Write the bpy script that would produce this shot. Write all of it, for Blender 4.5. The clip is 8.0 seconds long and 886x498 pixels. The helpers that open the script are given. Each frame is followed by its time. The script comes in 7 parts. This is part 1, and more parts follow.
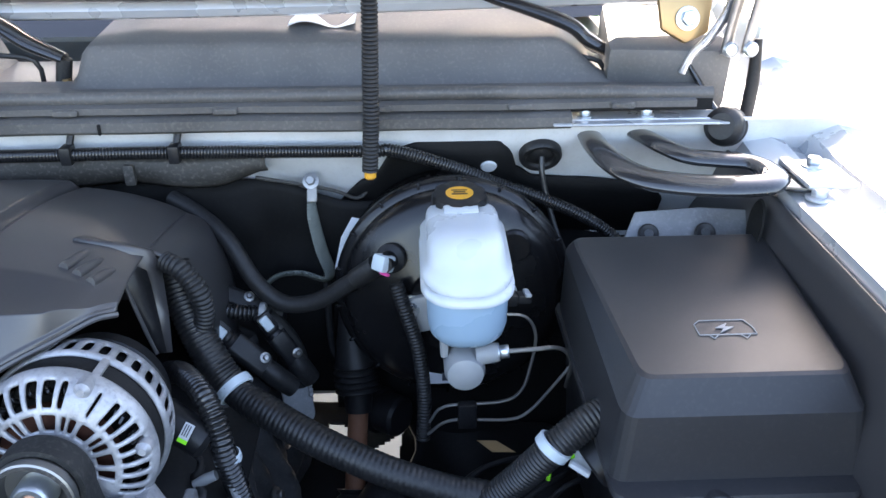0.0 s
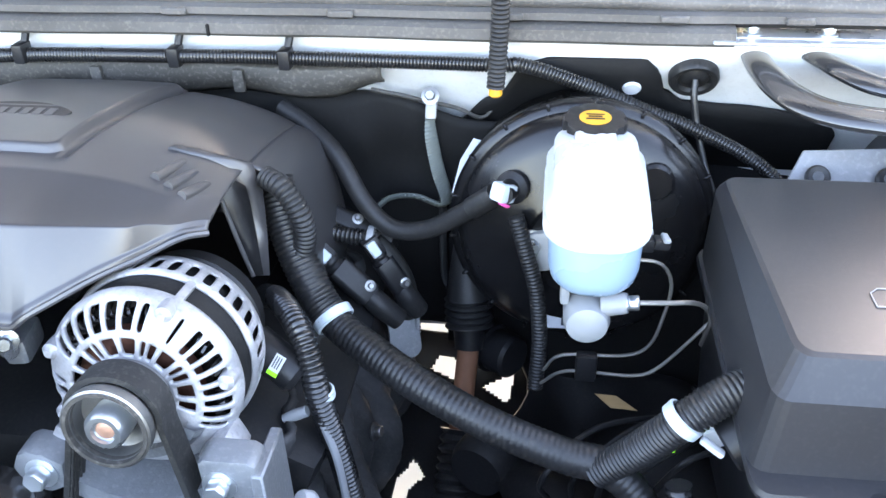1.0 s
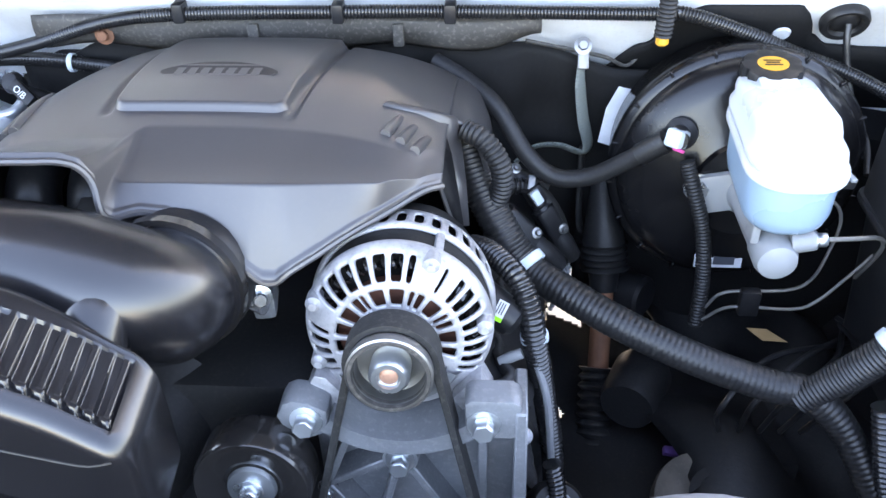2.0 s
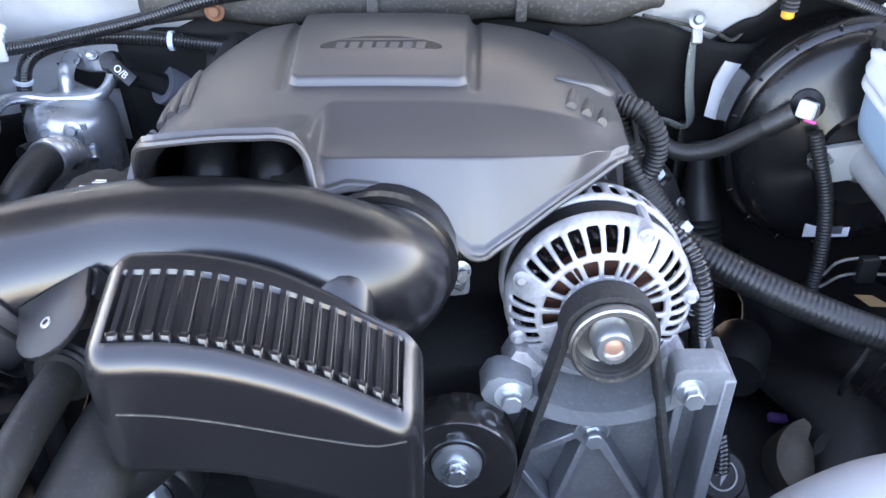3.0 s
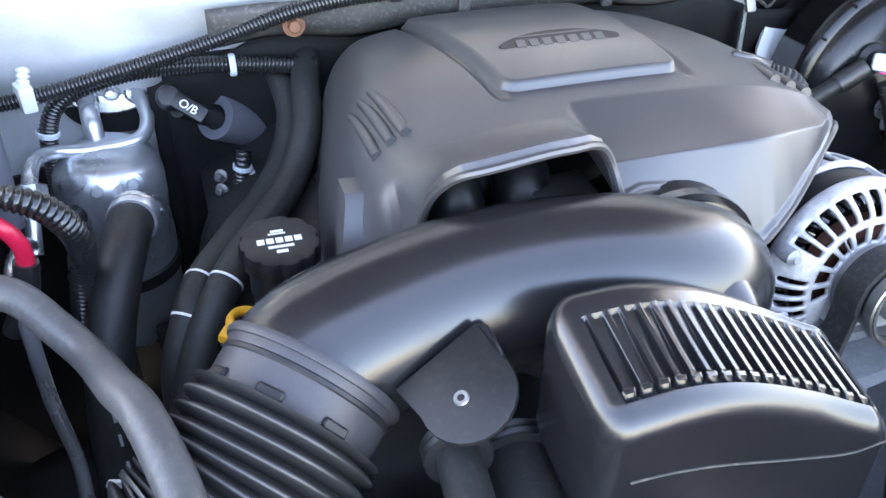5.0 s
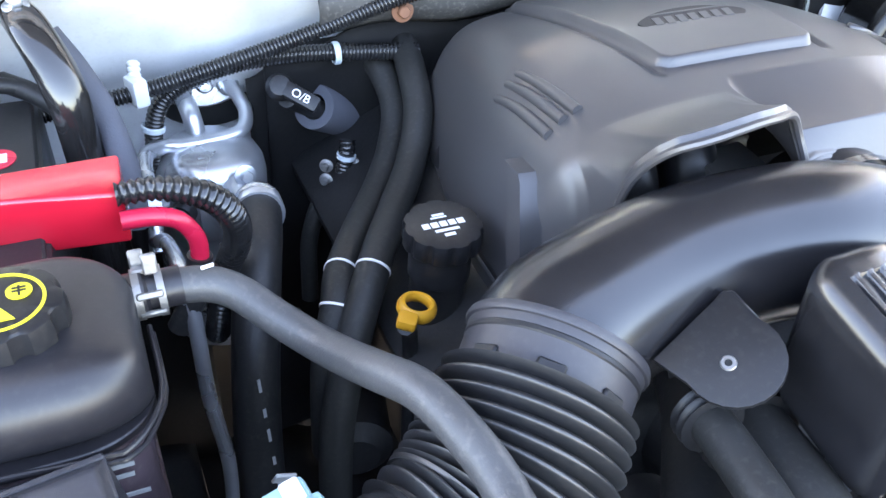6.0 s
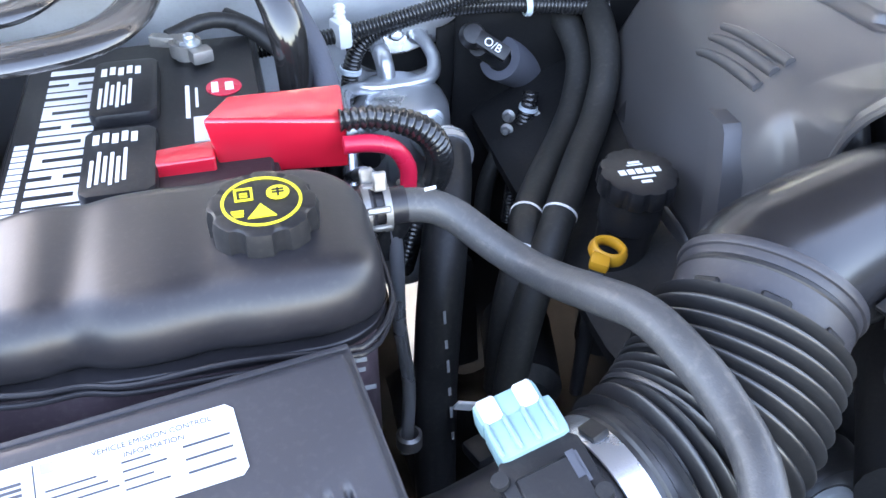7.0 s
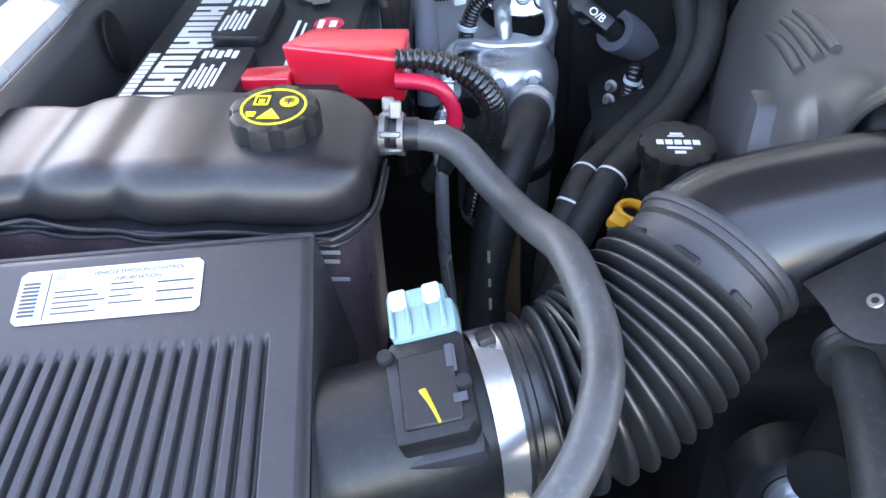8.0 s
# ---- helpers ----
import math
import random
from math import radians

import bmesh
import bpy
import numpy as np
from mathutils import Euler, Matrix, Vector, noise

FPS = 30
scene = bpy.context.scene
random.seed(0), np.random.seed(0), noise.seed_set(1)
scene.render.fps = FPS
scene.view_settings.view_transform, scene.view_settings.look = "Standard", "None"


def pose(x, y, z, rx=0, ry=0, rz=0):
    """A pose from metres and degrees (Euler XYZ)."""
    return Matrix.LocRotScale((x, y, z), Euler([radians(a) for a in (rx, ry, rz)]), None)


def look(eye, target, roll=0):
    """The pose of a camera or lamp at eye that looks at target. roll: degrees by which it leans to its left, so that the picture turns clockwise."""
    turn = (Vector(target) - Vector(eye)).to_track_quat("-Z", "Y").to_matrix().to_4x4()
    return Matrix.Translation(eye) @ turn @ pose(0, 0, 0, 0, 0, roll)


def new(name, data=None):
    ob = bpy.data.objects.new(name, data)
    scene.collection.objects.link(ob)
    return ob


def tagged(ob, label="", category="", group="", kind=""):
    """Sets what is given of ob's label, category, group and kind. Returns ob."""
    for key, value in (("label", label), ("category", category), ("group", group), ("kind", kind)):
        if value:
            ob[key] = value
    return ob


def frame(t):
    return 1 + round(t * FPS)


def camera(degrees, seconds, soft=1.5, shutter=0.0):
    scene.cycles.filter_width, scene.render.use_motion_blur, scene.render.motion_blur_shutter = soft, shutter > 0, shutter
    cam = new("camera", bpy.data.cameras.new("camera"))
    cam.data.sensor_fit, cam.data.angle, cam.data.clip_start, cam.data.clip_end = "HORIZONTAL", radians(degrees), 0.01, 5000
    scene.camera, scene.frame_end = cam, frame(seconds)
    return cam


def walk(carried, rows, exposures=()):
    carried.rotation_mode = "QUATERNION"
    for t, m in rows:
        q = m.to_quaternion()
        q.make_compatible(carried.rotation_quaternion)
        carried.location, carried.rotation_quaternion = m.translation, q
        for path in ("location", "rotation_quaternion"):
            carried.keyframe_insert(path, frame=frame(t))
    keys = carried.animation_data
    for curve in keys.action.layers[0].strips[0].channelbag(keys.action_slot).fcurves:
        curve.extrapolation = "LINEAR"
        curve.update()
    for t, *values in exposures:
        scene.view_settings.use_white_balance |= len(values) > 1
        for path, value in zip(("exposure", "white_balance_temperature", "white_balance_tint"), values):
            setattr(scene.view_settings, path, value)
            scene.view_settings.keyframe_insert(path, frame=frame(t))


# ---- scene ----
cam = camera(54.7, 8.0)
PATH = [
    (0, (0.433, 0.065, 1.516), (0.504, 1.853, 0.623), -0.2),
    (0.5, (0.451, 0.114, 1.502), (0.309, 1.848, 0.515), -2.1),
    (1, (0.439, 0.151, 1.482), (0.213, 1.835, 0.428), -1.3),
    (1.5, (0.354, 0.142, 1.493), (0.172, 1.782, 0.363), -0.6),
    (1.7, (0.305, 0.128, 1.5), (0.14, 1.76, 0.356), -1.1),
    (2.8, (0.08, 0.082, 1.504), (0.07, 1.697, 0.324), -0.2),
    (3, (0.038, 0.1, 1.494), (0.065, 1.711, 0.31), 0.3),
    (3.5, (-0.079, 0.16, 1.483), (0.033, 1.763, 0.293), -1.0),
    (4, (-0.141, 0.189, 1.469), (0.078, 1.784, 0.282), -0.5),
    (4.2, (-0.154, 0.188, 1.463), (0.124, 1.769, 0.27), 0.7),
    (5.3, (-0.353, 0.223, 1.466), (0.256, 1.723, 0.292), 1.6),
    (5.5, (-0.385, 0.236, 1.461), (0.252, 1.722, 0.284), 1.8),
    (6, (-0.441, 0.255, 1.454), (0.218, 1.726, 0.27), 2.0),
    (6.5, (-0.48, 0.254, 1.447), (0.125, 1.732, 0.243), 2.2),
    (7, (-0.504, 0.243, 1.442), (-0.106, 1.771, 0.215), 0.3),
    (7.5, (-0.458, 0.21, 1.447), (-0.347, 1.773, 0.205), -1.6),
    (8, (-0.364, 0.159, 1.45), (-0.51, 1.714, 0.2), -2.7),
]
walk(cam, [(t, look(eye, target, roll)) for t, eye, target, roll in PATH],
     exposures=[(0, 2.85, 7100, 16), (0.5, 3.85, 7800, 18), (1, 4.12, 7800, 17), (1.5, 4.05, 7800, 18), (3, 3.95, 7800, 22), (4, 4.0, 7750, 21), (5.5, 4.16, 7650, 19), (6.5, 4.3, 7650, 18), (7, 4.18, 7650, 19), (7.5, 4.02, 7650, 19), (8, 3.88, 7650, 19)])


# ---- world, sun, exposure ----
SUN_DIR = Vector((0.09, 0.84, 0.52)).normalized()
world = bpy.data.worlds.new("sky")
scene.world = world
world.use_nodes = True
wn = world.node_tree.nodes
sky = wn.new("ShaderNodeTexSky")
sky.sky_type = "NISHITA"
sky.sun_disc = False
sky.sun_elevation = math.asin(SUN_DIR.z)
sky.sun_rotation = math.atan2(SUN_DIR.x, SUN_DIR.y)
sky.dust_density = 2.0
wn["Background"].inputs["Strength"].default_value = 0.15
world.node_tree.links.new(sky.outputs[0], wn["Background"].inputs["Color"])
lamp = bpy.data.lights.new("sun", "SUN")
lamp.energy, lamp.angle, lamp.color = 4.5, radians(0.6), (1.0, 0.95, 0.87)
sun = new("sun", lamp)
sun.matrix_world = look((4, 14, 12), Vector((4, 14, 12)) - SUN_DIR)


# ---- materials ----
def surface(name, color, rough=0.5, metal=0.0, grain=900.0, bump=0.15, patch=14.0, vary=0.12, dust=0.0,
            dust_color=(0.35, 0.32, 0.28), coat=0.0, alpha_glow=None, rough_vary=0.08, spec=0.5):
    """A worn surface: fine grain in the relief, broad patches in colour and gloss, specks of dust."""
    m = bpy.data.materials.new(name)
    m.use_nodes = True
    nt = m.node_tree
    b = nt.nodes["Principled BSDF"]
    tc = nt.nodes.new("ShaderNodeTexCoord")
    big = nt.nodes.new("ShaderNodeTexNoise")
    big.inputs["Scale"].default_value, big.inputs["Detail"].default_value = patch, 6
    fine = nt.nodes.new("ShaderNodeTexNoise")
    fine.inputs["Scale"].default_value, fine.inputs["Detail"].default_value = grain, 3
    for n in (big, fine):
        nt.links.new(tc.outputs["Object"], n.inputs["Vector"])
    ramp = nt.nodes.new("ShaderNodeMapRange")
    ramp.inputs["From Min"].default_value, ramp.inputs["From Max"].default_value = 0.3, 0.7
    ramp.inputs["To Min"].default_value, ramp.inputs["To Max"].default_value = 1 - vary, 1 + vary
    nt.links.new(big.outputs["Fac"], ramp.inputs["Value"])
    mul = nt.nodes.new("ShaderNodeMix")
    mul.data_type, mul.blend_type = "RGBA", "MULTIPLY"
    mul.inputs[0].default_value = 1.0
    mul.inputs[6].default_value = (*color, 1)
    nt.links.new(ramp.outputs[0], mul.inputs[7])
    out = mul.outputs[2]
    if dust > 0:
        speck = nt.nodes.new("ShaderNodeTexNoise")
        speck.inputs["Scale"].default_value, speck.inputs["Detail"].default_value = 260, 5
        nt.links.new(tc.outputs["Object"], speck.inputs["Vector"])
        cut = nt.nodes.new("ShaderNodeMapRange")
        cut.inputs["From Min"].default_value, cut.inputs["From Max"].default_value = 0.52, 0.82
        cut.inputs["To Max"].default_value = dust
        nt.links.new(speck.outputs["Fac"], cut.inputs["Value"])
        mixd = nt.nodes.new("ShaderNodeMix")
        mixd.data_type = "RGBA"
        nt.links.new(cut.outputs[0], mixd.inputs[0])
        nt.links.new(out, mixd.inputs[6])
        mixd.inputs[7].default_value = (*dust_color, 1)
        out = mixd.outputs[2]
    nt.links.new(out, b.inputs["Base Color"])
    rr = nt.nodes.new("ShaderNodeMapRange")
    rr.inputs["From Min"].default_value, rr.inputs["From Max"].default_value = 0.3, 0.7
    rr.inputs["To Min"].default_value, rr.inputs["To Max"].default_value = max(0.02, rough - rough_vary), min(1, rough + rough_vary)
    nt.links.new(big.outputs["Fac"], rr.inputs["Value"])
    nt.links.new(rr.outputs[0], b.inputs["Roughness"])
    b.inputs["Metallic"].default_value = metal
    b.inputs["Specular IOR Level"].default_value = spec
    b.inputs["Coat Weight"].default_value = coat
    b.inputs["Coat Roughness"].default_value = 0.08
    bp = nt.nodes.new("ShaderNodeBump")
    bp.inputs["Strength"].default_value, bp.inputs["Distance"].default_value = bump, 0.0006
    nt.links.new(fine.outputs["Fac"], bp.inputs["Height"])
    nt.links.new(bp.outputs[0], b.inputs["Normal"])
    return m


COVER = surface("charcoal_plastic", (0.046, 0.044, 0.047), 0.37, grain=1400, bump=0.06, vary=0.05, dust=0.015, spec=0.95, rough_vary=0.02)
PLASTIC = surface("black_plastic", (0.013, 0.013, 0.0145), 0.38, grain=900, bump=0.1, vary=0.2, dust=0.04, spec=0.38)
SATIN = surface("satin_black_duct", (0.012, 0.012, 0.014), 0.23, grain=1400, bump=0.03, vary=0.1, dust=0.012, spec=0.8, rough_vary=0.03)
TANK = surface("tank_black", (0.016, 0.015, 0.018), 0.38, grain=700, bump=0.06, vary=0.12, dust=0.03, spec=0.55, rough_vary=0.03)
LOWER = surface("smoky_tank_plastic", (0.085, 0.06, 0.07), 0.33, grain=500, bump=0.1, vary=0.35, dust=0.15)
RUBBER = surface("rubber", (0.017, 0.017, 0.018), 0.45, grain=1200, bump=0.2, vary=0.2, dust=0.06, spec=0.4)
HOSE = surface("grey_rubber_hose", (0.05, 0.05, 0.052), 0.4, grain=900, bump=0.35, vary=0.25, dust=0.14, spec=0.6)
LOOM = surface("loom_plastic", (0.014, 0.014, 0.015), 0.26, grain=600, bump=0.05, vary=0.2, dust=0.04, spec=0.8)
TAPE = surface("loom_tape", (0.013, 0.013, 0.014), 0.42, grain=420, bump=0.4, vary=0.4, dust=0.1, spec=0.7)
TAPEWRAP = surface("wrapped_cloth_tape", (0.011, 0.011, 0.012), 0.42, grain=420, bump=0.5, vary=0.4, dust=0.06, spec=0.5)
HEATER = surface("dusty_heater_hose", (0.02, 0.02, 0.0195), 0.55, grain=900, bump=0.25, vary=0.25, dust=0.07, spec=0.4)
BELLOWS = surface("bellows_rubber", (0.019, 0.019, 0.0205), 0.37, grain=1200, bump=0.1, vary=0.15, dust=0.05, spec=0.8)
BRIGHT = surface("bright_aluminium", (0.6, 0.62, 0.65), 0.3, 0.8, grain=500, bump=0.15, vary=0.15, dust=0.1, dust_color=(0.4, 0.4, 0.4))
SOOT = surface("dusty_casting", (0.045, 0.045, 0.047), 0.6, grain=260, bump=0.8, patch=30.0, vary=0.5, dust=0.3, dust_color=(0.13, 0.125, 0.12), spec=0.4)
MUD = surface("dust_brown_metal", (0.11, 0.095, 0.08), 0.75, grain=200, bump=0.5, patch=25.0, vary=0.35, dust=0.3, dust_color=(0.2, 0.18, 0.15), spec=0.3)
FUSE = surface("fuse_box_plastic", (0.03, 0.03, 0.033), 0.4, grain=2400, bump=0.22, vary=0.06, dust=0.04, rough_vary=0.03)
BRACE = surface("dark_painted_steel", (0.04, 0.04, 0.043), 0.2, 0.3, grain=500, bump=0.08, vary=0.15, coat=0.8, dust=0.03)
BOXLID = surface("airbox_plastic", (0.034, 0.033, 0.038), 0.4, grain=2300, bump=0.2, vary=0.08, dust=0.04)
# also the black of the added sheet under the engine side
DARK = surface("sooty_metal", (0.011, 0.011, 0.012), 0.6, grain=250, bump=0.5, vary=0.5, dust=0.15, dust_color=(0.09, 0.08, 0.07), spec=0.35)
PAD = surface("firewall_pad", (0.009, 0.009, 0.0095), 0.72, grain=160, bump=0.5, vary=0.3, dust=0.05, dust_color=(0.1, 0.1, 0.1), spec=0.22)
LIP = surface("dusty_shield", (0.05, 0.047, 0.044), 0.6, grain=300, bump=0.4, vary=0.35, dust=0.35)
ALU = surface("cast_aluminium", (0.43, 0.43, 0.45), 0.45, 0.4, grain=330, bump=1.0, patch=35.0, vary=0.35, dust=0.6, dust_color=(0.2, 0.2, 0.21))
ALU2 = surface("machined_aluminium", (0.6, 0.62, 0.66), 0.28, 0.85, grain=700, bump=0.12, vary=0.12)
ZINC = surface("zinc_bolt", (0.6, 0.64, 0.68), 0.32, 0.9, grain=600, bump=0.2, vary=0.25)
STEEL = surface("dull_steel", (0.3, 0.3, 0.3), 0.4, 0.9, grain=500, bump=0.2, vary=0.3, dust=0.2)
LEAD = surface("lead_terminal", (0.26, 0.25, 0.24), 0.45, 0.7, grain=300, bump=0.6, vary=0.3, dust=0.2)
PALEHOSE = surface("pale_rubber_hose", (0.3, 0.3, 0.31), 0.5, grain=900, bump=0.2, vary=0.12, dust=0.1)
CAST = surface("rough_casting", (0.2, 0.21, 0.225), 0.5, 0.4, grain=380, bump=0.7, vary=0.3, dust=0.25, dust_color=(0.5, 0.5, 0.5))
LINER = surface("fibre_liner", (0.03, 0.03, 0.032), 0.95, grain=200, bump=0.6, vary=0.2)
RUST = surface("rust", (0.2, 0.085, 0.045), 0.75, grain=220, bump=0.7, vary=0.4)
PAINT = surface("silver_paint", (0.5, 0.52, 0.55), 0.28, 0.35, grain=2500, bump=0.04, vary=0.06, dust=0.08, dust_color=(0.4, 0.38, 0.35), coat=0.5)
INNER = surface("thin_silver_paint", (0.72, 0.74, 0.76), 0.4, 0.1, grain=700, bump=0.15, vary=0.14, dust=0.15, dust_color=(0.3, 0.28, 0.25))
GLOSS = surface("black_enamel", (0.016, 0.015, 0.015), 0.13, grain=500, bump=0.1, vary=0.2, coat=0.6, dust=0.03)
BOOST = surface("booster_enamel", (0.007, 0.007, 0.008), 0.24, grain=350, bump=0.2, vary=0.2, dust=0.04, dust_color=(0.25, 0.18, 0.12))
COWL = surface("grey_cowl_plastic", (0.105, 0.102, 0.1), 0.55, grain=900, bump=0.3, vary=0.15, dust=0.2)
SEAL = surface("cowl_rubber", (0.085, 0.082, 0.08), 0.5, grain=500, bump=0.35, vary=0.25, dust=0.25)
RED = surface("red_plastic", (0.62, 0.012, 0.03), 0.2, grain=70, bump=0.35, vary=0.06, spec=0.8, coat=0.6)
REDWIRE = surface("red_wire", (0.6, 0.015, 0.05), 0.3, grain=300, bump=0.05, vary=0.08)
YELLOW = surface("yellow_plastic", (0.62, 0.29, 0.02), 0.38, grain=400, bump=0.1, vary=0.12)
INK = surface("yellow_ink", (0.75, 0.62, 0.03), 0.5, grain=800, bump=0.02, vary=0.08)
ORANGE = surface("orange_plastic", (0.7, 0.33, 0.03), 0.42, grain=400, bump=0.2, vary=0.15)
WHITE = surface("white_print", (0.8, 0.8, 0.8), 0.5, grain=800, bump=0.02, vary=0.04)
PAPER = surface("label_paper", (0.58, 0.59, 0.62), 0.35, grain=700, bump=0.03, vary=0.04)
GREYINK = surface("grey_print", (0.05, 0.055, 0.07), 0.5, grain=800, bump=0.02, vary=0.1)
NYLON = surface("white_nylon", (0.64, 0.66, 0.68), 0.35, grain=500, bump=0.08, vary=0.05)
TEAL = surface("pale_teal_connector", (0.2, 0.33, 0.35), 0.35, grain=600, bump=0.06, vary=0.08)
GREYPL = surface("grey_plastic", (0.3, 0.31, 0.32), 0.42, grain=600, bump=0.1, vary=0.15, dust=0.1)
PINK = surface("pink_lock", (0.75, 0.08, 0.3), 0.4, grain=500, bump=0.05, vary=0.05)
LIME = surface("lime_cloth", (0.25, 0.85, 0.02), 0.7, grain=300, bump=0.2, vary=0.15)
BRAID = surface("woven_strap", (0.17, 0.19, 0.175), 0.6, grain=700, bump=0.8, vary=0.2)
FOAM = surface("grey_foam", (0.085, 0.09, 0.11), 0.8, grain=500, bump=0.5, vary=0.15)
COPPER = surface("copper_winding", (0.09, 0.038, 0.028), 0.45, 0.6, grain=500, bump=0.6, vary=0.4)
BRONZE = surface("pulley_bore", (0.5, 0.28, 0.2), 0.5, 0.5, grain=500, bump=0.3, vary=0.3)
GOLD = surface("brass", (0.42, 0.28, 0.14), 0.35, 0.8, grain=500, bump=0.2, vary=0.2)
BELT = surface("belt_rubber", (0.016, 0.016, 0.016), 0.6, grain=900, bump=0.4, vary=0.2, dust=0.15)
CONCRETE = surface("pale_concrete", (0.52, 0.49, 0.44), 0.9, grain=30, bump=0.3, patch=0.7, vary=0.12)
DASH = surface("dark_cabin", (0.05, 0.055, 0.06), 0.7, grain=60, bump=0.2, vary=0.2)
LEAF = surface("dry_leaf", (0.35, 0.22, 0.1), 0.7, grain=300, bump=0.4, vary=0.3)
BLUETAPE = surface("pale_tape", (0.55, 0.62, 0.66), 0.45, grain=300, bump=0.15, vary=0.12)
PURPLE = surface("violet_connector", (0.2, 0.1, 0.35), 0.45, grain=500, bump=0.1, vary=0.1)


def milky():
    """Translucent white bottle plastic."""
    m = surface("milky_plastic", (0.58, 0.62, 0.66), 0.3, grain=600, bump=0.05, vary=0.03)
    b = m.node_tree.nodes["Principled BSDF"]
    b.inputs["Subsurface Weight"].default_value = 0.6
    b.inputs["Subsurface Radius"].default_value = (0.02, 0.022, 0.025)
    b.inputs["Subsurface Scale"].default_value = 1.0
    return m


MILK = milky()
# fluid-filled, so darker; the blue is sky light put into the colour
MILK_LOW = surface("fluid_filled_sky_tinted_plastic", (0.3, 0.43, 0.56), 0.3, grain=600, bump=0.05, vary=0.04)


def glass():
    m = bpy.data.materials.new("windscreen_glass")
    m.use_nodes = True
    b = m.node_tree.nodes["Principled BSDF"]
    b.inputs["Base Color"].default_value = (0.75, 0.92, 0.85, 1)
    b.inputs["Transmission Weight"].default_value = 1.0
    b.inputs["Roughness"].default_value = 0.0
    b.inputs["IOR"].default_value = 1.4
    return m


GLASS = glass()


# ---- mesh helpers ----
def link(name, bm, mat, parent=None, label="", sharp=38, recalc=True):
    if recalc:
        bmesh.ops.recalc_face_normals(bm, faces=bm.faces)
    me = bpy.data.meshes.new(name)
    bm.to_mesh(me)
    bm.free()
    me.materials.append(mat)
    for p in me.polygons:
        p.use_smooth = True
    me.set_sharp_from_angle(angle=radians(sharp))
    ob = new(name, me)
    if parent is not None:
        ob.parent = parent
        ob.matrix_parent_inverse = Matrix.Translation(-WHERE[parent.name])
    if label:
        tagged(ob, label)
    return ob


WHERE = {}


def part(name, bm, mat, parent, label="", sharp=38):
    ob = link(name, bm, mat, parent, label, sharp)
    WHERE[ob.name] = Vector(WHERE[parent.name]) * 0
    return ob


def thing(name, at, label, category, group="", kind=""):
    e = new(name)
    e.empty_display_size = 0.03
    e.location = at
    WHERE[e.name] = Vector(at)
    return tagged(e, label, category, group, kind)


def lone(name, bm, mat, label, category, group="", kind="", sharp=38):
    ob = link(name, bm, mat, sharp=sharp)
    WHERE[ob.name] = Vector((0, 0, 0))
    return tagged(ob, label, category, group, kind)


def along(at, way, up=(0, 0, 1)):
    """A frame at a place whose z looks along way and whose y is nearest to up."""
    z = Vector(way).normalized()
    x = Vector(up).cross(z)
    if x.length < 1e-4:
        x = Vector((1, 0, 0)).cross(z) if abs(z.x) < 0.9 else Vector((0, 1, 0)).cross(z)
    x.normalize()
    y = z.cross(x)
    m = Matrix((x, y, z)).transposed().to_4x4()
    m.translation = at
    return m


def spline(pts, step):
    p = [Vector(q) for q in pts]
    p = [p[0] * 2 - p[1]] + p + [p[-1] * 2 - p[-2]]
    out, keys = [], []
    for i in range(1, len(p) - 2):
        a, b, c, d = p[i - 1:i + 3]
        n = max(2, int((c - b).length / step))
        for k in range(n):
            t = k / n
            out.append(0.5 * ((2 * b) + (c - a) * t + (2 * a - 5 * b + 4 * c - d) * t * t + (3 * b - a - 3 * c + d) * t ** 3))
            keys.append(i - 1 + t)
    out.append(p[-2])
    keys.append(len(pts) - 1)
    return out, keys


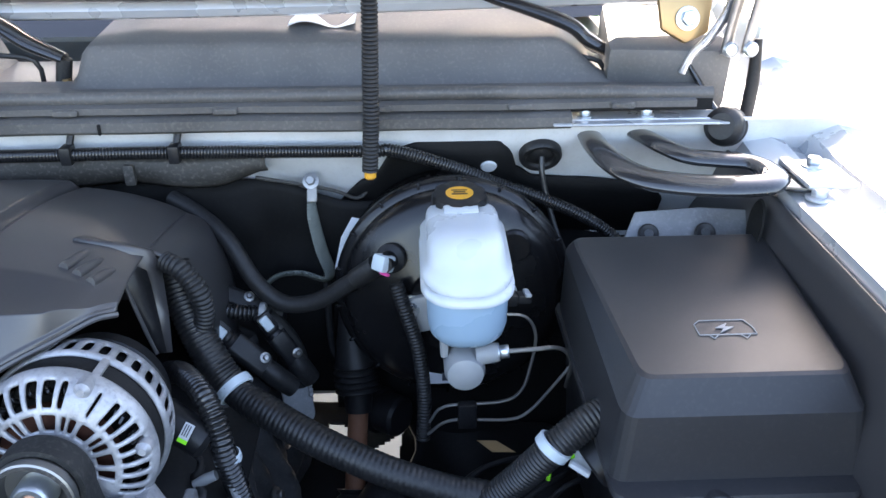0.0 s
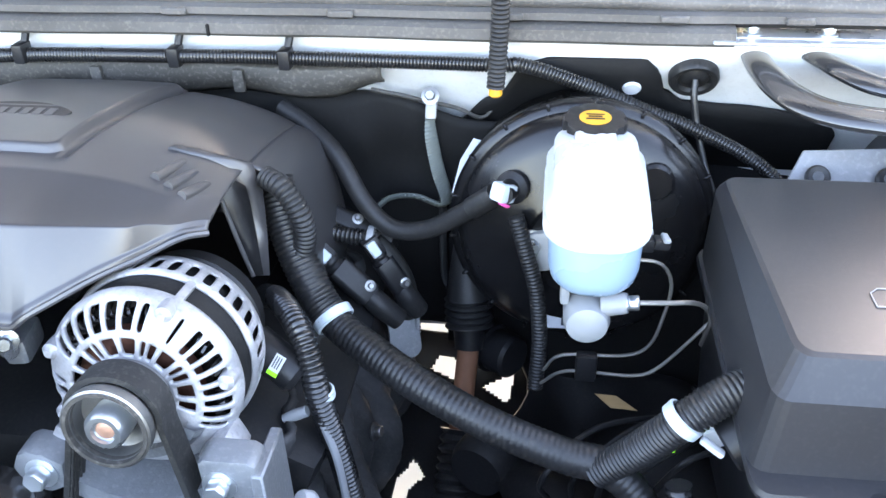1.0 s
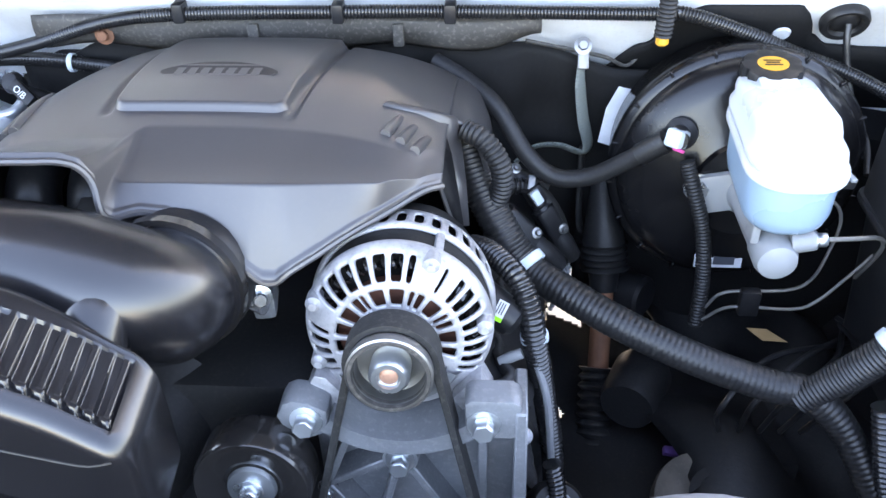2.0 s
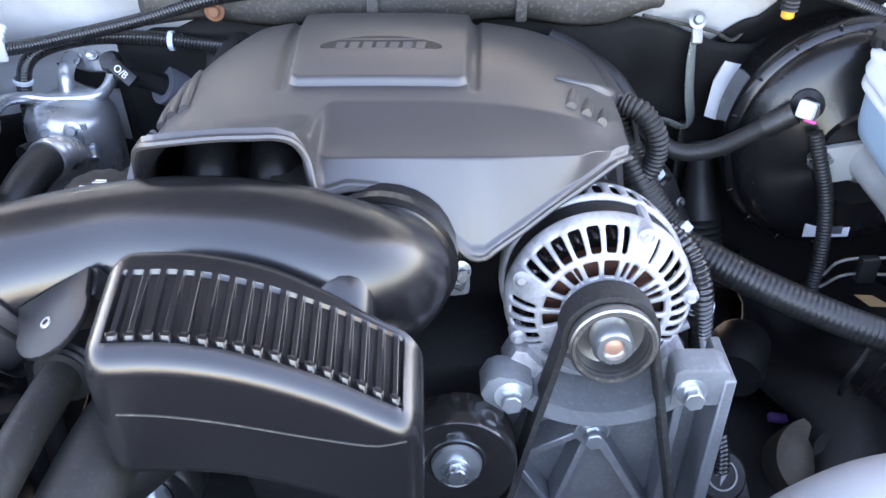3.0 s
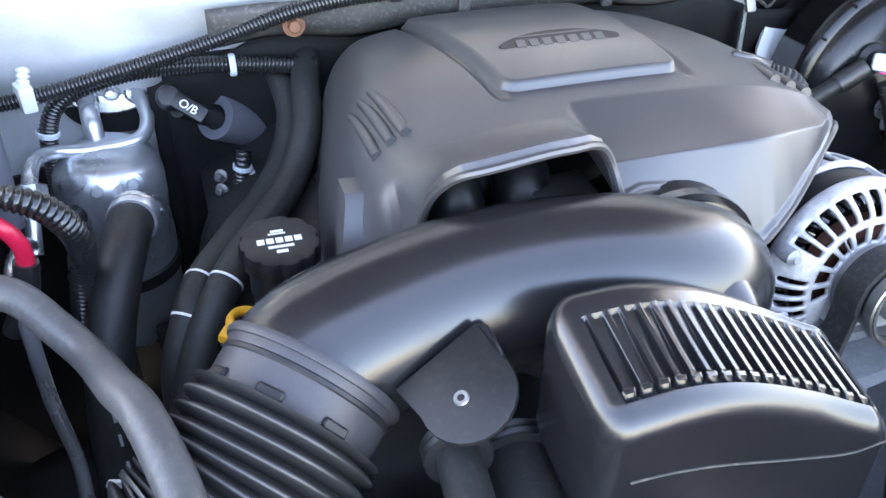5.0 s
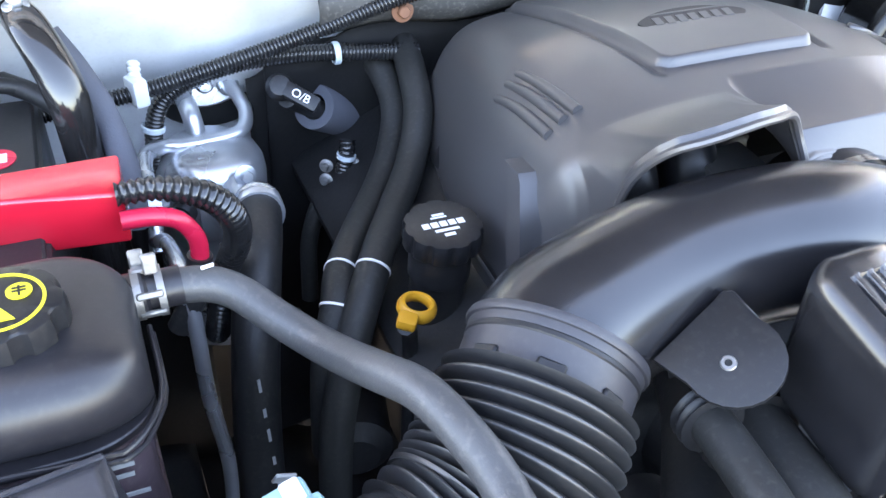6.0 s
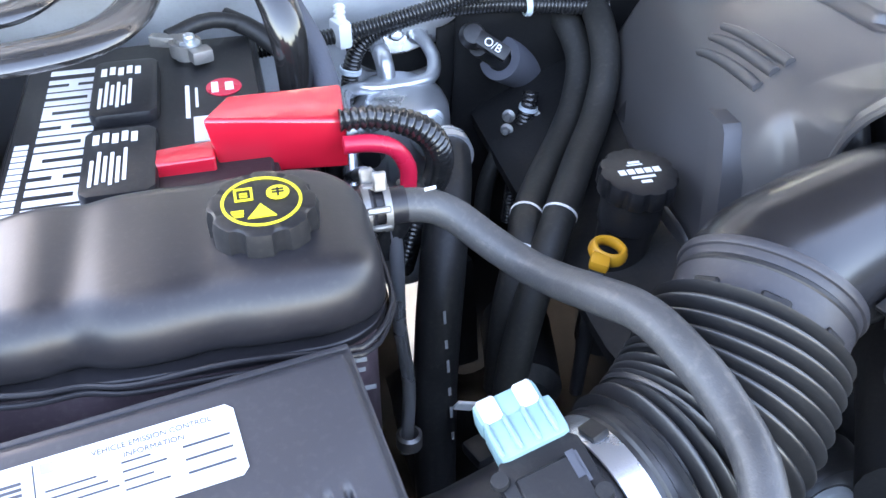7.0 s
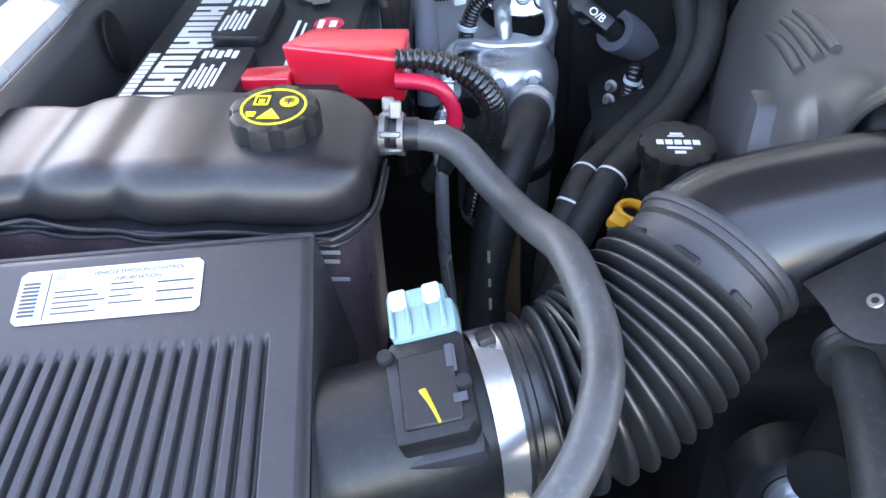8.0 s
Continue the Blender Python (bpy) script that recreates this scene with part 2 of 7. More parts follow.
def tube(pts, r, n=14, step=0.008, ribs=None, caps=True, squash=1.0, bm=None, wall=0.0):
    """A round tube along a smooth line; r is one radius or one for each point; ribs: pitch, depth and, if wanted, roundness of a corrugation."""
    bm = bm or bmesh.new()
    line, keys = spline(pts, ribs[0] / 2 if ribs else step)
    if ribs:
        # even steps along the line, so that all folds are alike
        want = ribs[0] / (14 if len(ribs) > 2 else 6)
        far, dist = [0.0], 0.0
        for a, b in zip(line, line[1:]):
            dist += (b - a).length
            far.append(dist)
        even, ekeys, i = [], [], 0
        for k in range(int(dist / want) + 1):
            s = k * want
            while i < len(far) - 2 and far[i + 1] < s:
                i += 1
            f = (s - far[i]) / max(1e-9, far[i + 1] - far[i])
            even.append(line[i].lerp(line[i + 1], min(1, f)))
            ekeys.append(keys[i] + (keys[i + 1] - keys[i]) * min(1, f))
        line, keys = even, ekeys
    rad = [r] * len(pts) if isinstance(r, (int, float)) else list(r)
    z = (line[1] - line[0]).normalized()
    x = z.orthogonal().normalized()
    if abs(z.z) < 0.9:
        x = Vector((0, 0, 1)).cross(z).normalized()
    run, loops = 0.0, []
    for i, c in enumerate(line):
        if i:
            run += (c - line[i - 1]).length
        t = (line[min(i + 1, len(line) - 1)] - line[max(i - 1, 0)]).normalized()
        x = (x - t * x.dot(t)).normalized()
        y = t.cross(x)
        k = min(int(keys[i]), len(rad) - 1)
        q = rad[k] + (rad[min(k + 1, len(rad) - 1)] - rad[k]) * (keys[i] - k)
        if ribs:
            w = 0.5 + 0.5 * math.cos(2 * math.pi * run / ribs[0])
            q += ribs[1] * (w ** (ribs[2] if len(ribs) > 2 else 0.7) - 0.5)
        loops.append([bm.verts.new(c + (x * math.cos(a) + y * math.sin(a) * squash) * q) for a in (2 * math.pi * j / n for j in range(n))])
    for a, b in zip(loops, loops[1:]):
        for j in range(n):
            bm.faces.new((a[j], a[(j + 1) % n], b[(j + 1) % n], b[j]))
    if caps:
        bm.faces.new(loops[0][::-1])
        bm.faces.new(loops[-1])
    return bm


def lathe(profile, m=Matrix(), n=32, skip=None, bm=None, close=False):
    """A turned body: (radius, height) pairs round the frame's z. skip(i, j): leaves out a cell for an opening."""
    bm = bm or bmesh.new()
    loops = []
    for r, h in profile:
        if r < 1e-6:
            loops.append([bm.verts.new(m @ Vector((0, 0, h)))])
        else:
            loops.append([bm.verts.new(m @ Vector((r * math.cos(a), r * math.sin(a), h))) for a in (2 * math.pi * j / n for j in range(n))])
    if close:
        loops.append(loops[0])
    for i, (a, b) in enumerate(zip(loops, loops[1:])):
        for j in range(n):
            if skip and skip(i, j):
                continue
            k = (j + 1) % n
            if len(a) == 1 and len(b) == 1:
                continue
            if len(a) == 1:
                bm.faces.new((a[0], b[k], b[j]))
            elif len(b) == 1:
                bm.faces.new((a[j], a[k], b[0]))
            else:
                bm.faces.new((a[j], a[k], b[k], b[j]))
    return bm


def rbox(size, m=Matrix(), bevel=0.003, seg=2, bm=None):
    own = bmesh.new()
    bmesh.ops.create_cube(own, size=1.0)
    bmesh.ops.scale(own, vec=size, verts=own.verts)
    if bevel > 0:
        bmesh.ops.bevel(own, geom=own.edges[:], offset=bevel, segments=seg, profile=0.6, affect="EDGES", clamp_overlap=True)
    bmesh.ops.transform(own, matrix=m, verts=own.verts)
    return merge(own, bm)


def merge(own, bm):
    if bm is None:
        return own
    me = bpy.data.meshes.new("piece")
    own.to_mesh(me)
    own.free()
    bm.from_mesh(me)
    bpy.data.meshes.remove(me)
    return bm


def prism(outline, depth, m=Matrix(), bevel=0.0, seg=2, bm=None):
    """A plate with that outline in the frame's x and y, from z = 0 to depth."""
    own = bmesh.new()
    lo = [own.verts.new((x, y, 0)) for x, y in outline]
    hi = [own.verts.new((x, y, depth)) for x, y in outline]
    own.faces.new(lo[::-1])
    own.faces.new(hi)
    n = len(lo)
    for i in range(n):
        own.faces.new((lo[i], lo[(i + 1) % n], hi[(i + 1) % n], hi[i]))
    bmesh.ops.recalc_face_normals(own, faces=own.faces)
    if bevel > 0:
        bmesh.ops.bevel(own, geom=own.edges[:], offset=bevel, segments=seg, profile=0.6, affect="EDGES", clamp_overlap=True)
    bmesh.ops.transform(own, matrix=m, verts=own.verts)
    return merge(own, bm)


def sheet(nu, nv, place, bm=None):
    """A grid of (nu + 1) x (nv + 1) points: place(u, v) with u and v from 0 to 1."""
    bm = bm or bmesh.new()
    g = [[bm.verts.new(place(i / nu, j / nv)) for j in range(nv + 1)] for i in range(nu + 1)]
    for i in range(nu):
        for j in range(nv):
            bm.faces.new((g[i][j], g[i + 1][j], g[i + 1][j + 1], g[i][j + 1]))
    return bm


def loft(sections, bm=None, caps=True):
    bm = bm or bmesh.new()
    loops = [[bm.verts.new(p) for p in s] for s in sections]
    n = len(loops[0])
    for a, b in zip(loops, loops[1:]):
        for j in range(n):
            bm.faces.new((a[j], a[(j + 1) % n], b[(j + 1) % n], b[j]))
    if caps:
        bm.faces.new(loops[0][::-1])
        bm.faces.new(loops[-1])
    return bm


def rounded(w, h, r, k=5, dense=1):
    """A rounded rectangle round the origin, counter-clockwise."""
    out = []
    corners = [(w / 2 - r, h / 2 - r, 0), (-w / 2 + r, h / 2 - r, 90), (-w / 2 + r, -h / 2 + r, 180), (w / 2 - r, -h / 2 + r, 270)]
    for c, (x, y, a) in enumerate(corners):
        for i in range(k + 1):
            t = radians(a + 90 * i / k)
            out.append((x + r * math.cos(t), y + r * math.sin(t)))
        x2, y2, a2 = corners[(c + 1) % 4]
        p, q = out[-1], (x2 + r * math.cos(radians(a2)), y2 + r * math.sin(radians(a2)))
        for i in range(1, dense):
            out.append((p[0] + (q[0] - p[0]) * i / dense, p[1] + (q[1] - p[1]) * i / dense))
    return out


def hexbolt(at, way, r=0.0065, h=0.006, washer=1.6, bm=None):
    """A hexagon head on a round washer."""
    m = along(at, way)
    bm = lathe([(0, 0), (r * washer, 0), (r * washer, 0.0016), (r * 1.15, 0.0022), (0, 0.0022)], m, 20, bm=bm)
    hexa = [(r * math.cos(radians(60 * i + 12)), r * math.sin(radians(60 * i + 12))) for i in range(6)]
    prism(hexa, h, m @ Matrix.Translation((0, 0, 0.002)), 0.0009, 1, bm)
    return bm


def thicken(ob, t, rounds=0, offset=-1.0):
    s = ob.modifiers.new("thickness", "SOLIDIFY")
    s.thickness, s.offset = t, offset
    if rounds:
        d = ob.modifiers.new("rounding", "SUBSURF")
        d.levels = d.render_levels = rounds
    return ob


def smooth(x, a, b):
    t = min(1.0, max(0.0, (x - a) / (b - a)))
    return t * t * (3 - 2 * t)


def track(keys, x):
    """Linear reading of (x, value) pairs, eased at the ends."""
    if x <= keys[0][0]:
        return keys[0][1]
    for (a, p), (b, q) in zip(keys, keys[1:]):
        if x <= b:
            return p + (q - p) * smooth(x, a, b)
    return keys[-1][1]


def lettering(words, size, m, mat, parent, depth=0.0004, name="lettering", align="LEFT"):
    cu = bpy.data.curves.new(name, "FONT")
    cu.body, cu.size, cu.extrude, cu.align_x = words, size, depth, align
    tmp = bpy.data.objects.new(name, cu)
    scene.collection.objects.link(tmp)
    me = bpy.data.meshes.new_from_object(tmp.evaluated_get(bpy.context.evaluated_depsgraph_get()))
    bpy.data.objects.remove(tmp)
    bm = bmesh.new()
    bm.from_mesh(me)
    bpy.data.meshes.remove(me)
    bmesh.ops.transform(bm, matrix=m, verts=bm.verts)
    return part(name, bm, mat, parent)


def bars(boxes, m, mat, parent, name="print_mark", h=0.0005):
    """Plain printed bars: (x, y, width, height) in the frame."""
    bm = bmesh.new()
    for x, y, w, d in boxes:
        prism([(x, y), (x + w, y), (x + w, y + d), (x, y + d)], h, m, bm=bm)
    return part(name, bm, mat, parent)


# ---- ground and truck body ----
bm = sheet(40, 40, lambda u, v: Vector(((u - 0.5) * 160, (v - 0.5) * 160, 0.0)))
lone("ground", bm, CONCRETE, "pale sunlit concrete ground", "ground", kind="structure")


def firewall_y(z):
    return 0.95 + (1.225 - z) * 0.58


# slanted painted panel under the cowl, then the upright bulkhead
prof = [(1.226, 0.94), (1.224, 0.948), (1.2, 0.957), (1.16, 0.985), (1.12, 1.008), (1.07, 1.04), (0.9, 1.05), (0.8, 1.054)]


def firewall_place(u, v):
    x = -0.86 + 1.8 * u
    k = v * (len(prof) - 1)
    i = min(int(k), len(prof) - 2)
    f = k - i
    z = prof[i][0] + (prof[i + 1][0] - prof[i][0]) * f
    y = prof[i][1] + (prof[i + 1][1] - prof[i][1]) * f
    bow = 0.012 * smooth(z, 1.0, 1.2) * (1 - smooth(abs(x + 0.42), 0.0, 0.16))
    return Vector((x, y + bow, z))


fw = lone("wall_firewall", sheet(90, 42, firewall_place), INNER, "pale silver painted steel bulkhead behind the engine", "bulkhead", kind="structure")
thicken(fw, 0.004, offset=1.0)

# black moulded sound pads in front of the bulkhead
pad = thing("firewall_pad", (0.2, 1.0, 1.0), "black moulded sound pad fixed to the bulkhead", "insulation")


def pad_place(x0, x1, z_top, z_low, y_top, y_low):
    def place(u, v):
        x = x0 + (x1 - x0) * u
        zt = z_top(x)
        z = zt + (z_low(x) - zt) * v
        y = y_top + (y_low - y_top) * smooth(v, 0, 0.5) + 0.006 * math.sin(x * 17) * math.sin(v * 5) - 0.012 * smooth(v, 0.2, 0.4) * (1 - smooth(v, 0.6, 0.9))
        return Vector((x, y, z))
    return place


p = part("centre_pad", sheet(60, 30, pad_place(-0.3, 0.4, lambda x: 1.152 - 0.03 * smooth(x, 0.26, 0.37) - 0.02 * smooth(-x, 0.2, 0.26), lambda x: 0.5 + 0.33 * smooth(x, 0.24, 0.262), 0.984, 1.02)), PAD, pad)
thicken(p, 0.006)
# right-hand pad whose upper edge dips round the grommet
edge = [(0.33, 1.10), (0.385, 1.15), (0.42, 1.197), (0.44, 1.203), (0.53, 1.203), (0.545, 1.19), (0.552, 1.165), (0.575, 1.15), (0.62, 1.146), (0.72, 1.134), (0.735, 1.11)]


def low_edge(x):
    return 0.82 - 0.24 * smooth(x, 0.42, 0.45)


p = part("driver_pad", sheet(80, 30, lambda u, v: (lambda x, zt: Vector((x, firewall_y(zt + (low_edge(x) - zt) * v) - 0.006 if v < 0.2 else 1.0, zt + (low_edge(x) - zt) * v)))(
    0.33 + 0.405 * u, track(edge, 0.33 + 0.405 * u))), PAD, pad)
thicken(p, 0.005)
p = part("passenger_pad", sheet(30, 24, lambda u, v: Vector((-0.315 + 0.16 * u, 1.0 + 0.03 * v, 1.135 - 0.03 * (1 - smooth(u, 0, 0.35)) - 0.5 * v))), PAD, pad)
thicken(p, 0.006)

for x0, x1, top, deep in ((-0.72, -0.385, 1.03, 0.5), (-0.39, -0.29, 1.0, 0.2)):
    p = part("passenger_pad", sheet(24, 20, lambda u, v, x0=x0, x1=x1, top=top, deep=deep: Vector((x0 + (x1 - x0) * u, 1.015 + 0.03 * v + 0.006 * math.sin(u * 9) * math.sin(v * 8), top + 0.012 * math.sin(u * 7) - deep * v))), PAD, pad)
    thicken(p, 0.006)

# dusty shield strip along the foot of the cowl
lipt = thing("heat_shield_strip", (0.0, 0.95, 1.17), "dusty dark shield strip along the foot of the cowl", "heat shield")


def lip_place(u, v):
    x = -0.255 + 0.53 * u
    low = 1.158 - 0.004 * math.sin(x * 40) + 0.012 * smooth(x, 0.22, 0.275)
    top = 1.193 + 0.002 * math.sin(x * 23)
    return Vector((x, 0.948 - 0.008 * math.sin(v * 3.14) + 0.012 * v, top + (low - top) * v))


p = part("strip", sheet(60, 6, lip_place), LIP, lipt)
thicken(p, 0.003)
for x in (-0.02, 0.13):
    part("clip", rbox((0.012, 0.008, 0.024), Matrix.Translation((x, 0.941, 1.176)), 0.003), LIP, lipt)
part("screw", hexbolt((-0.18, 0.944, 1.174), (0, -1, 0.1), 0.006, 0.006, 1.7), RUST, lipt, "rusty hexagon screw")
# thin bent edge of the painted tongue beside it
part("tongue_edge", tube([(0.26, 0.962, 1.162), (0.3, 0.972, 1.15), (0.345, 0.982, 1.136), (0.37, 0.992, 1.122), (0.385, 0.995, 1.135), (0.405, 0.975, 1.172)], 0.0022, 6, 0.006), LIP, lipt)

# cowl: rubber seal layers, grey plastic grille and lip
cowl = thing("cowl_panel", (0, 1.0, 1.24), "grey plastic windscreen cowl with rubber seal strips", "cowl")


def strip_profile(name, pairs, mat, x0=-0.86, x1=0.9, wave=0.0):
    """A long strip whose section runs through (y, z) pairs."""
    n = len(pairs) - 1
    def place(u, v):
        k = v * n
        i = min(int(k), n - 1)
        f = k - i
        x = x0 + (x1 - x0) * u
        w = wave * math.sin(x * 9.0) + wave * 0.5 * math.sin(x * 31.0)
        return Vector((x, pairs[i][0] + (pairs[i + 1][0] - pairs[i][0]) * f, pairs[i][1] + (pairs[i + 1][1] - pairs[i][1]) * f + w))
    return part(name, sheet(100, n * 3, place), mat, cowl)


strip_profile("seal_flange", [(0.938, 1.222), (0.932, 1.226), (0.932, 1.236), (0.938, 1.239), (0.952, 1.241)], SEAL, x1=0.605, wave=0.0007)
strip_profile("seal_gap", [(0.95, 1.236), (0.95, 1.25)], PAD, x1=0.76)
strip_profile("seal_middle", [(0.952, 1.24), (0.942, 1.242), (0.941, 1.249), (0.952, 1.251)], COWL, x0=-0.86, x1=0.74, wave=0.0006)
part("seal_bulb", tube([(-0.86, 0.958, 1.255), (-0.4, 0.957, 1.257), (0.1, 0.957, 1.256), (0.5, 0.956, 1.257), (0.76, 0.956, 1.253)], 0.0075, 12, 0.02), SEAL, cowl)
strip_profile("tray", [(0.958, 1.252), (1.03, 1.246), (1.05, 1.25)], COWL, x1=0.76)
for x in (-0.5, -0.33, -0.14, 0.075, 0.24, 0.4, 0.55, 0.66):
    part("seal_clip", rbox((0.026, 0.006, 0.007), Matrix.Translation((x, 0.94, 1.2455)), 0.0015, 1), SEAL, cowl)
for x in (0.11, -0.4):
    part("seal_joint", rbox((0.003, 0.004, 0.012), Matrix.Translation((x, 0.931, 1.23)), 0.001, 1), PAD, cowl)


def cowl_place(u, v):
    # upright face with bevelled ends, then the flat deck back to the glass
    x = -0.7 + 1.4 * u
    end = max(smooth(x, 0.62, 0.7), smooth(-x, 0.6, 0.68), smooth(x, -0.09, -0.06) * (1 - smooth(x, 0.045, 0.068)))
    if v < 0.3:
        k = v / 0.3
        return Vector((x * (1 - 0.03 * k), 1.03 + 0.03 * k, 1.246 + 0.043 * k * (1 - end)))
    k = (v - 0.3) / 0.7
    return Vector((x * 0.97, 1.06 + 0.1 * k, 1.246 + 0.043 * (1 - end) + 0.017 * k * (1 - end) * (0.4 + 0.6 * smooth(x, 0.06, 0.13))))


part("deck", sheet(160, 24, cowl_place), COWL, cowl)
part("side_duct", rbox((0.14, 0.16, 0.075), pose(0.74, 1.1, 1.26, 8, 0, -8), 0.012), COWL, cowl)
part("washer_cloth", sheet(14, 10, lambda u, v: Vector((0.29 + 0.08 * u, 1.1 + 0.05 * v, 1.302 + 0.004 * math.sin(u * 7) - 0.006 * (1 - v) * abs(u - 0.5)))), BLUETAPE, cowl)

# dashboard side behind the glass and the glass itself
glass_ob = thing("windscreen", (0, 1.3, 1.28), "raked clear windscreen above the cowl", "windscreen", kind="structure")
p = part("pane", sheet(20, 8, lambda u, v: Vector((-0.78 + 1.56 * u, 1.19 + 0.8 * v + 0.12 * (2 * u - 1) ** 2, 1.285 + 0.55 * v))), GLASS, glass_ob)
thicken(p, 0.005)
p.visible_shadow = False
part("frit_band", sheet(20, 3, lambda u, v: Vector((-0.78 + 1.56 * u, 1.165 + 0.05 * v + 0.12 * (2 * u - 1) ** 2, 1.275 + 0.036 * v))), GLOSS, glass_ob)
lone("dashboard", rbox((1.5, 0.72, 0.2), Matrix.Translation((0, 1.68, 1.14)), 0.03), DASH, "dark dashboard behind the windscreen", "dashboard")


def vest_place(u, v):
    a = 2 * math.pi * v
    x = 0.36 + 0.36 * u
    r = 0.02 + 0.004 * math.sin(x * 60) + 0.003 * math.sin(x * 23 + 2 * a)
    return Vector((x, 1.42 + 0.07 * math.cos(a) + 0.006 * math.sin(x * 31), 1.263 + r * math.sin(a)))


lone("safety_vest", sheet(60, 24, vest_place), LIME, "folded lime green safety vest on the dashboard", "vest")

# cab behind, roof and doors close the place
cab = thing("truck_cab", (0, 2.2, 0.7), "silver pickup cab behind the engine bay", "truck cab")
part("roof", rbox((1.5, 1.5, 0.06), Matrix.Translation((0, 2.75, 1.87)), 0.02), PAINT, cab)
for s in (-1, 1):
    part("side_panel", rbox((0.06, 2.6, 0.75), Matrix.Translation((s * 0.93, 2.5, 0.9)), 0.02), PAINT, cab)
    part("pillar", tube([(s * 0.8, 1.22, 1.27), (s * 0.76, 1.75, 1.62), (s * 0.72, 2.15, 1.85)], 0.035, 10, 0.05), PAINT, cab)
part("rear_wall", rbox((1.8, 0.06, 1.4), Matrix.Translation((0, 3.6, 1.15)), 0.02), PAINT, cab)
part("floor_pan", rbox((1.7, 2.3, 0.05), Matrix.Translation((0, 2.25, 0.8)), 0.01), DARK, cab)

# fenders
for s, nm, xin, xout in ((1, "driver", 0.8, 0.87), (-1, "passenger", -0.715, -0.79)):
    f = thing("fender", (xin, 0.4, 1.1), "silver painted front fender with a flanged inner rail", "fender", group="fenders")
    # section across: inner wall, rail, gutter, outer crown
    sec = [(xin - s * 0.03, 0.72), (xin - s * 0.012, 1.05), (xin - s * 0.006, 1.165), (xin, 1.19), (xin + s * 0.03, 1.196), (xin + s * 0.045, 1.192), (xin + s * 0.05, 1.178),
           (xin + s * 0.068, 1.178), (xin + s * 0.075, 1.2), (xin + s * 0.1, 1.212), (xin + s * 0.16, 1.195), (xin + s * 0.2, 1.12), (xin + s * 0.215, 0.9), (xin + s * 0.2, 0.62)]
    n = len(sec) - 1
    def fend(u, v, sec=sec, n=n, s=s):
        k = v * n
        i = min(int(k), n - 1)
        q = k - i
        y = -0.35 + 1.75 * u
        drop = -0.03 * (1 - smooth(y, -0.3, 0.75)) + 0.02 * smooth(y, 0.8, 1.3)
        return Vector((sec[i][0] + (sec[i + 1][0] - sec[i][0]) * q + s * 0.03 * smooth(y, 0.85, 1.3), y, sec[i][1] + (sec[i + 1][1] - sec[i][1]) * q + drop))
    # the inner wall is its own dusty dark panel
    wall = bmesh.new()
    def inner(u, v, s=s, xin=xin):
        y = -0.35 + 1.5 * u
        z = 1.182 - 0.03 * (1 - smooth(y, -0.3, 0.75)) - 0.62 * v
        bulge = 0.012 * math.sin(v * 9) * smooth(v, 0.02, 0.2) + 0.02 * v
        return Vector((xin - s * (0.006 + bulge), y, z))
    p = part("outer_skin", sheet(60, n * 3, fend), PAINT, f)
    thicken(p, 0.002)
    p = part("inner_wall", sheet(50, 26, inner), COVER, f)
    thicken(p, 0.003)
    hy, hz = (0.816, 1.143) if s < 0 else (0.838, 1.15)
    part("access_hole", lathe([(0, 0.0), (0.014, 0.0), (0.0165, 0.0015), (0.018, 0.0)], along((xin - s * 0.0195, hy, hz), (-s, 0, 0.1)) @ Matrix.Diagonal((1, 1.55, 1, 1)), 24), PAD, f)
    for k, y in enumerate((0.88, 0.8, 0.62, 0.45)):
        part("rail_bolt", hexbolt((xin + s * 0.02, y, 1.194 - 0.03 * (1 - smooth(y, -0.3, 0.75))), (0, 0, 1), 0.008, 0.008), PAINT, f)

# raised bonnet, hinged at the cowl, over the camera
hood = thing("hood", (0, 1.1, 1.33), "open silver bonnet with ribbed inner frame", "bonnet")
HC, HS = math.cos(radians(55)), math.sin(radians(55))


def hood_pt(x, d, h=0.0):
    return Vector((x, 1.10 - d * HC - h * HS, 1.335 + d * HS - h * HC))


def hood_skin(u, v):
    x = -0.86 + 1.72 * u
    d = 1.18 * v
    return hood_pt(x, d, -0.035 - 0.02 * math.sin(u * 3.14))


p = part("outer_skin", sheet(24, 16, hood_skin), PAINT, hood)
thicken(p, 0.002)


def hood_inner(u, v):
    x = -0.84 + 1.68 * u
    d = 0.01 + 1.14 * v
    dx = abs(x)
    pocket = smooth(dx, 0.06, 0.1) * (1 - smooth(dx, 0.66, 0.7)) * smooth(d, 0.14, 0.18) * (1 - smooth(d, 0.98, 1.02))
    rib = 1 - smooth(abs(dx - 0.36 - 0.12 * (d - 0.5)), 0.03, 0.06)
    return hood_pt(x, d, 0.015 - 0.035 * pocket * (1 - rib))


p = part("inner_frame", sheet(84, 56, hood_inner), PAINT, hood)
thicken(p, 0.002)
part("rear_edge", tube([hood_pt(-0.84, 0.0), hood_pt(0, -0.02), hood_pt(0.84, 0.0)], 0.012, 8, 0.05), PAINT, hood)

p = part("liner", sheet(30, 24, lambda u, v: hood_pt(-0.66 + 1.32 * u, 0.24 + 0.84 * v, 0.02 + 0.006 * math.sin(u * 3.14) * math.sin(v * 3.14))), LINER, hood, "black fibre sound liner")
thicken(p, 0.008)

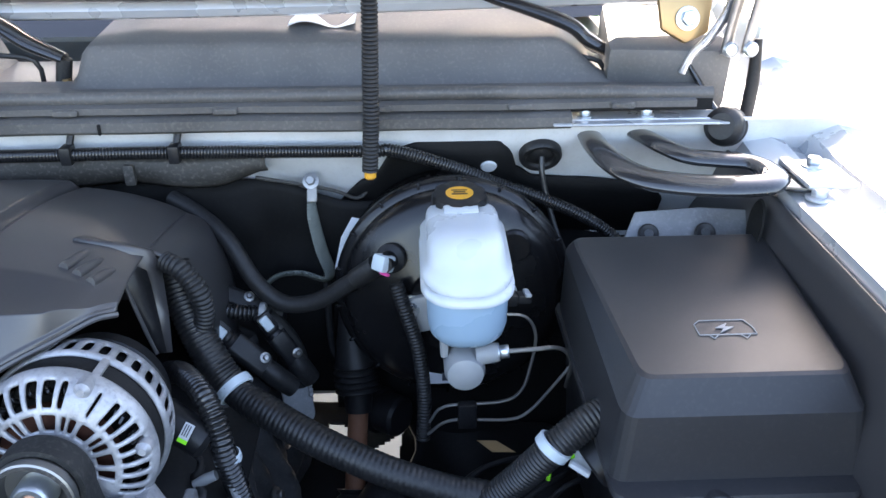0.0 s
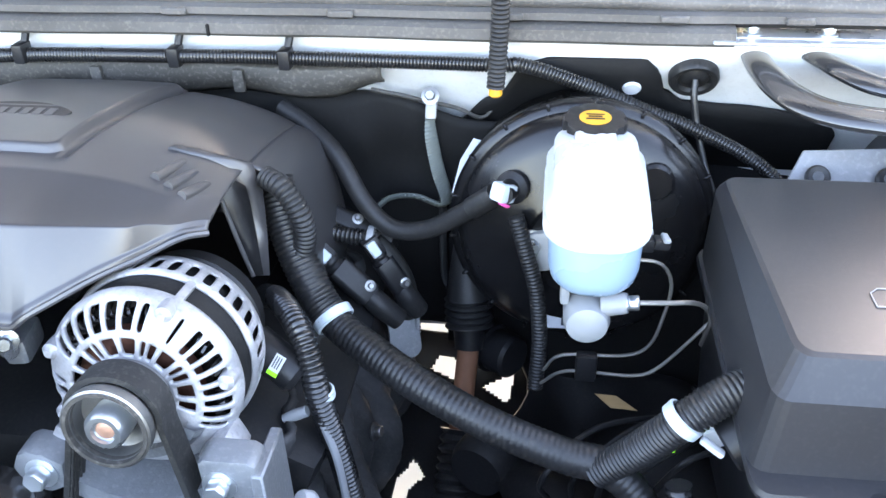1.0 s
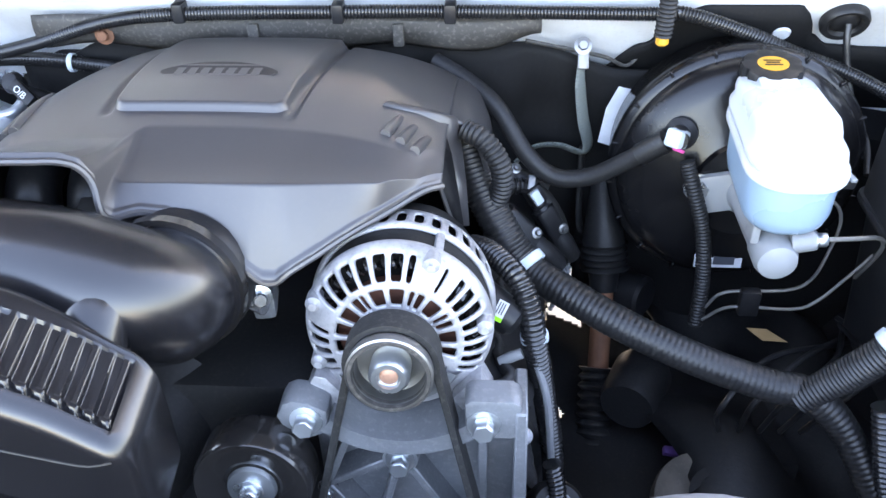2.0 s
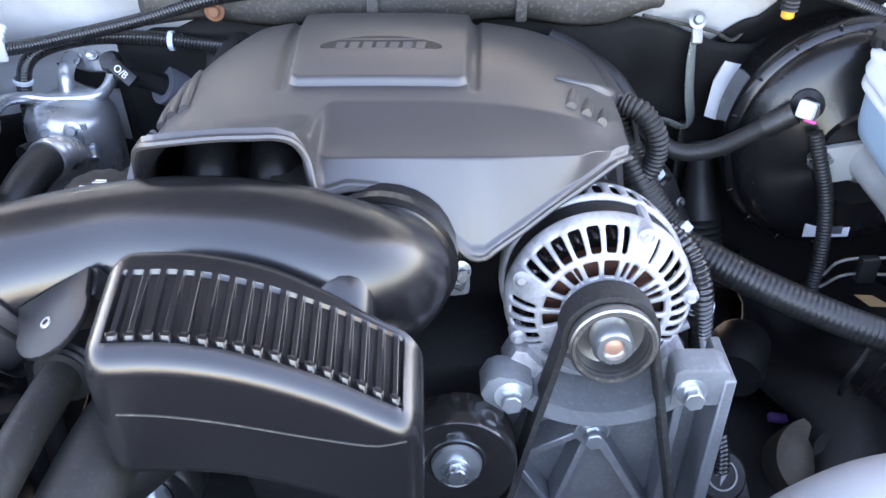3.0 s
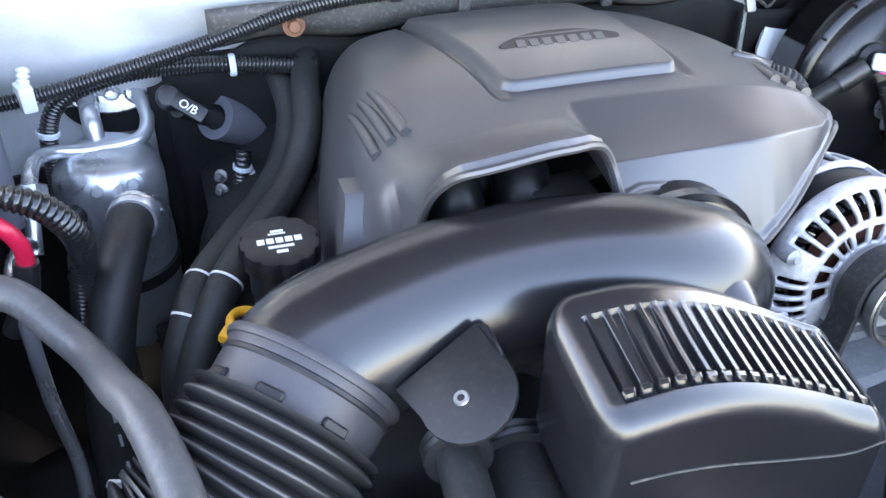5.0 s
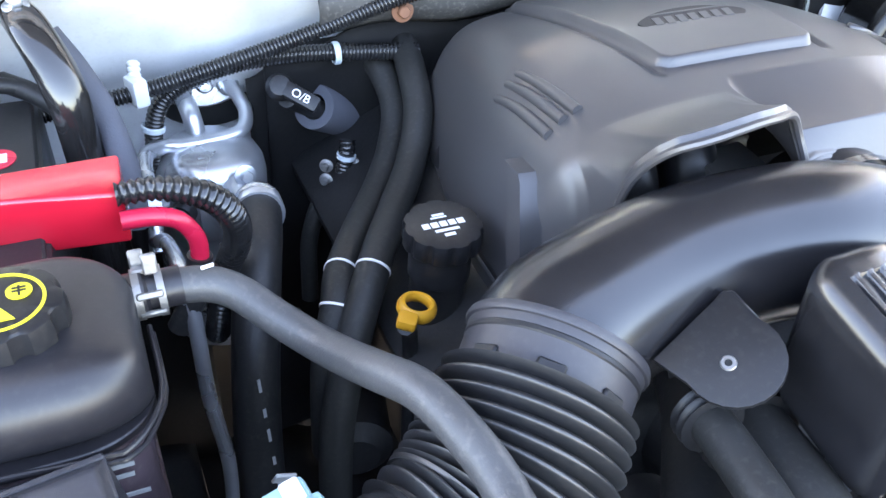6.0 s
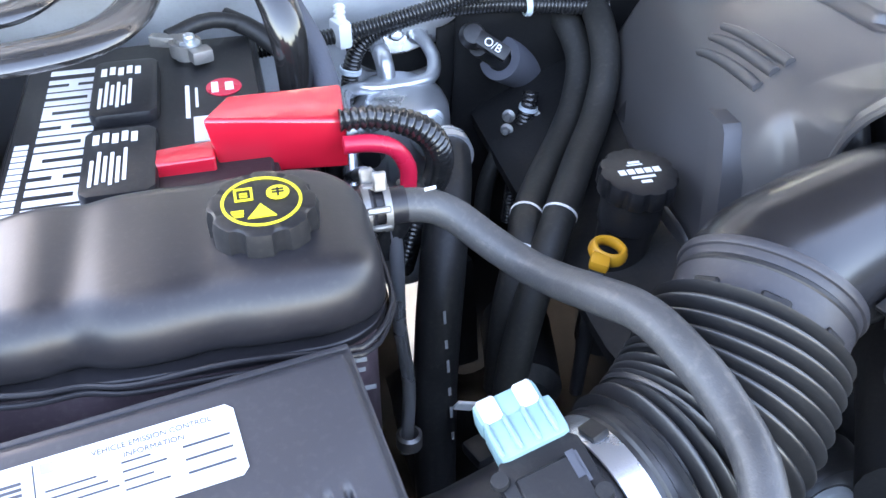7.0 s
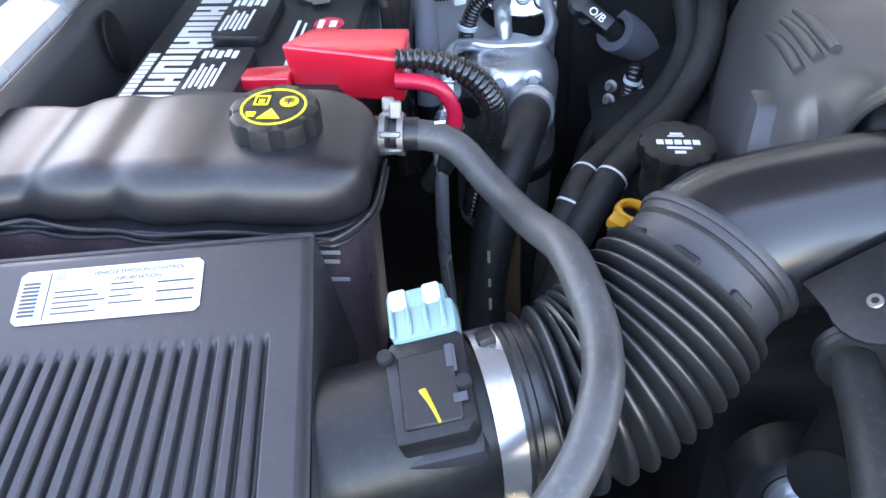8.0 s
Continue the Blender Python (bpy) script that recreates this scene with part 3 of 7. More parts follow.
# hinge arms between bonnet and fender top
for s in (-1, 1):
    h = thing("scissor_linkage", (s * 0.78, 1.05, 1.25), "bare metal bonnet hinge with link arms and bolts", "hinge", group="bonnet hinges")
    fx = (lambda x: x) if s > 0 else (lambda x: 0.07 - x)
    part("tarnished_bracket", prism([(-0.024, -0.012), (0.004, -0.028), (0.03, -0.016), (0.034, 0.03), (-0.03, 0.03)], 0.012, along((fx(0.742), 1.04, 1.315), (0, -1, 0.25)), 0.004, 2), GOLD, h, "tarnished yellow bracket under the bonnet")
    part("bracket_nut", hexbolt((fx(0.746), 1.026, 1.318), (0, -1, 0.25), 0.009, 0.008, 1.5), ZINC, h)
    part("link_arm", tube([(fx(x), y, z) for x, y, z in ((0.747, 1.02, 1.258), (0.755, 1.018, 1.28), (0.772, 1.015, 1.3), (0.788, 1.01, 1.335), (0.8, 1.0, 1.4))], [0.01, 0.009, 0.01, 0.011, 0.012], 12, 0.006, squash=0.5), ALU2, h)
    for x in (0.79, 0.813):
        part("hinge_plate", tube([(fx(x), 1.012, 1.284), (fx(x), 1.005, 1.315), (fx(x + 0.003), 0.99, 1.37)], [0.012, 0.011, 0.013], 14, 0.006, squash=0.4), STEEL, h)
        part("pivot", lathe([(0, 0.008), (0.006, 0.008), (0.0085, 0.005), (0.0085, 0)], along((fx(x), 1.004, 1.288), (0, -1, 0.15)), 18), ZINC, h)
    part("strut", tube([(fx(0.826), 1.018, 1.296), (fx(0.825), 1.01, 1.25), (fx(0.818), 1.0, 1.196)], [0.006, 0.0075, 0.008], 12, 0.01), DARK, h)
    part("lever", tube([(fx(0.75), 1.02, 1.27), (fx(0.766), 1.015, 1.246), (fx(0.784), 1.0, 1.217), (fx(0.8), 0.995, 1.2)], [0.007, 0.008, 0.009, 0.008], 12, 0.006, squash=0.5), GLOSS, h)
    part("base_plate", prism([(-0.03, -0.07), (0.03, -0.09), (0.04, 0.08), (-0.02, 0.1)], 0.005, Matrix.Translation((fx(0.815), 1.06, 1.2)), 0.001, 1), PAINT, h)
    part("rubber_bump", lathe([(0, 0.03), (0.014, 0.03), (0.02, 0.024), (0.022, 0.012), (0.019, 0.006), (0.022, 0), (0.02, -0.012), (0, -0.012)], along((fx(0.782), 0.955, 1.215), (-0.5, -0.75, 0.25)), 28), RUBBER, h)

# black enamelled braces from cowl to fender, with a long open slot
LOOP = [(0.628, 0.972, 1.209), (0.632, 0.925, 1.205), (0.645, 0.876, 1.201), (0.668, 0.845, 1.199), (0.705, 0.828, 1.199), (0.748, 0.82, 1.2), (0.782, 0.826, 1.2), (0.793, 0.85, 1.201), (0.782, 0.878, 1.202),
        (0.75, 0.886, 1.203), (0.722, 0.894, 1.204), (0.702, 0.92, 1.206), (0.688, 0.948, 1.208), (0.672, 0.975, 1.21)]
for s in (1, -1):
    loop = LOOP if s > 0 else [(0.07 - x, y - 0.02, z) for x, y, z in LOOP]
    b = thing("brace_bar", loop[0], "glossy dark pressed steel brace with a long slot", "brace", group="cowl braces")
    part("loop", tube(loop, [0.012, 0.015, 0.017, 0.018, 0.018, 0.018, 0.017, 0.015, 0.014, 0.0145, 0.0145, 0.014, 0.013, 0.011], 18, 0.005, squash=0.5), BRACE, b)
    e = Vector((loop[7][0] + s * 0.012, 0.838, 1.2))
    part("gusset", prism([(-0.02, -0.022), (0.012, -0.03), (0.03, -0.012), (0.03, 0.03), (-0.012, 0.034)], 0.005, Matrix.Translation(e + Vector((0, 0, -0.004))), 0.002, 2), BRACE, b)
    part("end_foot", rbox((0.05, 0.07, 0.006), Matrix.Translation(e + Vector((s * 0.03, 0, 0.004))), 0.003), PAINT, b)
    part("end_bolt", hexbolt(e + Vector((s * 0.03, 0.015, 0.007)), (0, 0, 1), 0.0075, 0.007), ZINC, b)
    if s > 0:
        part("cowl_plate", rbox((0.19, 0.045, 0.003), Matrix.Translation((0.68, 0.95, 1.2275)), 0.001, 1), PAINT, b)
        for bx in (0.623, 0.69):
            part("plate_bolt", hexbolt((bx, 0.955, 1.229), (0, 0, 1), 0.0068, 0.006, 1.3), ZINC, b)
# upright black prop beside the battery
bar = thing("support_bar", (-0.462, 0.868, 0.98), "curved glossy black steel support bar beside the battery", "support bar")
part("bar", tube([(-0.487, 0.935, 1.215), (-0.478, 0.905, 1.21), (-0.465, 0.88, 1.175), (-0.462, 0.87, 1.12), (-0.462, 0.868, 0.98)], [0.014, 0.015, 0.016, 0.014, 0.014], 14, 0.01, squash=0.7), GLOSS, bar)
part("foot_bolt", hexbolt((-0.484, 0.92, 1.222), (0, -0.2, 1), 0.006, 0.006), ZINC, bar)
# plain front end behind the camera
front = thing("front_panel", (0, -0.2, 0.6), "dark radiator support at the nose of the truck", "radiator support", kind="structure")
part("crossbar", rbox((1.5, 0.42, 0.05), Matrix.Translation((0.04, -0.12, 1.07)), 0.015), PLASTIC, front)
part("fan_shroud", rbox((1.1, 0.03, 0.42), Matrix.Translation((0.0, 0.17, 0.86)), 0.01), PLASTIC, front)
part("radiator", rbox((1.3, 0.05, 0.5), Matrix.Translation((0.04, -0.1, 0.74)), 0.01), DARK, front)

# wiper arms lying along the foot of the glass
for nm, pts in (("driver", [(0.689, 1.066, 1.236), (0.688, 1.07, 1.262), (0.647, 1.075, 1.284), (0.606, 1.08, 1.309), (0.45, 1.12, 1.352)]), ("passenger", [(0.03, 1.06, 1.236), (0.038, 1.06, 1.274), (0.0, 1.065, 1.291), (-0.05, 1.085, 1.315), (-0.2, 1.15, 1.365)])):
    wp = thing("wiper_arm", pts[0], "black windscreen wiper arm on its pivot", "wiper", group="wipers")
    part("arm", tube(pts[1:], [0.0105, 0.0145, 0.0145, 0.008], 14, 0.006, squash=0.6), GLOSS, wp)
    part("pivot_post", tube(pts[:2], 0.009, 12, 0.01), RUBBER, wp)
    part("hose", tube([Vector(pts[0]) + Vector((-0.02, 0, 0)), Vector(pts[1]) + Vector((-0.03, -0.01, 0)), Vector(pts[2]) + Vector((-0.05, -0.006, -0.01)), Vector(pts[3]) + Vector((-0.06, 0, -0.02))], 0.003, 8, 0.01), RUBBER, wp)
    part("brass_foot", lathe([(0.005, 0), (0.005, 0.02), (0, 0.02)], along(Vector(pts[0]) + Vector((0.008, -0.006, -0.004)), (0, 0, 1)), 12), GOLD, wp)


# ---- engine cover ----
cover = thing("engine_cover", (0, 0.75, 1.1), "charcoal moulded plastic engine cover with front arches", "engine cover")

# lower front lip: (x, y, z) from the passenger corner over two arches to the driver shoulder
LIPLINE = [(-0.205, 0.66, 1.04), (-0.196, 0.65, 1.05), (-0.184, 0.638, 1.06), (-0.173, 0.628, 1.07), (-0.1685, 0.621, 1.1), (-0.167, 0.617, 1.14), (-0.165, 0.611, 1.178), (-0.1615, 0.604, 1.198), (-0.156, 0.595, 1.212), (-0.149, 0.587, 1.221),
           (-0.14, 0.583, 1.2245), (-0.1277, 0.582, 1.2265), (-0.109, 0.584, 1.2275), (-0.094, 0.587, 1.227), (-0.079, 0.591, 1.225), (-0.064, 0.597, 1.222), (-0.053, 0.602, 1.215), (-0.0455, 0.602, 1.202), (-0.041, 0.594, 1.184),
           (-0.036, 0.598, 1.1755), (-0.02, 0.604, 1.177), (0.0, 0.606, 1.1735), (0.022, 0.602, 1.162), (0.044, 0.595, 1.1475), (0.058, 0.59, 1.136), (0.066, 0.589, 1.129), (0.076, 0.59, 1.128), (0.086, 0.593, 1.135), (0.104, 0.603, 1.143),
           (0.128, 0.62, 1.152), (0.155, 0.642, 1.158), (0.178, 0.66, 1.164), (0.192, 0.675, 1.16)]


def curve(keys, x):
    """Smooth reading of (x, value) pairs."""
    if x <= keys[0][0]:
        return keys[0][1]
    for k in range(len(keys) - 1):
        (a, p), (b, q) = keys[k], keys[k + 1]
        if x <= b:
            m0 = (q - keys[k - 1][1]) / (b - keys[k - 1][0]) if k else (q - p) / (b - a)
            m1 = (keys[k + 2][1] - p) / (keys[k + 2][0] - a) if k + 2 < len(keys) else (q - p) / (b - a)
            t, h = (x - a) / (b - a), b - a
            return (2 * t ** 3 - 3 * t * t + 1) * p + (t ** 3 - 2 * t * t + t) * m0 * h + (3 * t * t - 2 * t ** 3) * q + (t ** 3 - t * t) * m1 * h
    return keys[-1][1]


SPINE = [(0.6, 1.198), (0.66, 1.2015), (0.7, 1.203), (0.75, 1.2035), (0.8, 1.199), (0.85, 1.191), (0.9, 1.18), (0.935, 1.17)]
FALL = [(-0.21, 0.16), (-0.2, 0.11), (-0.19, 0.07), (-0.178, 0.038), (-0.165, 0.021), (-0.15, 0.011), (-0.13, 0.006), (-0.1, 0.002), (-0.06, 0.0), (0.04, 0.0), (0.09, 0.003), (0.13, 0.0095), (0.16, 0.0185), (0.18, 0.0275), (0.2, 0.04)]


def narrow(y):
    """The passenger flank draws in towards the bulkhead."""
    return 1 - 0.13 * smooth(y, 0.7, 0.93)


def crown(x, y):
    """Height of the cover's top skin: an arched spine that falls away over both shoulders."""
    return curve(SPINE, y) - curve(FALL, x / narrow(y) if x < 0 else x)


def gutter(x, y):
    """Shallow trough down both sides of the badge plate."""
    off = abs(abs(x + 0.003) - (0.0745 + 0.0575 * (y - 0.706)))
    return 0.0032 * (1 - smooth(off, 0.001, 0.006)) * smooth(y, 0.698, 0.712)


def cover_place(u, v):
    # u runs along the lip, v from the rear edge over the creases down to the lip
    k = u * (len(LIPLINE) - 1)
    i = min(int(k), len(LIPLINE) - 2)
    f = k - i
    lip = Vector(LIPLINE[i]).lerp(Vector(LIPLINE[i + 1]), f)
    x = lip.x
    y_b = max(0.62 + 0.022 * smooth(x, 0.07, 0.155) + 0.04 * smooth(x, 0.15, 0.195), lip.y + 0.005)
    wide = 1 - smooth(x, -0.05, -0.034)
    y_a = max(0.684 - 0.018 * wide, y_b + 0.03)
    if v < 0.5:
        q = v / 0.5
        y = 0.935 + (y_a - 0.935) * q
        xx = x * narrow(y) if x < 0 else x
        return Vector((xx, y, crown(xx, y) - gutter(xx, y) - 0.02 * (1 - smooth(q, 0, 0.08))))
    top = Vector((x, y_a, crown(x, y_a)))
    q = (v - 0.5) / 0.5
    # driver side: a hollow apron, a straight second crease and the smooth front with a proud rim round the arches
    z_b = max(lip.z + 0.006, 1.191 - 0.011 * smooth(x, 0.07, 0.155) - 0.016 * smooth(x, 0.15, 0.195))
    edge = Vector((x, y_b, z_b))
    if q < 0.5:
        t = q / 0.5
        plain = Vector((x, y_a + (y_b - y_a) * t, top.z + (z_b - top.z) * (1 - (1 - t) ** 1.8)))
    else:
        t = (q - 0.5) / 0.5
        deep = (edge - lip).length
        plain = edge.lerp(lip, t)
        plain.y -= 0.012 * deep * math.sin(math.pi * t)
        plain.y -= 0.0022 * (1 - smooth((1 - t) * deep, 0.0045, 0.0065)) * smooth(deep, 0.006, 0.02)
    # passenger side: a scoop whose brow rises to the opening
    inner = smooth(x, -0.178, -0.168)
    front = Vector((x, lip.y + 0.004, lip.z + 0.0035 * inner))
    if q < 0.8:
        t = q / 0.8
        k = smooth(x, -0.168, -0.142)
        bend = Vector((x, front.y + 0.004, top.z - 0.004)).lerp(Vector((x, 0.6 * top.y + 0.4 * front.y, top.z + 0.12 * (front.z - top.z))), k)
        visor = top.lerp(bend, t).lerp(bend.lerp(front, t), t)
    else:
        visor = front.lerp(lip, (q - 0.8) / 0.2)
    return plain.lerp(visor, wide)


p = part("shell", sheet(230, 150, cover_place), COVER, cover, sharp=60)
thicken(p, 0.004)
# rolled rim along the lip
part("rim", tube([Vector(q) + Vector((0, -0.001, -0.001)) for q in LIPLINE[4:]], 0.0028, 8, 0.004), COVER, cover)


FLANK = [(0.0, 0.0), (0.2, 0.006), (0.4, 0.02), (0.6, 0.045), (0.8, 0.085), (1.0, 0.15)]


def wall_driver(u, v):
    top = cover_place(1.0, 0.36 * u)
    return top + Vector((0.04 * math.sin(v * 1.571), 0.0, -curve(FLANK, v)))


p = part("driver_side", sheet(40, 24, wall_driver), COVER, cover, sharp=60)
thicken(p, 0.004)


def wall_passenger(u, v):
    top = cover_place(0.0, 0.97 * u)
    return top + Vector((-0.02 * smooth(v, 0, 0.7), 0.0, -0.12 * v))


p = part("passenger_side", sheet(40, 16, wall_passenger), COVER, cover)
thicken(p, 0.004)


def wall_rear(u, v):
    top = cover_place(u, 0.0)
    return top + Vector((0.0, 0.012 * smooth(v, 0, 0.3), -0.14 * v))


p = part("rear_side", sheet(60, 10, wall_rear), COVER, cover)
thicken(p, 0.004)

# raised badge plate in the middle of the top


def plate_place(u, v):
    # edges fall away over a broad bevel, the front corners are rounded
    y = 0.706 + 0.226 * v
    half = 0.0725 + 0.013 * v
    side = min(u, 1 - u) * 2 * half
    ahead = v * 0.226
    edge = min(side, ahead)
    if side < 0.014 and ahead < 0.014:
        edge = 0.014 - math.hypot(0.014 - side, 0.014 - ahead)
    x = -0.003 + (2 * u - 1) * half
    return Vector((x, y, crown(x, y) + 0.0092 * smooth(edge, 0.0005, 0.0062) - 0.0024 - 0.008 * smooth(v, 0.92, 1.0)))


badge_plate = part("badge_plate", sheet(100, 110, plate_place), COVER, cover, sharp=70)
oval = [(0.048 * math.cos(t) * (1 + 0.06 * math.cos(4 * t)), 0.0175 * math.sin(t)) for t in (2 * math.pi * i / 40 for i in range(40))]
mb = along((-0.003, 0.771, crown(0, 0.771) + 0.0058), (0, -0.1, 1), (0, 1, 0))
part("badge", prism(oval, 0.0016, mb, 0.0006, 1), PLASTIC, cover, "dark oval embossed badge")
ring = bmesh.new()
for i in range(7):
    cx = -0.033 + 0.011 * i
    prism([(cx - 0.0045, -0.0055), (cx + 0.003, -0.0055), (cx + 0.0045, 0.0055), (cx - 0.003, 0.0055)], 0.0008, mb @ Matrix.Translation((0, 0, 0.0015)), 0.0002, 1, ring)
for sgn in (1, -1):
    prism([(-0.036, sgn * 0.0095), (0.036, sgn * 0.0095), (0.03, sgn * 0.0115), (-0.03, sgn * 0.0115)], 0.0006, mb @ Matrix.Translation((0, 0, 0.0015)), 0, 1, ring)
part("badge_relief", ring, COVER, cover)

# three finger ribs at both front shoulders
def on_skin(x, y, up=0.0):
    return Vector((x, y, crown(x, y) + up))


for k in range(3):
    ax, ay = 0.1465 + 0.0118 * k, 0.699 - 0.005 * k
    part("finger_rib", tube([on_skin(ax + 0.0075 * t / 5, ay + (0.037 - 0.003 * k) * t / 5, 0.0008 - 0.0034 * t / 5) for t in range(6)], [0.0042, 0.0046, 0.0046, 0.0045, 0.0042, 0.0036], 14, 0.003), COVER, cover)
    bx = -0.15 - 0.01 * k
    part("finger_rib", tube([on_skin(bx - (0.005 - 0.002 * k) * (1 - t / 5), 0.692 + 0.078 * (1 - t / 5), 0.0002) for t in range(6)], [0.0028, 0.0036, 0.0042, 0.0045, 0.0046, 0.0042], 12, 0.004), COVER, cover)
# angular leg at the driver shoulder: a ledge, a broad outer leg and a thin inner web
LEGS = [((0.14, 0.744, 1.1945), (0.144, 0.752, 1.194)), ((0.168, 0.75, 1.184), (0.172, 0.76, 1.183)), ((0.184, 0.752, 1.174), (0.199, 0.766, 1.171)), ((0.183, 0.765, 1.146), (0.202, 0.773, 1.144)), ((0.192, 0.75, 1.113), (0.207, 0.756, 1.112)), ((0.198, 0.736, 1.08), (0.21, 0.739, 1.079))]
p = part("shoulder_leg", sheet(len(LEGS) - 1, 1, lambda u, v: Vector(LEGS[round(u * (len(LEGS) - 1))][round(v)])), COVER, cover, sharp=30)
thicken(p, 0.004)
WEB = [((0.16, 0.744, 1.176), (0.178, 0.771, 1.17)), ((0.172, 0.743, 1.172), (0.187, 0.77, 1.16)), ((0.18, 0.742, 1.135), (0.194, 0.76, 1.14)), ((0.19, 0.738, 1.1), (0.2, 0.748, 1.11)), ((0.197, 0.735, 1.08), (0.205, 0.738, 1.08))]
p = part("shoulder_web", sheet(len(WEB) - 1, 1, lambda u, v: Vector(WEB[round(u * (len(WEB) - 1))][round(v)])), PLASTIC, cover, sharp=30)
thicken(p, 0.003)
part("web_edge", tube([Vector(a) for a, b in WEB], 0.002, 8, 0.006), COVER, cover)
# upright rib on the passenger side
rib_ends = [[Vector((x + dx, y + dy, z)) for dx, dy in ((-0.009, -0.006), (0.009, -0.008), (0.009, 0.012), (-0.009, 0.014))] for x, y, z in ((-0.199, 0.652, 1.08), (-0.194, 0.668, 1.128), (-0.187, 0.686, 1.152), (-0.186, 0.692, 1.156))]
part("side_rib", loft(rib_ends), COVER, cover, sharp=30)

# ---- engine under the cover ----
eng = thing("engine_block", (0, 0.78, 0.7), "sooty engine block and intake manifold under the cover", "engine")
part("block", rbox((0.42, 0.42, 0.36), Matrix.Translation((0.0, 0.8, 0.84)), 0.03), DARK, eng)
part("head_driver", rbox((0.13, 0.4, 0.12), pose(0.19, 0.82, 0.95, 0, 28, 0), 0.02), DARK, eng)
part("head_passenger", rbox((0.13, 0.4, 0.12), pose(-0.2, 0.82, 0.99, 0, -28, 0), 0.02), DARK, eng)
for k in range(4):
    part("intake_runner", tube([(-0.165, 0.7 + 0.05 * k, 1.06), (-0.13, 0.7 + 0.05 * k, 1.125), (-0.05, 0.7 + 0.05 * k, 1.14), (0.06, 0.71 + 0.05 * k, 1.09)], 0.024, 14, 0.012), PLASTIC, eng)
for x in (-0.128, -0.078):
    part("runner_mouth", tube([(x, 0.652, 1.12), (x, 0.654, 1.15), (x, 0.672, 1.168), (x, 0.71, 1.172)], [0.021, 0.021, 0.02, 0.02], 18, 0.006), PLASTIC, eng)
part("plenum", rbox((0.15, 0.24, 0.06), Matrix.Translation((-0.02, 0.79, 1.11)), 0.02), PLASTIC, eng)
part("sensor_block", rbox((0.045, 0.03, 0.014), pose(-0.058, 0.64, 1.158, 10, 0, 8), 0.003), STEEL, eng, "bright metal sensor body")
part("front_cover", rbox((0.34, 0.04, 0.34), Matrix.Translation((0.03, 0.62, 0.83)), 0.015), DARK, eng)
part("water_pump", lathe([(0, 0.09), (0.04, 0.09), (0.05, 0.07), (0.06, 0.02), (0.08, 0), (0, 0)], along((-0.06, 0.61, 0.96), (0, -1, 0.1)), 28), DARK, eng)
part("thermostat_neck", tube([(-0.1, 0.58, 1.03), (-0.13, 0.53, 1.04), (-0.18, 0.46, 1.04)], 0.027, 16, 0.01), DARK, eng)
part("balancer", lathe([(0, 0.04), (0.06, 0.04), (0.09, 0.035), (0.095, 0.0), (0, 0.0)], along((0.03, 0.56, 0.74), (0, -1, 0.1)), 36), DARK, eng)
part("valve_cover", rbox((0.12, 0.38, 0.06), pose(0.215, 0.84, 0.975, 0, 30, 0), 0.02), DARK, eng)

# throttle body between duct and manifold
tb = thing("throttle_body", (0.015, 0.61, 1.13), "dark throttle body with bright bolts behind the duct", "throttle body")
TBW = Vector((0.1, 0.98, -0.08)).normalized()
part("housing", lathe([(0.05, -0.004), (0.053, 0), (0.053, 0.012), (0.044, 0.02), (0.038, 0.05), (0, 0.05)], along((0.005, 0.592, 1.126), TBW), 32), PLASTIC, tb)
part("flange_ring", lathe([(0.049, -0.012), (0.0535, -0.012), (0.0535, -0.004), (0.049, -0.004)], along((0.005, 0.592, 1.128), TBW), 36, close=True), GLOSS, tb)
part("side_block", rbox((0.018, 0.035, 0.022), pose(0.056, 0.62, 1.09, 0, 0, 10), 0.005), CAST, tb)
for q in ((0.046, 0.612, 1.13), (0.058, 0.6, 1.105)):
    part("bolt", hexbolt(q, (0.35, -0.9, 0.2), 0.006, 0.007), ZINC, tb)
part("clamp_screw", tube([(0.045, 0.605, 1.098), (0.062, 0.597, 1.096)], 0.006, 10, 0.005), ALU2, tb)

# ---- air duct, cuff, bellows, sensor housing ----
duct = thing("intake_duct", (-0.1, 0.54, 1.1), "satin black plastic air intake duct bent over the engine", "intake duct")
DUCT = [(-0.259, 0.526, 1.135), (-0.24, 0.5425, 1.147), (-0.178, 0.557, 1.1545), (-0.12, 0.556, 1.162), (-0.065, 0.548, 1.163), (-0.02, 0.545, 1.15), (0.003, 0.562, 1.132), (0.005, 0.588, 1.126)]
part("elbow", tube(DUCT, [0.0455, 0.0465, 0.047, 0.0465, 0.046, 0.0475, 0.0475, 0.0465], 40, 0.006), SATIN, duct, sharp=60)
part("end_seam", lathe([(0.046, 0), (0.0495, 0.001), (0.0495, 0.004), (0.046, 0.005)], along((0.005, 0.577, 1.128), TBW), 40, close=True), SATIN, duct)
part("stub", tube([(-0.02, 0.53, 1.158), (-0.018, 0.512, 1.156), (-0.016, 0.496, 1.145), (-0.016, 0.48, 1.125)], [0.026, 0.022, 0.0195, 0.019], 24, 0.005), SATIN, duct)
part("stub_ring", lathe([(0.019, 0), (0.0215, 0), (0.0215, 0.004), (0.019, 0.004)], along((-0.016, 0.492, 1.141), (0, 0.6, 0.8)), 24, close=True), PLASTIC, duct)
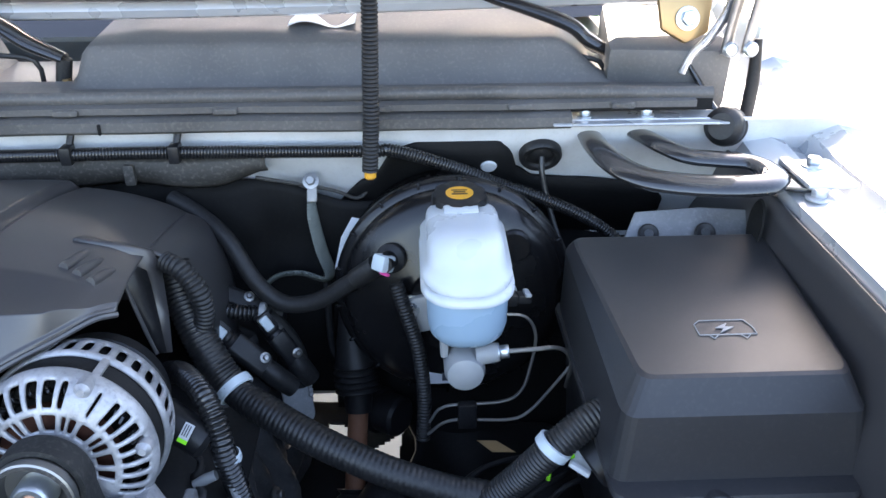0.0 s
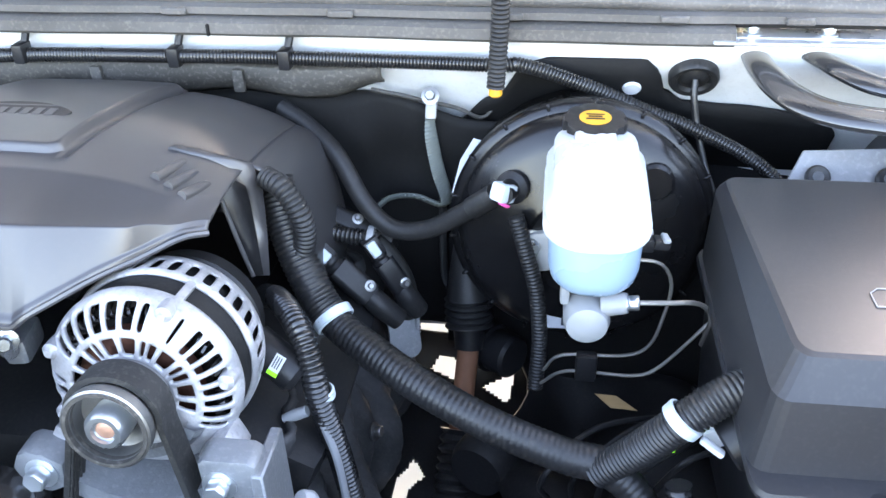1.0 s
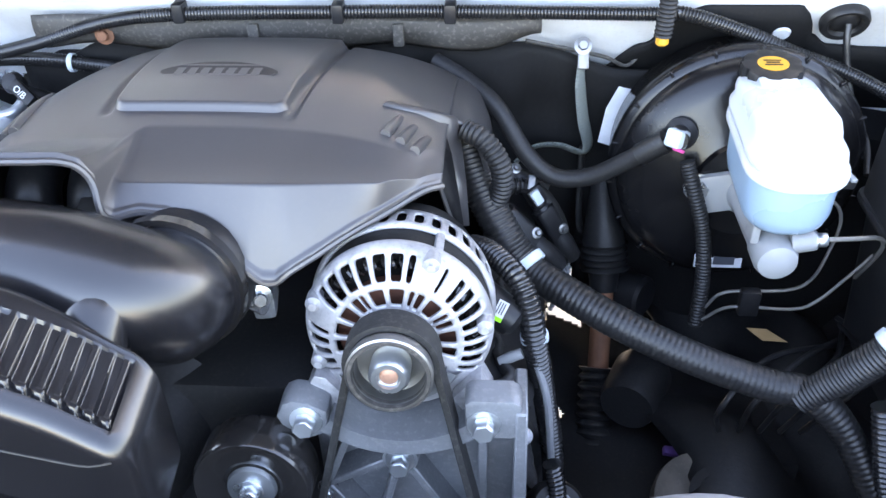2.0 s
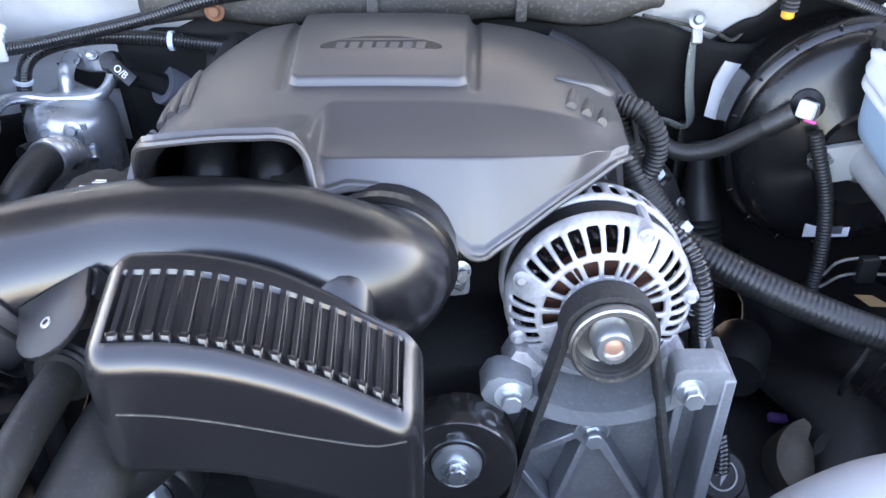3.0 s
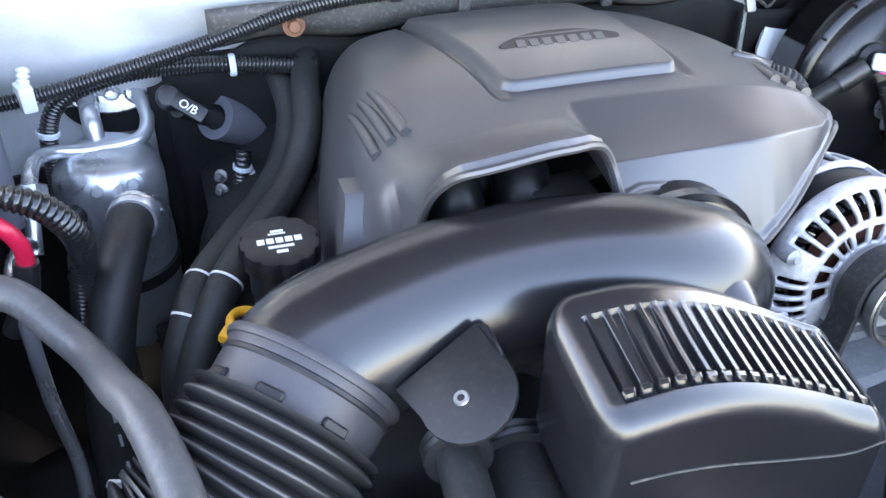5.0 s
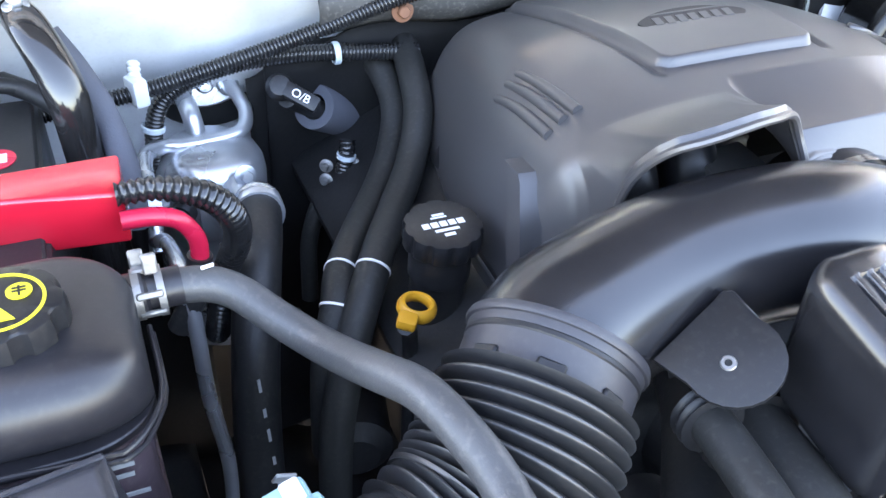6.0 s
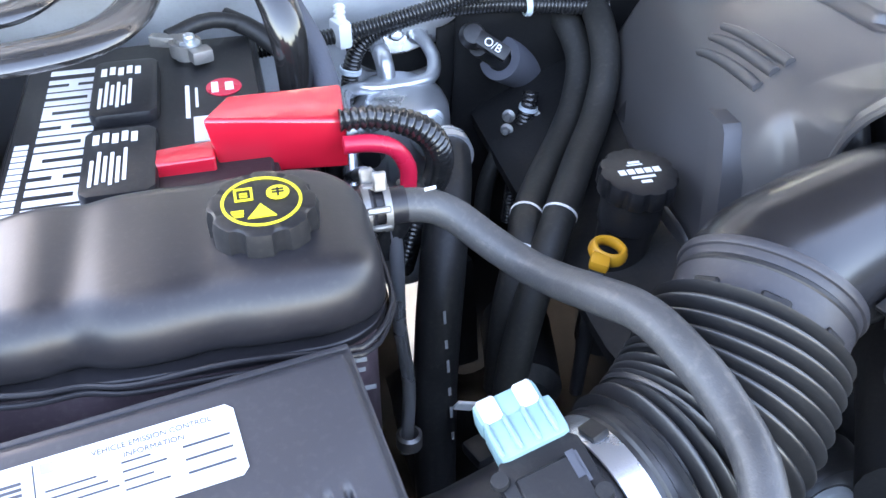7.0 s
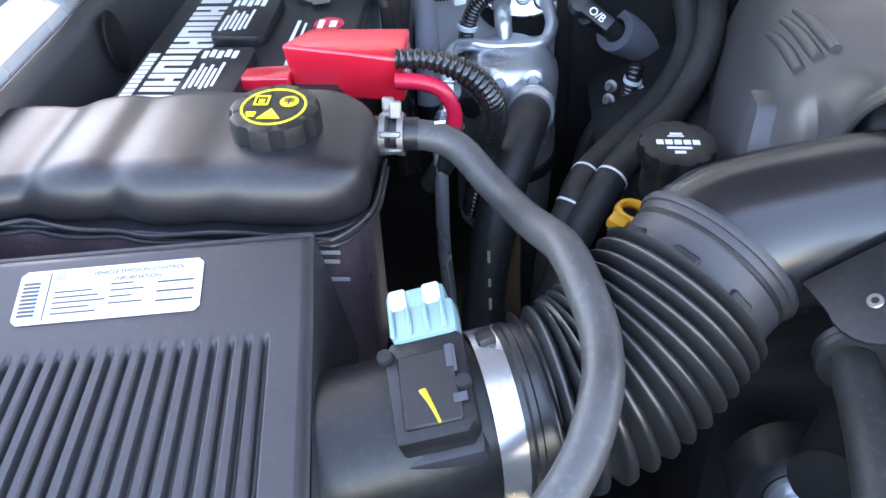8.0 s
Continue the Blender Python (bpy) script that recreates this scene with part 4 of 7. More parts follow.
# round fixing tab with a bright eyelet
mt = along((-0.184, 0.479, 1.161), (-0.43, -0.21, 0.875), (-0.263, 0.959, 0.101))
tab = [(-0.023, 0.028), (0.03, 0.028)] + [(0.0035 + 0.0255 * math.cos(radians(t)), 0.0255 * math.sin(radians(t))) for t in range(15, -196, -15)]
part("fixing_tab", prism(tab, 0.004, mt, 0.0013, 2), PLASTIC, duct)
part("tab_skirt", prism([(-0.018, 0.026), (0.03, 0.03), (0.034, 0.026), (0.03, 0.006)], 0.03, mt @ Matrix.Translation((0, 0, -0.03)), 0.001, 1), PLASTIC, duct)
part("eyelet", lathe([(0.0018, 0.003), (0.002, 0.0048), (0.0036, 0.0048), (0.0042, 0.004)], mt, 20), STEEL, duct, "dull metal eyelet")
part("eyelet_bore", lathe([(0, 0.0042), (0.0024, 0.0042)], mt, 12), DARK, duct)

bell = thing("air_bellows", (-0.32, 0.49, 1.05), "ribbed black rubber intake bellows with clipped cuff", "bellows")
BAX = Vector((0.65, 0.6, 0.46)).normalized()
CUFF = Vector((-0.249, 0.535, 1.142))
mc = along(CUFF, BAX)
part("cuff", lathe([(0.044, 0.002), (0.0485, 0.002), (0.049, -0.001), (0.048, -0.004), (0.0475, -0.027), (0.043, -0.029)], mc, 56), BOXLID, bell, "black clip cuff")
part("cuff_lip", lathe([(0.046, -0.001), (0.0505, 0.0), (0.0512, 0.002), (0.0505, 0.005), (0.044, 0.0055)], mc, 56), BOXLID, bell)
part("cuff_groove", lathe([(0.0478, -0.0085), (0.0486, -0.0075), (0.0486, -0.0055), (0.0478, -0.0045)], mc, 56), PLASTIC, bell)
for a in (15, 58, 101, 144):
    t = radians(a)
    q = mc @ Matrix.Rotation(t, 4, "Z") @ Matrix.Translation((0.0478, 0, -0.0225))
    part("cuff_clip", rbox((0.003, 0.015, 0.006), q, 0.0012, 1), PLASTIC, bell)
# folds bend from the sensor pipe's axis to the cuff's
CLAX = Vector((0.959, 0.288, 0.028)).normalized()
CLC = Vector((-0.3684, 0.4605, 1.095))
BPTS = [CLC + CLAX * 0.022, (-0.322, 0.4755, 1.099), (-0.296, 0.492, 1.11), CUFF - BAX * 0.026]
part("folded_sleeve", tube(BPTS, [0.0475, 0.0505, 0.0515, 0.05], 56, 0.002, ribs=(0.0088, 0.0085, 0.6)), BELLOWS, bell, sharp=70)
part("plain_end", tube([CLC + CLAX * 0.004, CLC + CLAX * 0.024], [0.0458, 0.0462], 48, 0.006), BELLOWS, bell)
part("plain_bead", lathe([(0.045, 0.008), (0.0475, 0.01), (0.0475, 0.013), (0.045, 0.015)], along(CLC, CLAX), 48), BELLOWS, bell)
part("band_clamp", lathe([(0.0455, -0.0085), (0.0468, -0.0085), (0.0468, 0.0055), (0.0455, 0.0055)], along(CLC, CLAX), 64, close=True), ALU2, bell, "bright steel band clamp")
part("clamp_worm", rbox((0.012, 0.016, 0.009), pose(-0.356, 0.418, 1.075, 30, 10, 20), 0.003), GOLD, bell)
part("clamp_tab", rbox((0.009, 0.012, 0.004), pose(-0.374, 0.472, 1.141, -20, -10, 20), 0.001), PLASTIC, bell)

maf = thing("airflow_sensor", (-0.42, 0.45, 1.09), "black airflow sensor with pale teal connector on the intake pipe", "airflow sensor")
part("pipe", tube([(-0.362, 0.462, 1.095), (-0.382, 0.456, 1.094), (-0.43, 0.444, 1.085), (-0.482, 0.437, 1.072)], [0.0435, 0.0445, 0.046, 0.051], 40, 0.008), PLASTIC, maf)
ms = along((-0.3955, 0.4425, 1.134), (-0.18, -0.25, 0.95), (-0.18, 0.96, 0.22)) @ Matrix.Diagonal((1.12, 1.05, 1, 1))
part("housing", prism([(-0.02, -0.028), (0.011, -0.028), (0.015, -0.022), (0.015, 0.022), (0.012, 0.026), (-0.018, 0.026), (-0.022, 0.02)], 0.016, ms @ Matrix.Translation((0, 0, -0.008)), 0.002, 2), PLASTIC, maf)
part("raised_lid", prism([(-0.016, -0.022), (0.01, -0.022), (0.01, 0.016), (-0.016, 0.016)], 0.003, ms @ Matrix.Translation((0, 0, 0.007)), 0.001, 1), PLASTIC, maf)
part("mount_block", rbox((0.04, 0.062, 0.04), ms @ Matrix.Translation((-0.004, -0.002, -0.027)), 0.006), BOXLID, maf)
for q in ((-0.021, 0.018), (0.012, -0.004)):
    part("screw", lathe([(0, 0.003), (0.0035, 0.003), (0.004, 0.0), (0, 0.0)], ms @ Matrix.Translation((q[0], q[1], 0.0085)), 12), DARK, maf)
part("paint_mark", tube([ms @ Vector((-0.006, -0.004, 0.0105)), ms @ Vector((-0.003, -0.012, 0.0105)), ms @ Vector((0.0, -0.022, 0.0105))], [0.0019, 0.0011, 0.0007], 8, 0.002, squash=0.4), INK, maf, "yellow paint dab")
bars([(0.006, 0.005, 0.0035, 0.012), (0.009, 0.002, 0.0015, 0.014), (0.007, -0.014, 0.006, 0.0045)], ms @ Matrix.Translation((0, 0, 0.01)), GREYINK, maf)
conn = part("connector", rbox((0.031, 0.02, 0.018), ms @ Matrix.Translation((-0.002, 0.034, 0.002)), 0.004), TEAL, maf, "pale teal plug")
part("connector_collar", rbox((0.028, 0.012, 0.017), ms @ Matrix.Translation((-0.004, 0.047, 0.003)), 0.003), TEAL, conn)
for dx in (-0.012, 0.004):
    part("latch", rbox((0.008, 0.011, 0.004), ms @ Matrix.Translation((dx, 0.047, 0.0118)), 0.001, 1), NYLON, conn, "white latch")
for k in range(4):
    part("groove", rbox((0.0022, 0.017, 0.002), ms @ Matrix.Translation((-0.016 + 0.008 * k, 0.034, 0.0122)), 0.0008, 1), TEAL, conn)

# ---- resonator box with ribbed top ----
res = thing("resonator_box", (-0.05, 0.455, 1.15), "black plastic resonator box with a ribbed lid", "resonator box")
RIBS = 17


def res_top(x):
    return 1.203 - 0.062 * smooth(x, -0.115, 0.075)


def res_mid(x):
    return 0.452 + 0.006 * smooth(x, -0.14, -0.03) * (1 - smooth(x, -0.02, 0.035))


secs = []
xs = [-0.143 + 0.176 * i / 420 for i in range(421)]
for x in xs:
    e = min(x + 0.143, 0.033 - x)
    rnd = 1 - math.sqrt(max(0.0, 1 - (1 - min(1, e / 0.016)) ** 2))
    w, h = 0.078 - 0.026 * rnd, 0.092 - 0.03 * rnd
    ring = []
    ztop = res_top(x)
    for a, b in rounded(w, h, 0.0115, 6, 44):
        z = ztop - 0.046 + b
        if b > h / 2 - 0.0015 and -0.0275 < a < 0.02 and -0.131 < x < 0.022:
            # a recessed tray with narrow bars that end in a knob at the front
            off = abs(((x + 0.131) / 0.153 * RIBS) % 1.0 - 0.5) * 2
            knob = 0.36 * (1 - smooth(abs(a + 0.0222), 0.001, 0.0024))
            tray = smooth(a + 0.0275, 0.0, 0.0018) * smooth(0.02 - a, 0.0, 0.0013) * smooth(x + 0.131, 0.0, 0.0015) * smooth(0.022 - x, 0.0, 0.0015)
            bar = (1 - smooth(off, 0.32 + knob, 0.54 + knob)) * smooth(a + 0.0262, 0.0, 0.002)
            z -= (0.0024 + 0.002 * smooth(0.02 - a, 0.0, 0.03)) * tray * (1 - (0.85 + 0.25 * (knob > 0.1)) * bar)
        # the lid leans forward
        ring.append(Vector((x, res_mid(x) + a * (1 - 0.3 * smooth(x, -0.06, 0.02) * smooth(a, 0.015, 0.035)), z + a * 0.22)))
    secs.append(ring)
part("body", loft(secs), SATIN, res, sharp=50)
# moulded parting line
part("parting_line", tube([(x, res_mid(x) - 0.0392, 1.1415 - 0.0155 * math.sin((x + 0.062) * 22) + 0.008 * smooth(x, 0.0, 0.03)) for x in [-0.128 + 0.0152 * k for k in range(11)]], 0.0006, 6, 0.006), LIP, res)

# ---- alternator ----
AF = Vector((0, -math.cos(radians(7)), math.sin(radians(7))))
AC = Vector((0.163, 0.578, 1.086))
ma = along(AC, AF)
alt = thing("alternator", (0.163, 0.6, 1.02), "cast aluminium alternator with slotted housing and belt pulley", "alternator")
front_prof = [(0.026, 0.004), (0.029, 0.005), (0.032, 0.005), (0.0365, 0.005), (0.041, 0.005), (0.0445, 0.0048), (0.0475, 0.0042), (0.0505, 0.0035), (0.055, 0.002), (0.0595, -0.001), (0.0635, -0.0045), (0.0675, -0.009), (0.0705, -0.015), (0.0715, -0.02), (0.0705, -0.024)]


def alt_slots(i, j):
    a = j * 2.0
    if 2 <= i <= 4:
        # fan windows of uneven width over the upper half
        return (j % 10) < 7 and not (196 < a < 344) and j not in (13, 14, 33, 34, 62)
    if 7 <= i <= 10:
        big = 74 < a < 150 or 52 < a < 58
        side = a < 44 or a > 330
        low = 170 < a < 212
        return (big and (j % 6) < 4) or ((side or low) and (j % 5) < 3)
    return False


p = part("front_housing", lathe(front_prof, ma, 180, alt_slots), ALU, alt, sharp=50)
thicken(p, 0.0038, 1)
part("stator_band", lathe([(0.064, -0.02), (0.0675, -0.021), (0.0678, -0.046), (0.064, -0.048)], ma, 64), DARK, alt, "dark laminated stator band")


def rear_slots(i, j):
    return 2 <= i <= 3 and (j % 4) < 2


p = part("rear_housing", lathe([(0.069, -0.043), (0.0725, -0.046), (0.0725, -0.05), (0.072, -0.058), (0.071, -0.068), (0.068, -0.08), (0.06, -0.088), (0.03, -0.094), (0.0, -0.094)], ma, 132, rear_slots), ALU, alt, sharp=50)
thicken(p, 0.003, 1)
for a in (64,):
    q = ma @ Matrix.Rotation(radians(a), 4, "Z")
    part("tie_lug", rbox((0.006, 0.007, 0.03), q @ Matrix.Translation((0.0685, 0, -0.034)), 0.002), ALU, alt)
part("rear_cap", lathe([(0.056, -0.092), (0.06, -0.096), (0.056, -0.115), (0.04, -0.12), (0, -0.12)], ma, 40), PLASTIC, alt)
wind = bmesh.new()
for k in range(54):
    t = 2 * math.pi * k / 54
    q = [ma @ Vector((r * math.cos(t + s), r * math.sin(t + s), h)) for r, h, s in ((0.049, -0.03, 0), (0.053, -0.012, 0.05), (0.059, -0.012, 0.1), (0.063, -0.03, 0.14))]
    tube(q, 0.0016, 5, 0.01, bm=wind)
tagged(part("winding", wind, GLOSS, alt), "dark lacquered stator windings", kind="stuff")
part("fan", lathe([(0.02, -0.006), (0.044, -0.006), (0.046, -0.014), (0.02, -0.014)], ma, 40), COPPER, alt, "rusty internal fan disc")
part("core", lathe([(0.02, -0.03), (0.0635, -0.03), (0.0635, -0.085), (0.03, -0.085)], ma, 40), DARK, alt)
# pulley with grooved rim, hub and nut
pul = part("pulley", lathe([(0.029, 0.004), (0.029, 0.012), (0.027, 0.014), (0.027, 0.036), (0.0305, 0.038), (0.031, 0.046), (0.029, 0.047), (0.026, 0.044), (0.0245, 0.03), (0.014, 0.028), (0.013, 0.034), (0, 0.034)], ma, 48), STEEL, alt)
part("pulley_neck", lathe([(0.018, -0.004), (0.018, 0.01), (0.028, 0.011)], ma, 32), DARK, pul)
part("hub_nut", lathe([(0.0145, 0.03), (0.0145, 0.046), (0.012, 0.0495), (0.0085, 0.0495), (0.008, 0.046), (0.0, 0.046)], ma, 36), ZINC, pul)
part("shaft_end", lathe([(0, 0.0475), (0.005, 0.0475), (0.0065, 0.0465), (0.0065, 0.04)], ma, 24), BRONZE, pul)
part("dust_ring", lathe([(0.0255, 0.04), (0.0265, 0.0475), (0.029, 0.0478), (0.0298, 0.046)], ma, 48), LIP, pul)
# through bolts
for a in (66, 157, 8, 203):
    q = Vector((0.0655 * math.cos(radians(a)), 0.0655 * math.sin(radians(a)), -0.004))
    part("case_bolt", lathe([(0, 0.005), (0.003, 0.005), (0.0038, 0.003), (0.0062, 0.001), (0.0068, -0.012)], ma @ Matrix.Translation(q), 16), ALU, alt)
# square shoulders that carry the mounting bolts
for sx in (-1, 1):
    part("mount_ear", prism([(sx * 0.04, -0.048), (sx * 0.054, -0.032), (sx * 0.063, -0.03), (sx * 0.072, -0.048), (sx * 0.068, -0.062), (sx * 0.05, -0.062)], 0.03, ma @ Matrix.Translation((0, 0, -0.022)), 0.004, 2), ALU, alt)
part("lower_teeth", lathe([(0.042, -0.004), (0.042, 0.012), (0.05, 0.011), (0.054, 0.004), (0.056, -0.006)], ma, 90, lambda i, j: not (54 <= j <= 82) or (i == 2 and j % 4 == 0)), CAST, alt)

# bracket under it
brk = thing("alternator_bracket", (0.165, 0.58, 0.85), "rough cast aluminium alternator bracket with ribs and bolts", "bracket")
mk = along((0.165, 0.545, 1.089), (0, -1, 0))
arc = [(0.088 * math.cos(radians(t)), 0.088 * math.sin(radians(t)) - 0.003) for t in range(-48, -133, -7)]
arc2 = [(0.076 * math.cos(radians(t)), 0.076 * math.sin(radians(t))) for t in range(-132, -47, 7)]
part("cradle", prism(arc + arc2, 0.05, mk @ Matrix.Translation((0, 0, -0.05)), 0.0), CAST, brk, sharp=30)
part("web", prism([(-0.072, -0.06), (-0.03, -0.082), (0.0, -0.088), (0.03, -0.082), (0.07, -0.07), (0.09, -0.062), (0.094, -0.3), (-0.07, -0.3)], 0.008, mk @ Matrix.Translation((0, 0, -0.042)), 0.0), CAST, brk, sharp=30)
part("side_flange", prism([(0.086, -0.04), (0.095, -0.04), (0.099, -0.3), (0.086, -0.3)], 0.05, mk @ Matrix.Translation((0, 0, -0.046)), 0.0015, 1), CAST, brk)
part("top_lug", prism([(0.05, -0.068), (0.049, -0.034), (0.054, -0.03), (0.084, -0.03), (0.09, -0.034), (0.096, -0.068)], 0.024, mk @ Matrix.Translation((0, 0, -0.022)), 0.003, 2), CAST, brk)
part("left_lug", prism([(-0.086, -0.072), (-0.092, -0.055), (-0.086, -0.042), (-0.078, -0.038), (-0.066, -0.04), (-0.052, -0.048), (-0.054, -0.07), (-0.068, -0.078)], 0.026, mk @ Matrix.Translation((0, 0, -0.026)), 0.005, 2), CAST, brk)
for x0, y0, x1, y1, w in ((-0.002, -0.106, -0.064, -0.142, 0.004), (-0.002, -0.106, 0.055, -0.21, 0.004), (-0.002, -0.106, -0.03, -0.22, 0.003), (-0.002, -0.106, 0.0, -0.088, 0.008), (0.062, -0.07, 0.062, -0.24, 0.0035), (-0.063, -0.142, 0.0, -0.25, 0.003), (-0.064, -0.145, -0.04, -0.08, 0.0035)):
    a, b = Vector((x0, y0, 0)), Vector((x1, y1, 0))
    d = (b - a).normalized()
    s = Vector((-d.y, d.x, 0)) * w
    part("rib", prism([(a + s)[:2], (a - s)[:2], (b - s * 0.8)[:2], (b + s * 0.8)[:2]], 0.026, mk @ Matrix.Translation((0, 0, -0.036)), 0.001, 1), CAST, brk)
part("boss", lathe([(0.018, -0.036), (0.014, -0.008), (0, -0.008)], mk @ Matrix.Translation((-0.002, -0.106, 0)), 20), CAST, brk)
for q, r in (((-0.069, -0.056, 0.0), 0.0085), ((0.063, -0.052, 0.002), 0.0085), ((-0.002, -0.106, -0.008), 0.008), ((-0.064, -0.15, -0.016), 0.006)):
    part("bolt", hexbolt(mk @ Vector(q), (0, -1, 0.12), r, 0.011, 1.45), ZINC, brk)

# serpentine belt over the pulley
belt = bmesh.new()
path = [(-0.085, -0.25)] + [(-0.0305 * math.cos(radians(t)), 0.0305 * math.sin(radians(t))) for t in range(-12, 196, 8)] + [(0.085, -0.27)]
path2 = []
for i in range(len(path)):
    a = Vector((*path[max(i - 1, 0)], 0))
    b = Vector((*path[min(i + 1, len(path) - 1)], 0))
    d = (b - a).normalized()
    path2.append(Vector((path[i][0] - d.y * 0.0042, path[i][1] + d.x * 0.0042, 0)))
loft([[ma @ Vector((a[0], a[1], 0.014)), ma @ Vector((a[0], a[1], 0.036)), ma @ Vector((b.x, b.y, 0.036)), ma @ Vector((b.x, b.y, 0.014))] for a, b in zip(path, path2)], belt)
sb = thing("serpentine_belt", (0.163, 0.55, 0.85), "black ribbed serpentine belt over the alternator pulley", "belt")
part("band", belt, BELT, sb, sharp=30)
for k in range(5):
    part("rib", loft([[ma @ Vector((a[0] - (b.x - a[0]) * d, a[1] - (b.y - a[1]) * d, 0.0155 + 0.0042 * k + w)) for d, w in ((-0.1, 0.0), (0.3, 0.0007), (0.3, 0.0021), (-0.1, 0.0028))] for a, b in zip(path, path2)]), BELT, sb)

# idler pulleys
for c, r, nm in (((0.056, 0.53, 0.988), 0.045, "glossy black idler pulley with zinc bolt"), ((-0.175, 0.52, 0.965), 0.04, "dusty black tensioner pulley with zinc bolt")):
    i = thing("idler_pulley", c, nm, "pulley", group="idler pulleys")
    mi = along(c, AF)
    part("wheel", lathe([(0.012, 0.014), (0.02, 0.012), (0.026, 0.016), (r - 0.002, 0.018), (r, 0.015), (r, -0.015), (r - 0.004, -0.018), (0, -0.018)], mi, 48), GLOSS if c[0] > 0 else PLASTIC, i)
    part("dust_cap", lathe([(0.019, 0.013), (0.018, 0.017), (0.011, 0.018), (0, 0.018)], mi, 32), ZINC, i)
    part("bolt", hexbolt(mi @ Vector((0, 0, 0.017)), AF, 0.008, 0.009, 1.2), ZINC, i)


# ---- driver side: brake booster, master cylinder, reservoir ----
boost = thing("brake_booster", (0.477, 0.9, 0.95), "black enamelled round brake booster on the bulkhead", "brake booster")
BW = Vector((0, -1, 0.06)).normalized()
mb2 = along((0.477, 0.9, 1.052), BW)
part("shell", lathe([(0, -0.07), (0.1, -0.07), (0.122, -0.05), (0.124, -0.01), (0.129, -0.006), (0.13, 0.004), (0.126, 0.01), (0.121, 0.012), (0.119, 0.02), (0.11, 0.03), (0.095, 0.036), (0.07, 0.043), (0.052, 0.05), (0.05, 0.056), (0, 0.056)], mb2, 72), BOOST, boost, sharp=50)
for k in range(18):
    t = radians(20 * k + 7)
    part("crimp", rbox((0.008, 0.003, 0.005), mb2 @ Matrix.Rotation(t, 4, "Z") @ Matrix.Translation((0.1275, 0, 0.0095)), 0.001, 1), BOOST, boost)
part("round_boss", lathe([(0.019, 0), (0.019, 0.008), (0.016, 0.011), (0, 0.011)], mb2 @ Matrix.Translation((0.062, 0.062, 0.03)), 28), BOOST, boost)
part("check_valve", lathe([(0.012, 0), (0.016, 0.002), (0.016, 0.008), (0.01, 0.012), (0.01, 0.03), (0, 0.03)], along((0.412, 0.866, 1.108), (-0.35, -1, 0.2)), 24), PLASTIC, boost)
vp = part("valve_plug", rbox((0.017, 0.018, 0.02), along((0.403, 0.843, 1.113), (-0.6, -0.7, 0.35)), 0.004), BLUETAPE, boost, "pale grey valve plug with pink lock")
part("lock_tab", rbox((0.012, 0.003, 0.005), along((0.404, 0.834, 1.105), (-0.6, -0.7, 0.35)), 0.001, 1), PINK, vp)
for q in ((0.43, 0.843, 1.06), (0.527, 0.843, 1.075)):
    part("stud_nut", hexbolt(q, BW, 0.009, 0.009), ZINC, boost)
lab = part("barcode_label", rbox((0.05, 0.0012, 0.02), pose(0.468, 0.858, 0.962, -6, 0, 0), 0.0003, 1), PAPER, boost, "white barcode label")
part("barcode", rbox((0.022, 0.001, 0.012), pose(0.474, 0.8572, 0.962, -6, 0, 0), 0.0002, 1), GREYINK, lab)

mcyl = thing("master_cylinder", (0.479, 0.77, 1.05), "pale cast master cylinder under the fluid bottle", "master cylinder")
MW = Vector((0.01, -1, -0.03)).normalized()
part("bore", lathe([(0, -0.03), (0.026, -0.03), (0.026, -0.01), (0.019, 0), (0.018, 0.07), (0.0195, 0.075), (0.0195, 0.096), (0.017, 0.104), (0.009, 0.108), (0, 0.1085)], along((0.479, 0.832, 1.055), MW), 32), GREYPL, mcyl)
part("port_boss", lathe([(0, 0), (0.011, 0), (0.009, 0.02), (0.008, 0.022), (0, 0.022)], along((0.491, 0.742, 1.066), (1, -0.05, 0.12)), 20), GREYPL, mcyl)
part("port_nut", hexbolt((0.511, 0.741, 1.0685), (1, -0.05, 0.12), 0.0068, 0.009, 1.25), ZINC, mcyl)
part("side_lug", rbox((0.008, 0.02, 0.024), pose(0.461, 0.752, 1.074, 0, 0, 0), 0.003), GREYPL, mcyl)
part("flange", rbox((0.1, 0.012, 0.042), pose(0.478, 0.842, 1.06, -4, -10, 0), 0.012), GREYPL, mcyl)

bottle = thing("brake_fluid_bottle", (0.48, 0.79, 1.085), "milky white brake fluid bottle with black cap", "fluid bottle")


def bottle_ring(y0, y1, x0, x1, z, r, lean=0.0):
    w, d = x1 - x0, y1 - y0
    return [Vector(((x0 + x1) / 2 + a, (y0 + y1) / 2 + b, z + lean * b)) for a, b in rounded(w, d, min(r, w / 2 - 0.001, d / 2 - 0.001), 7, 4)]


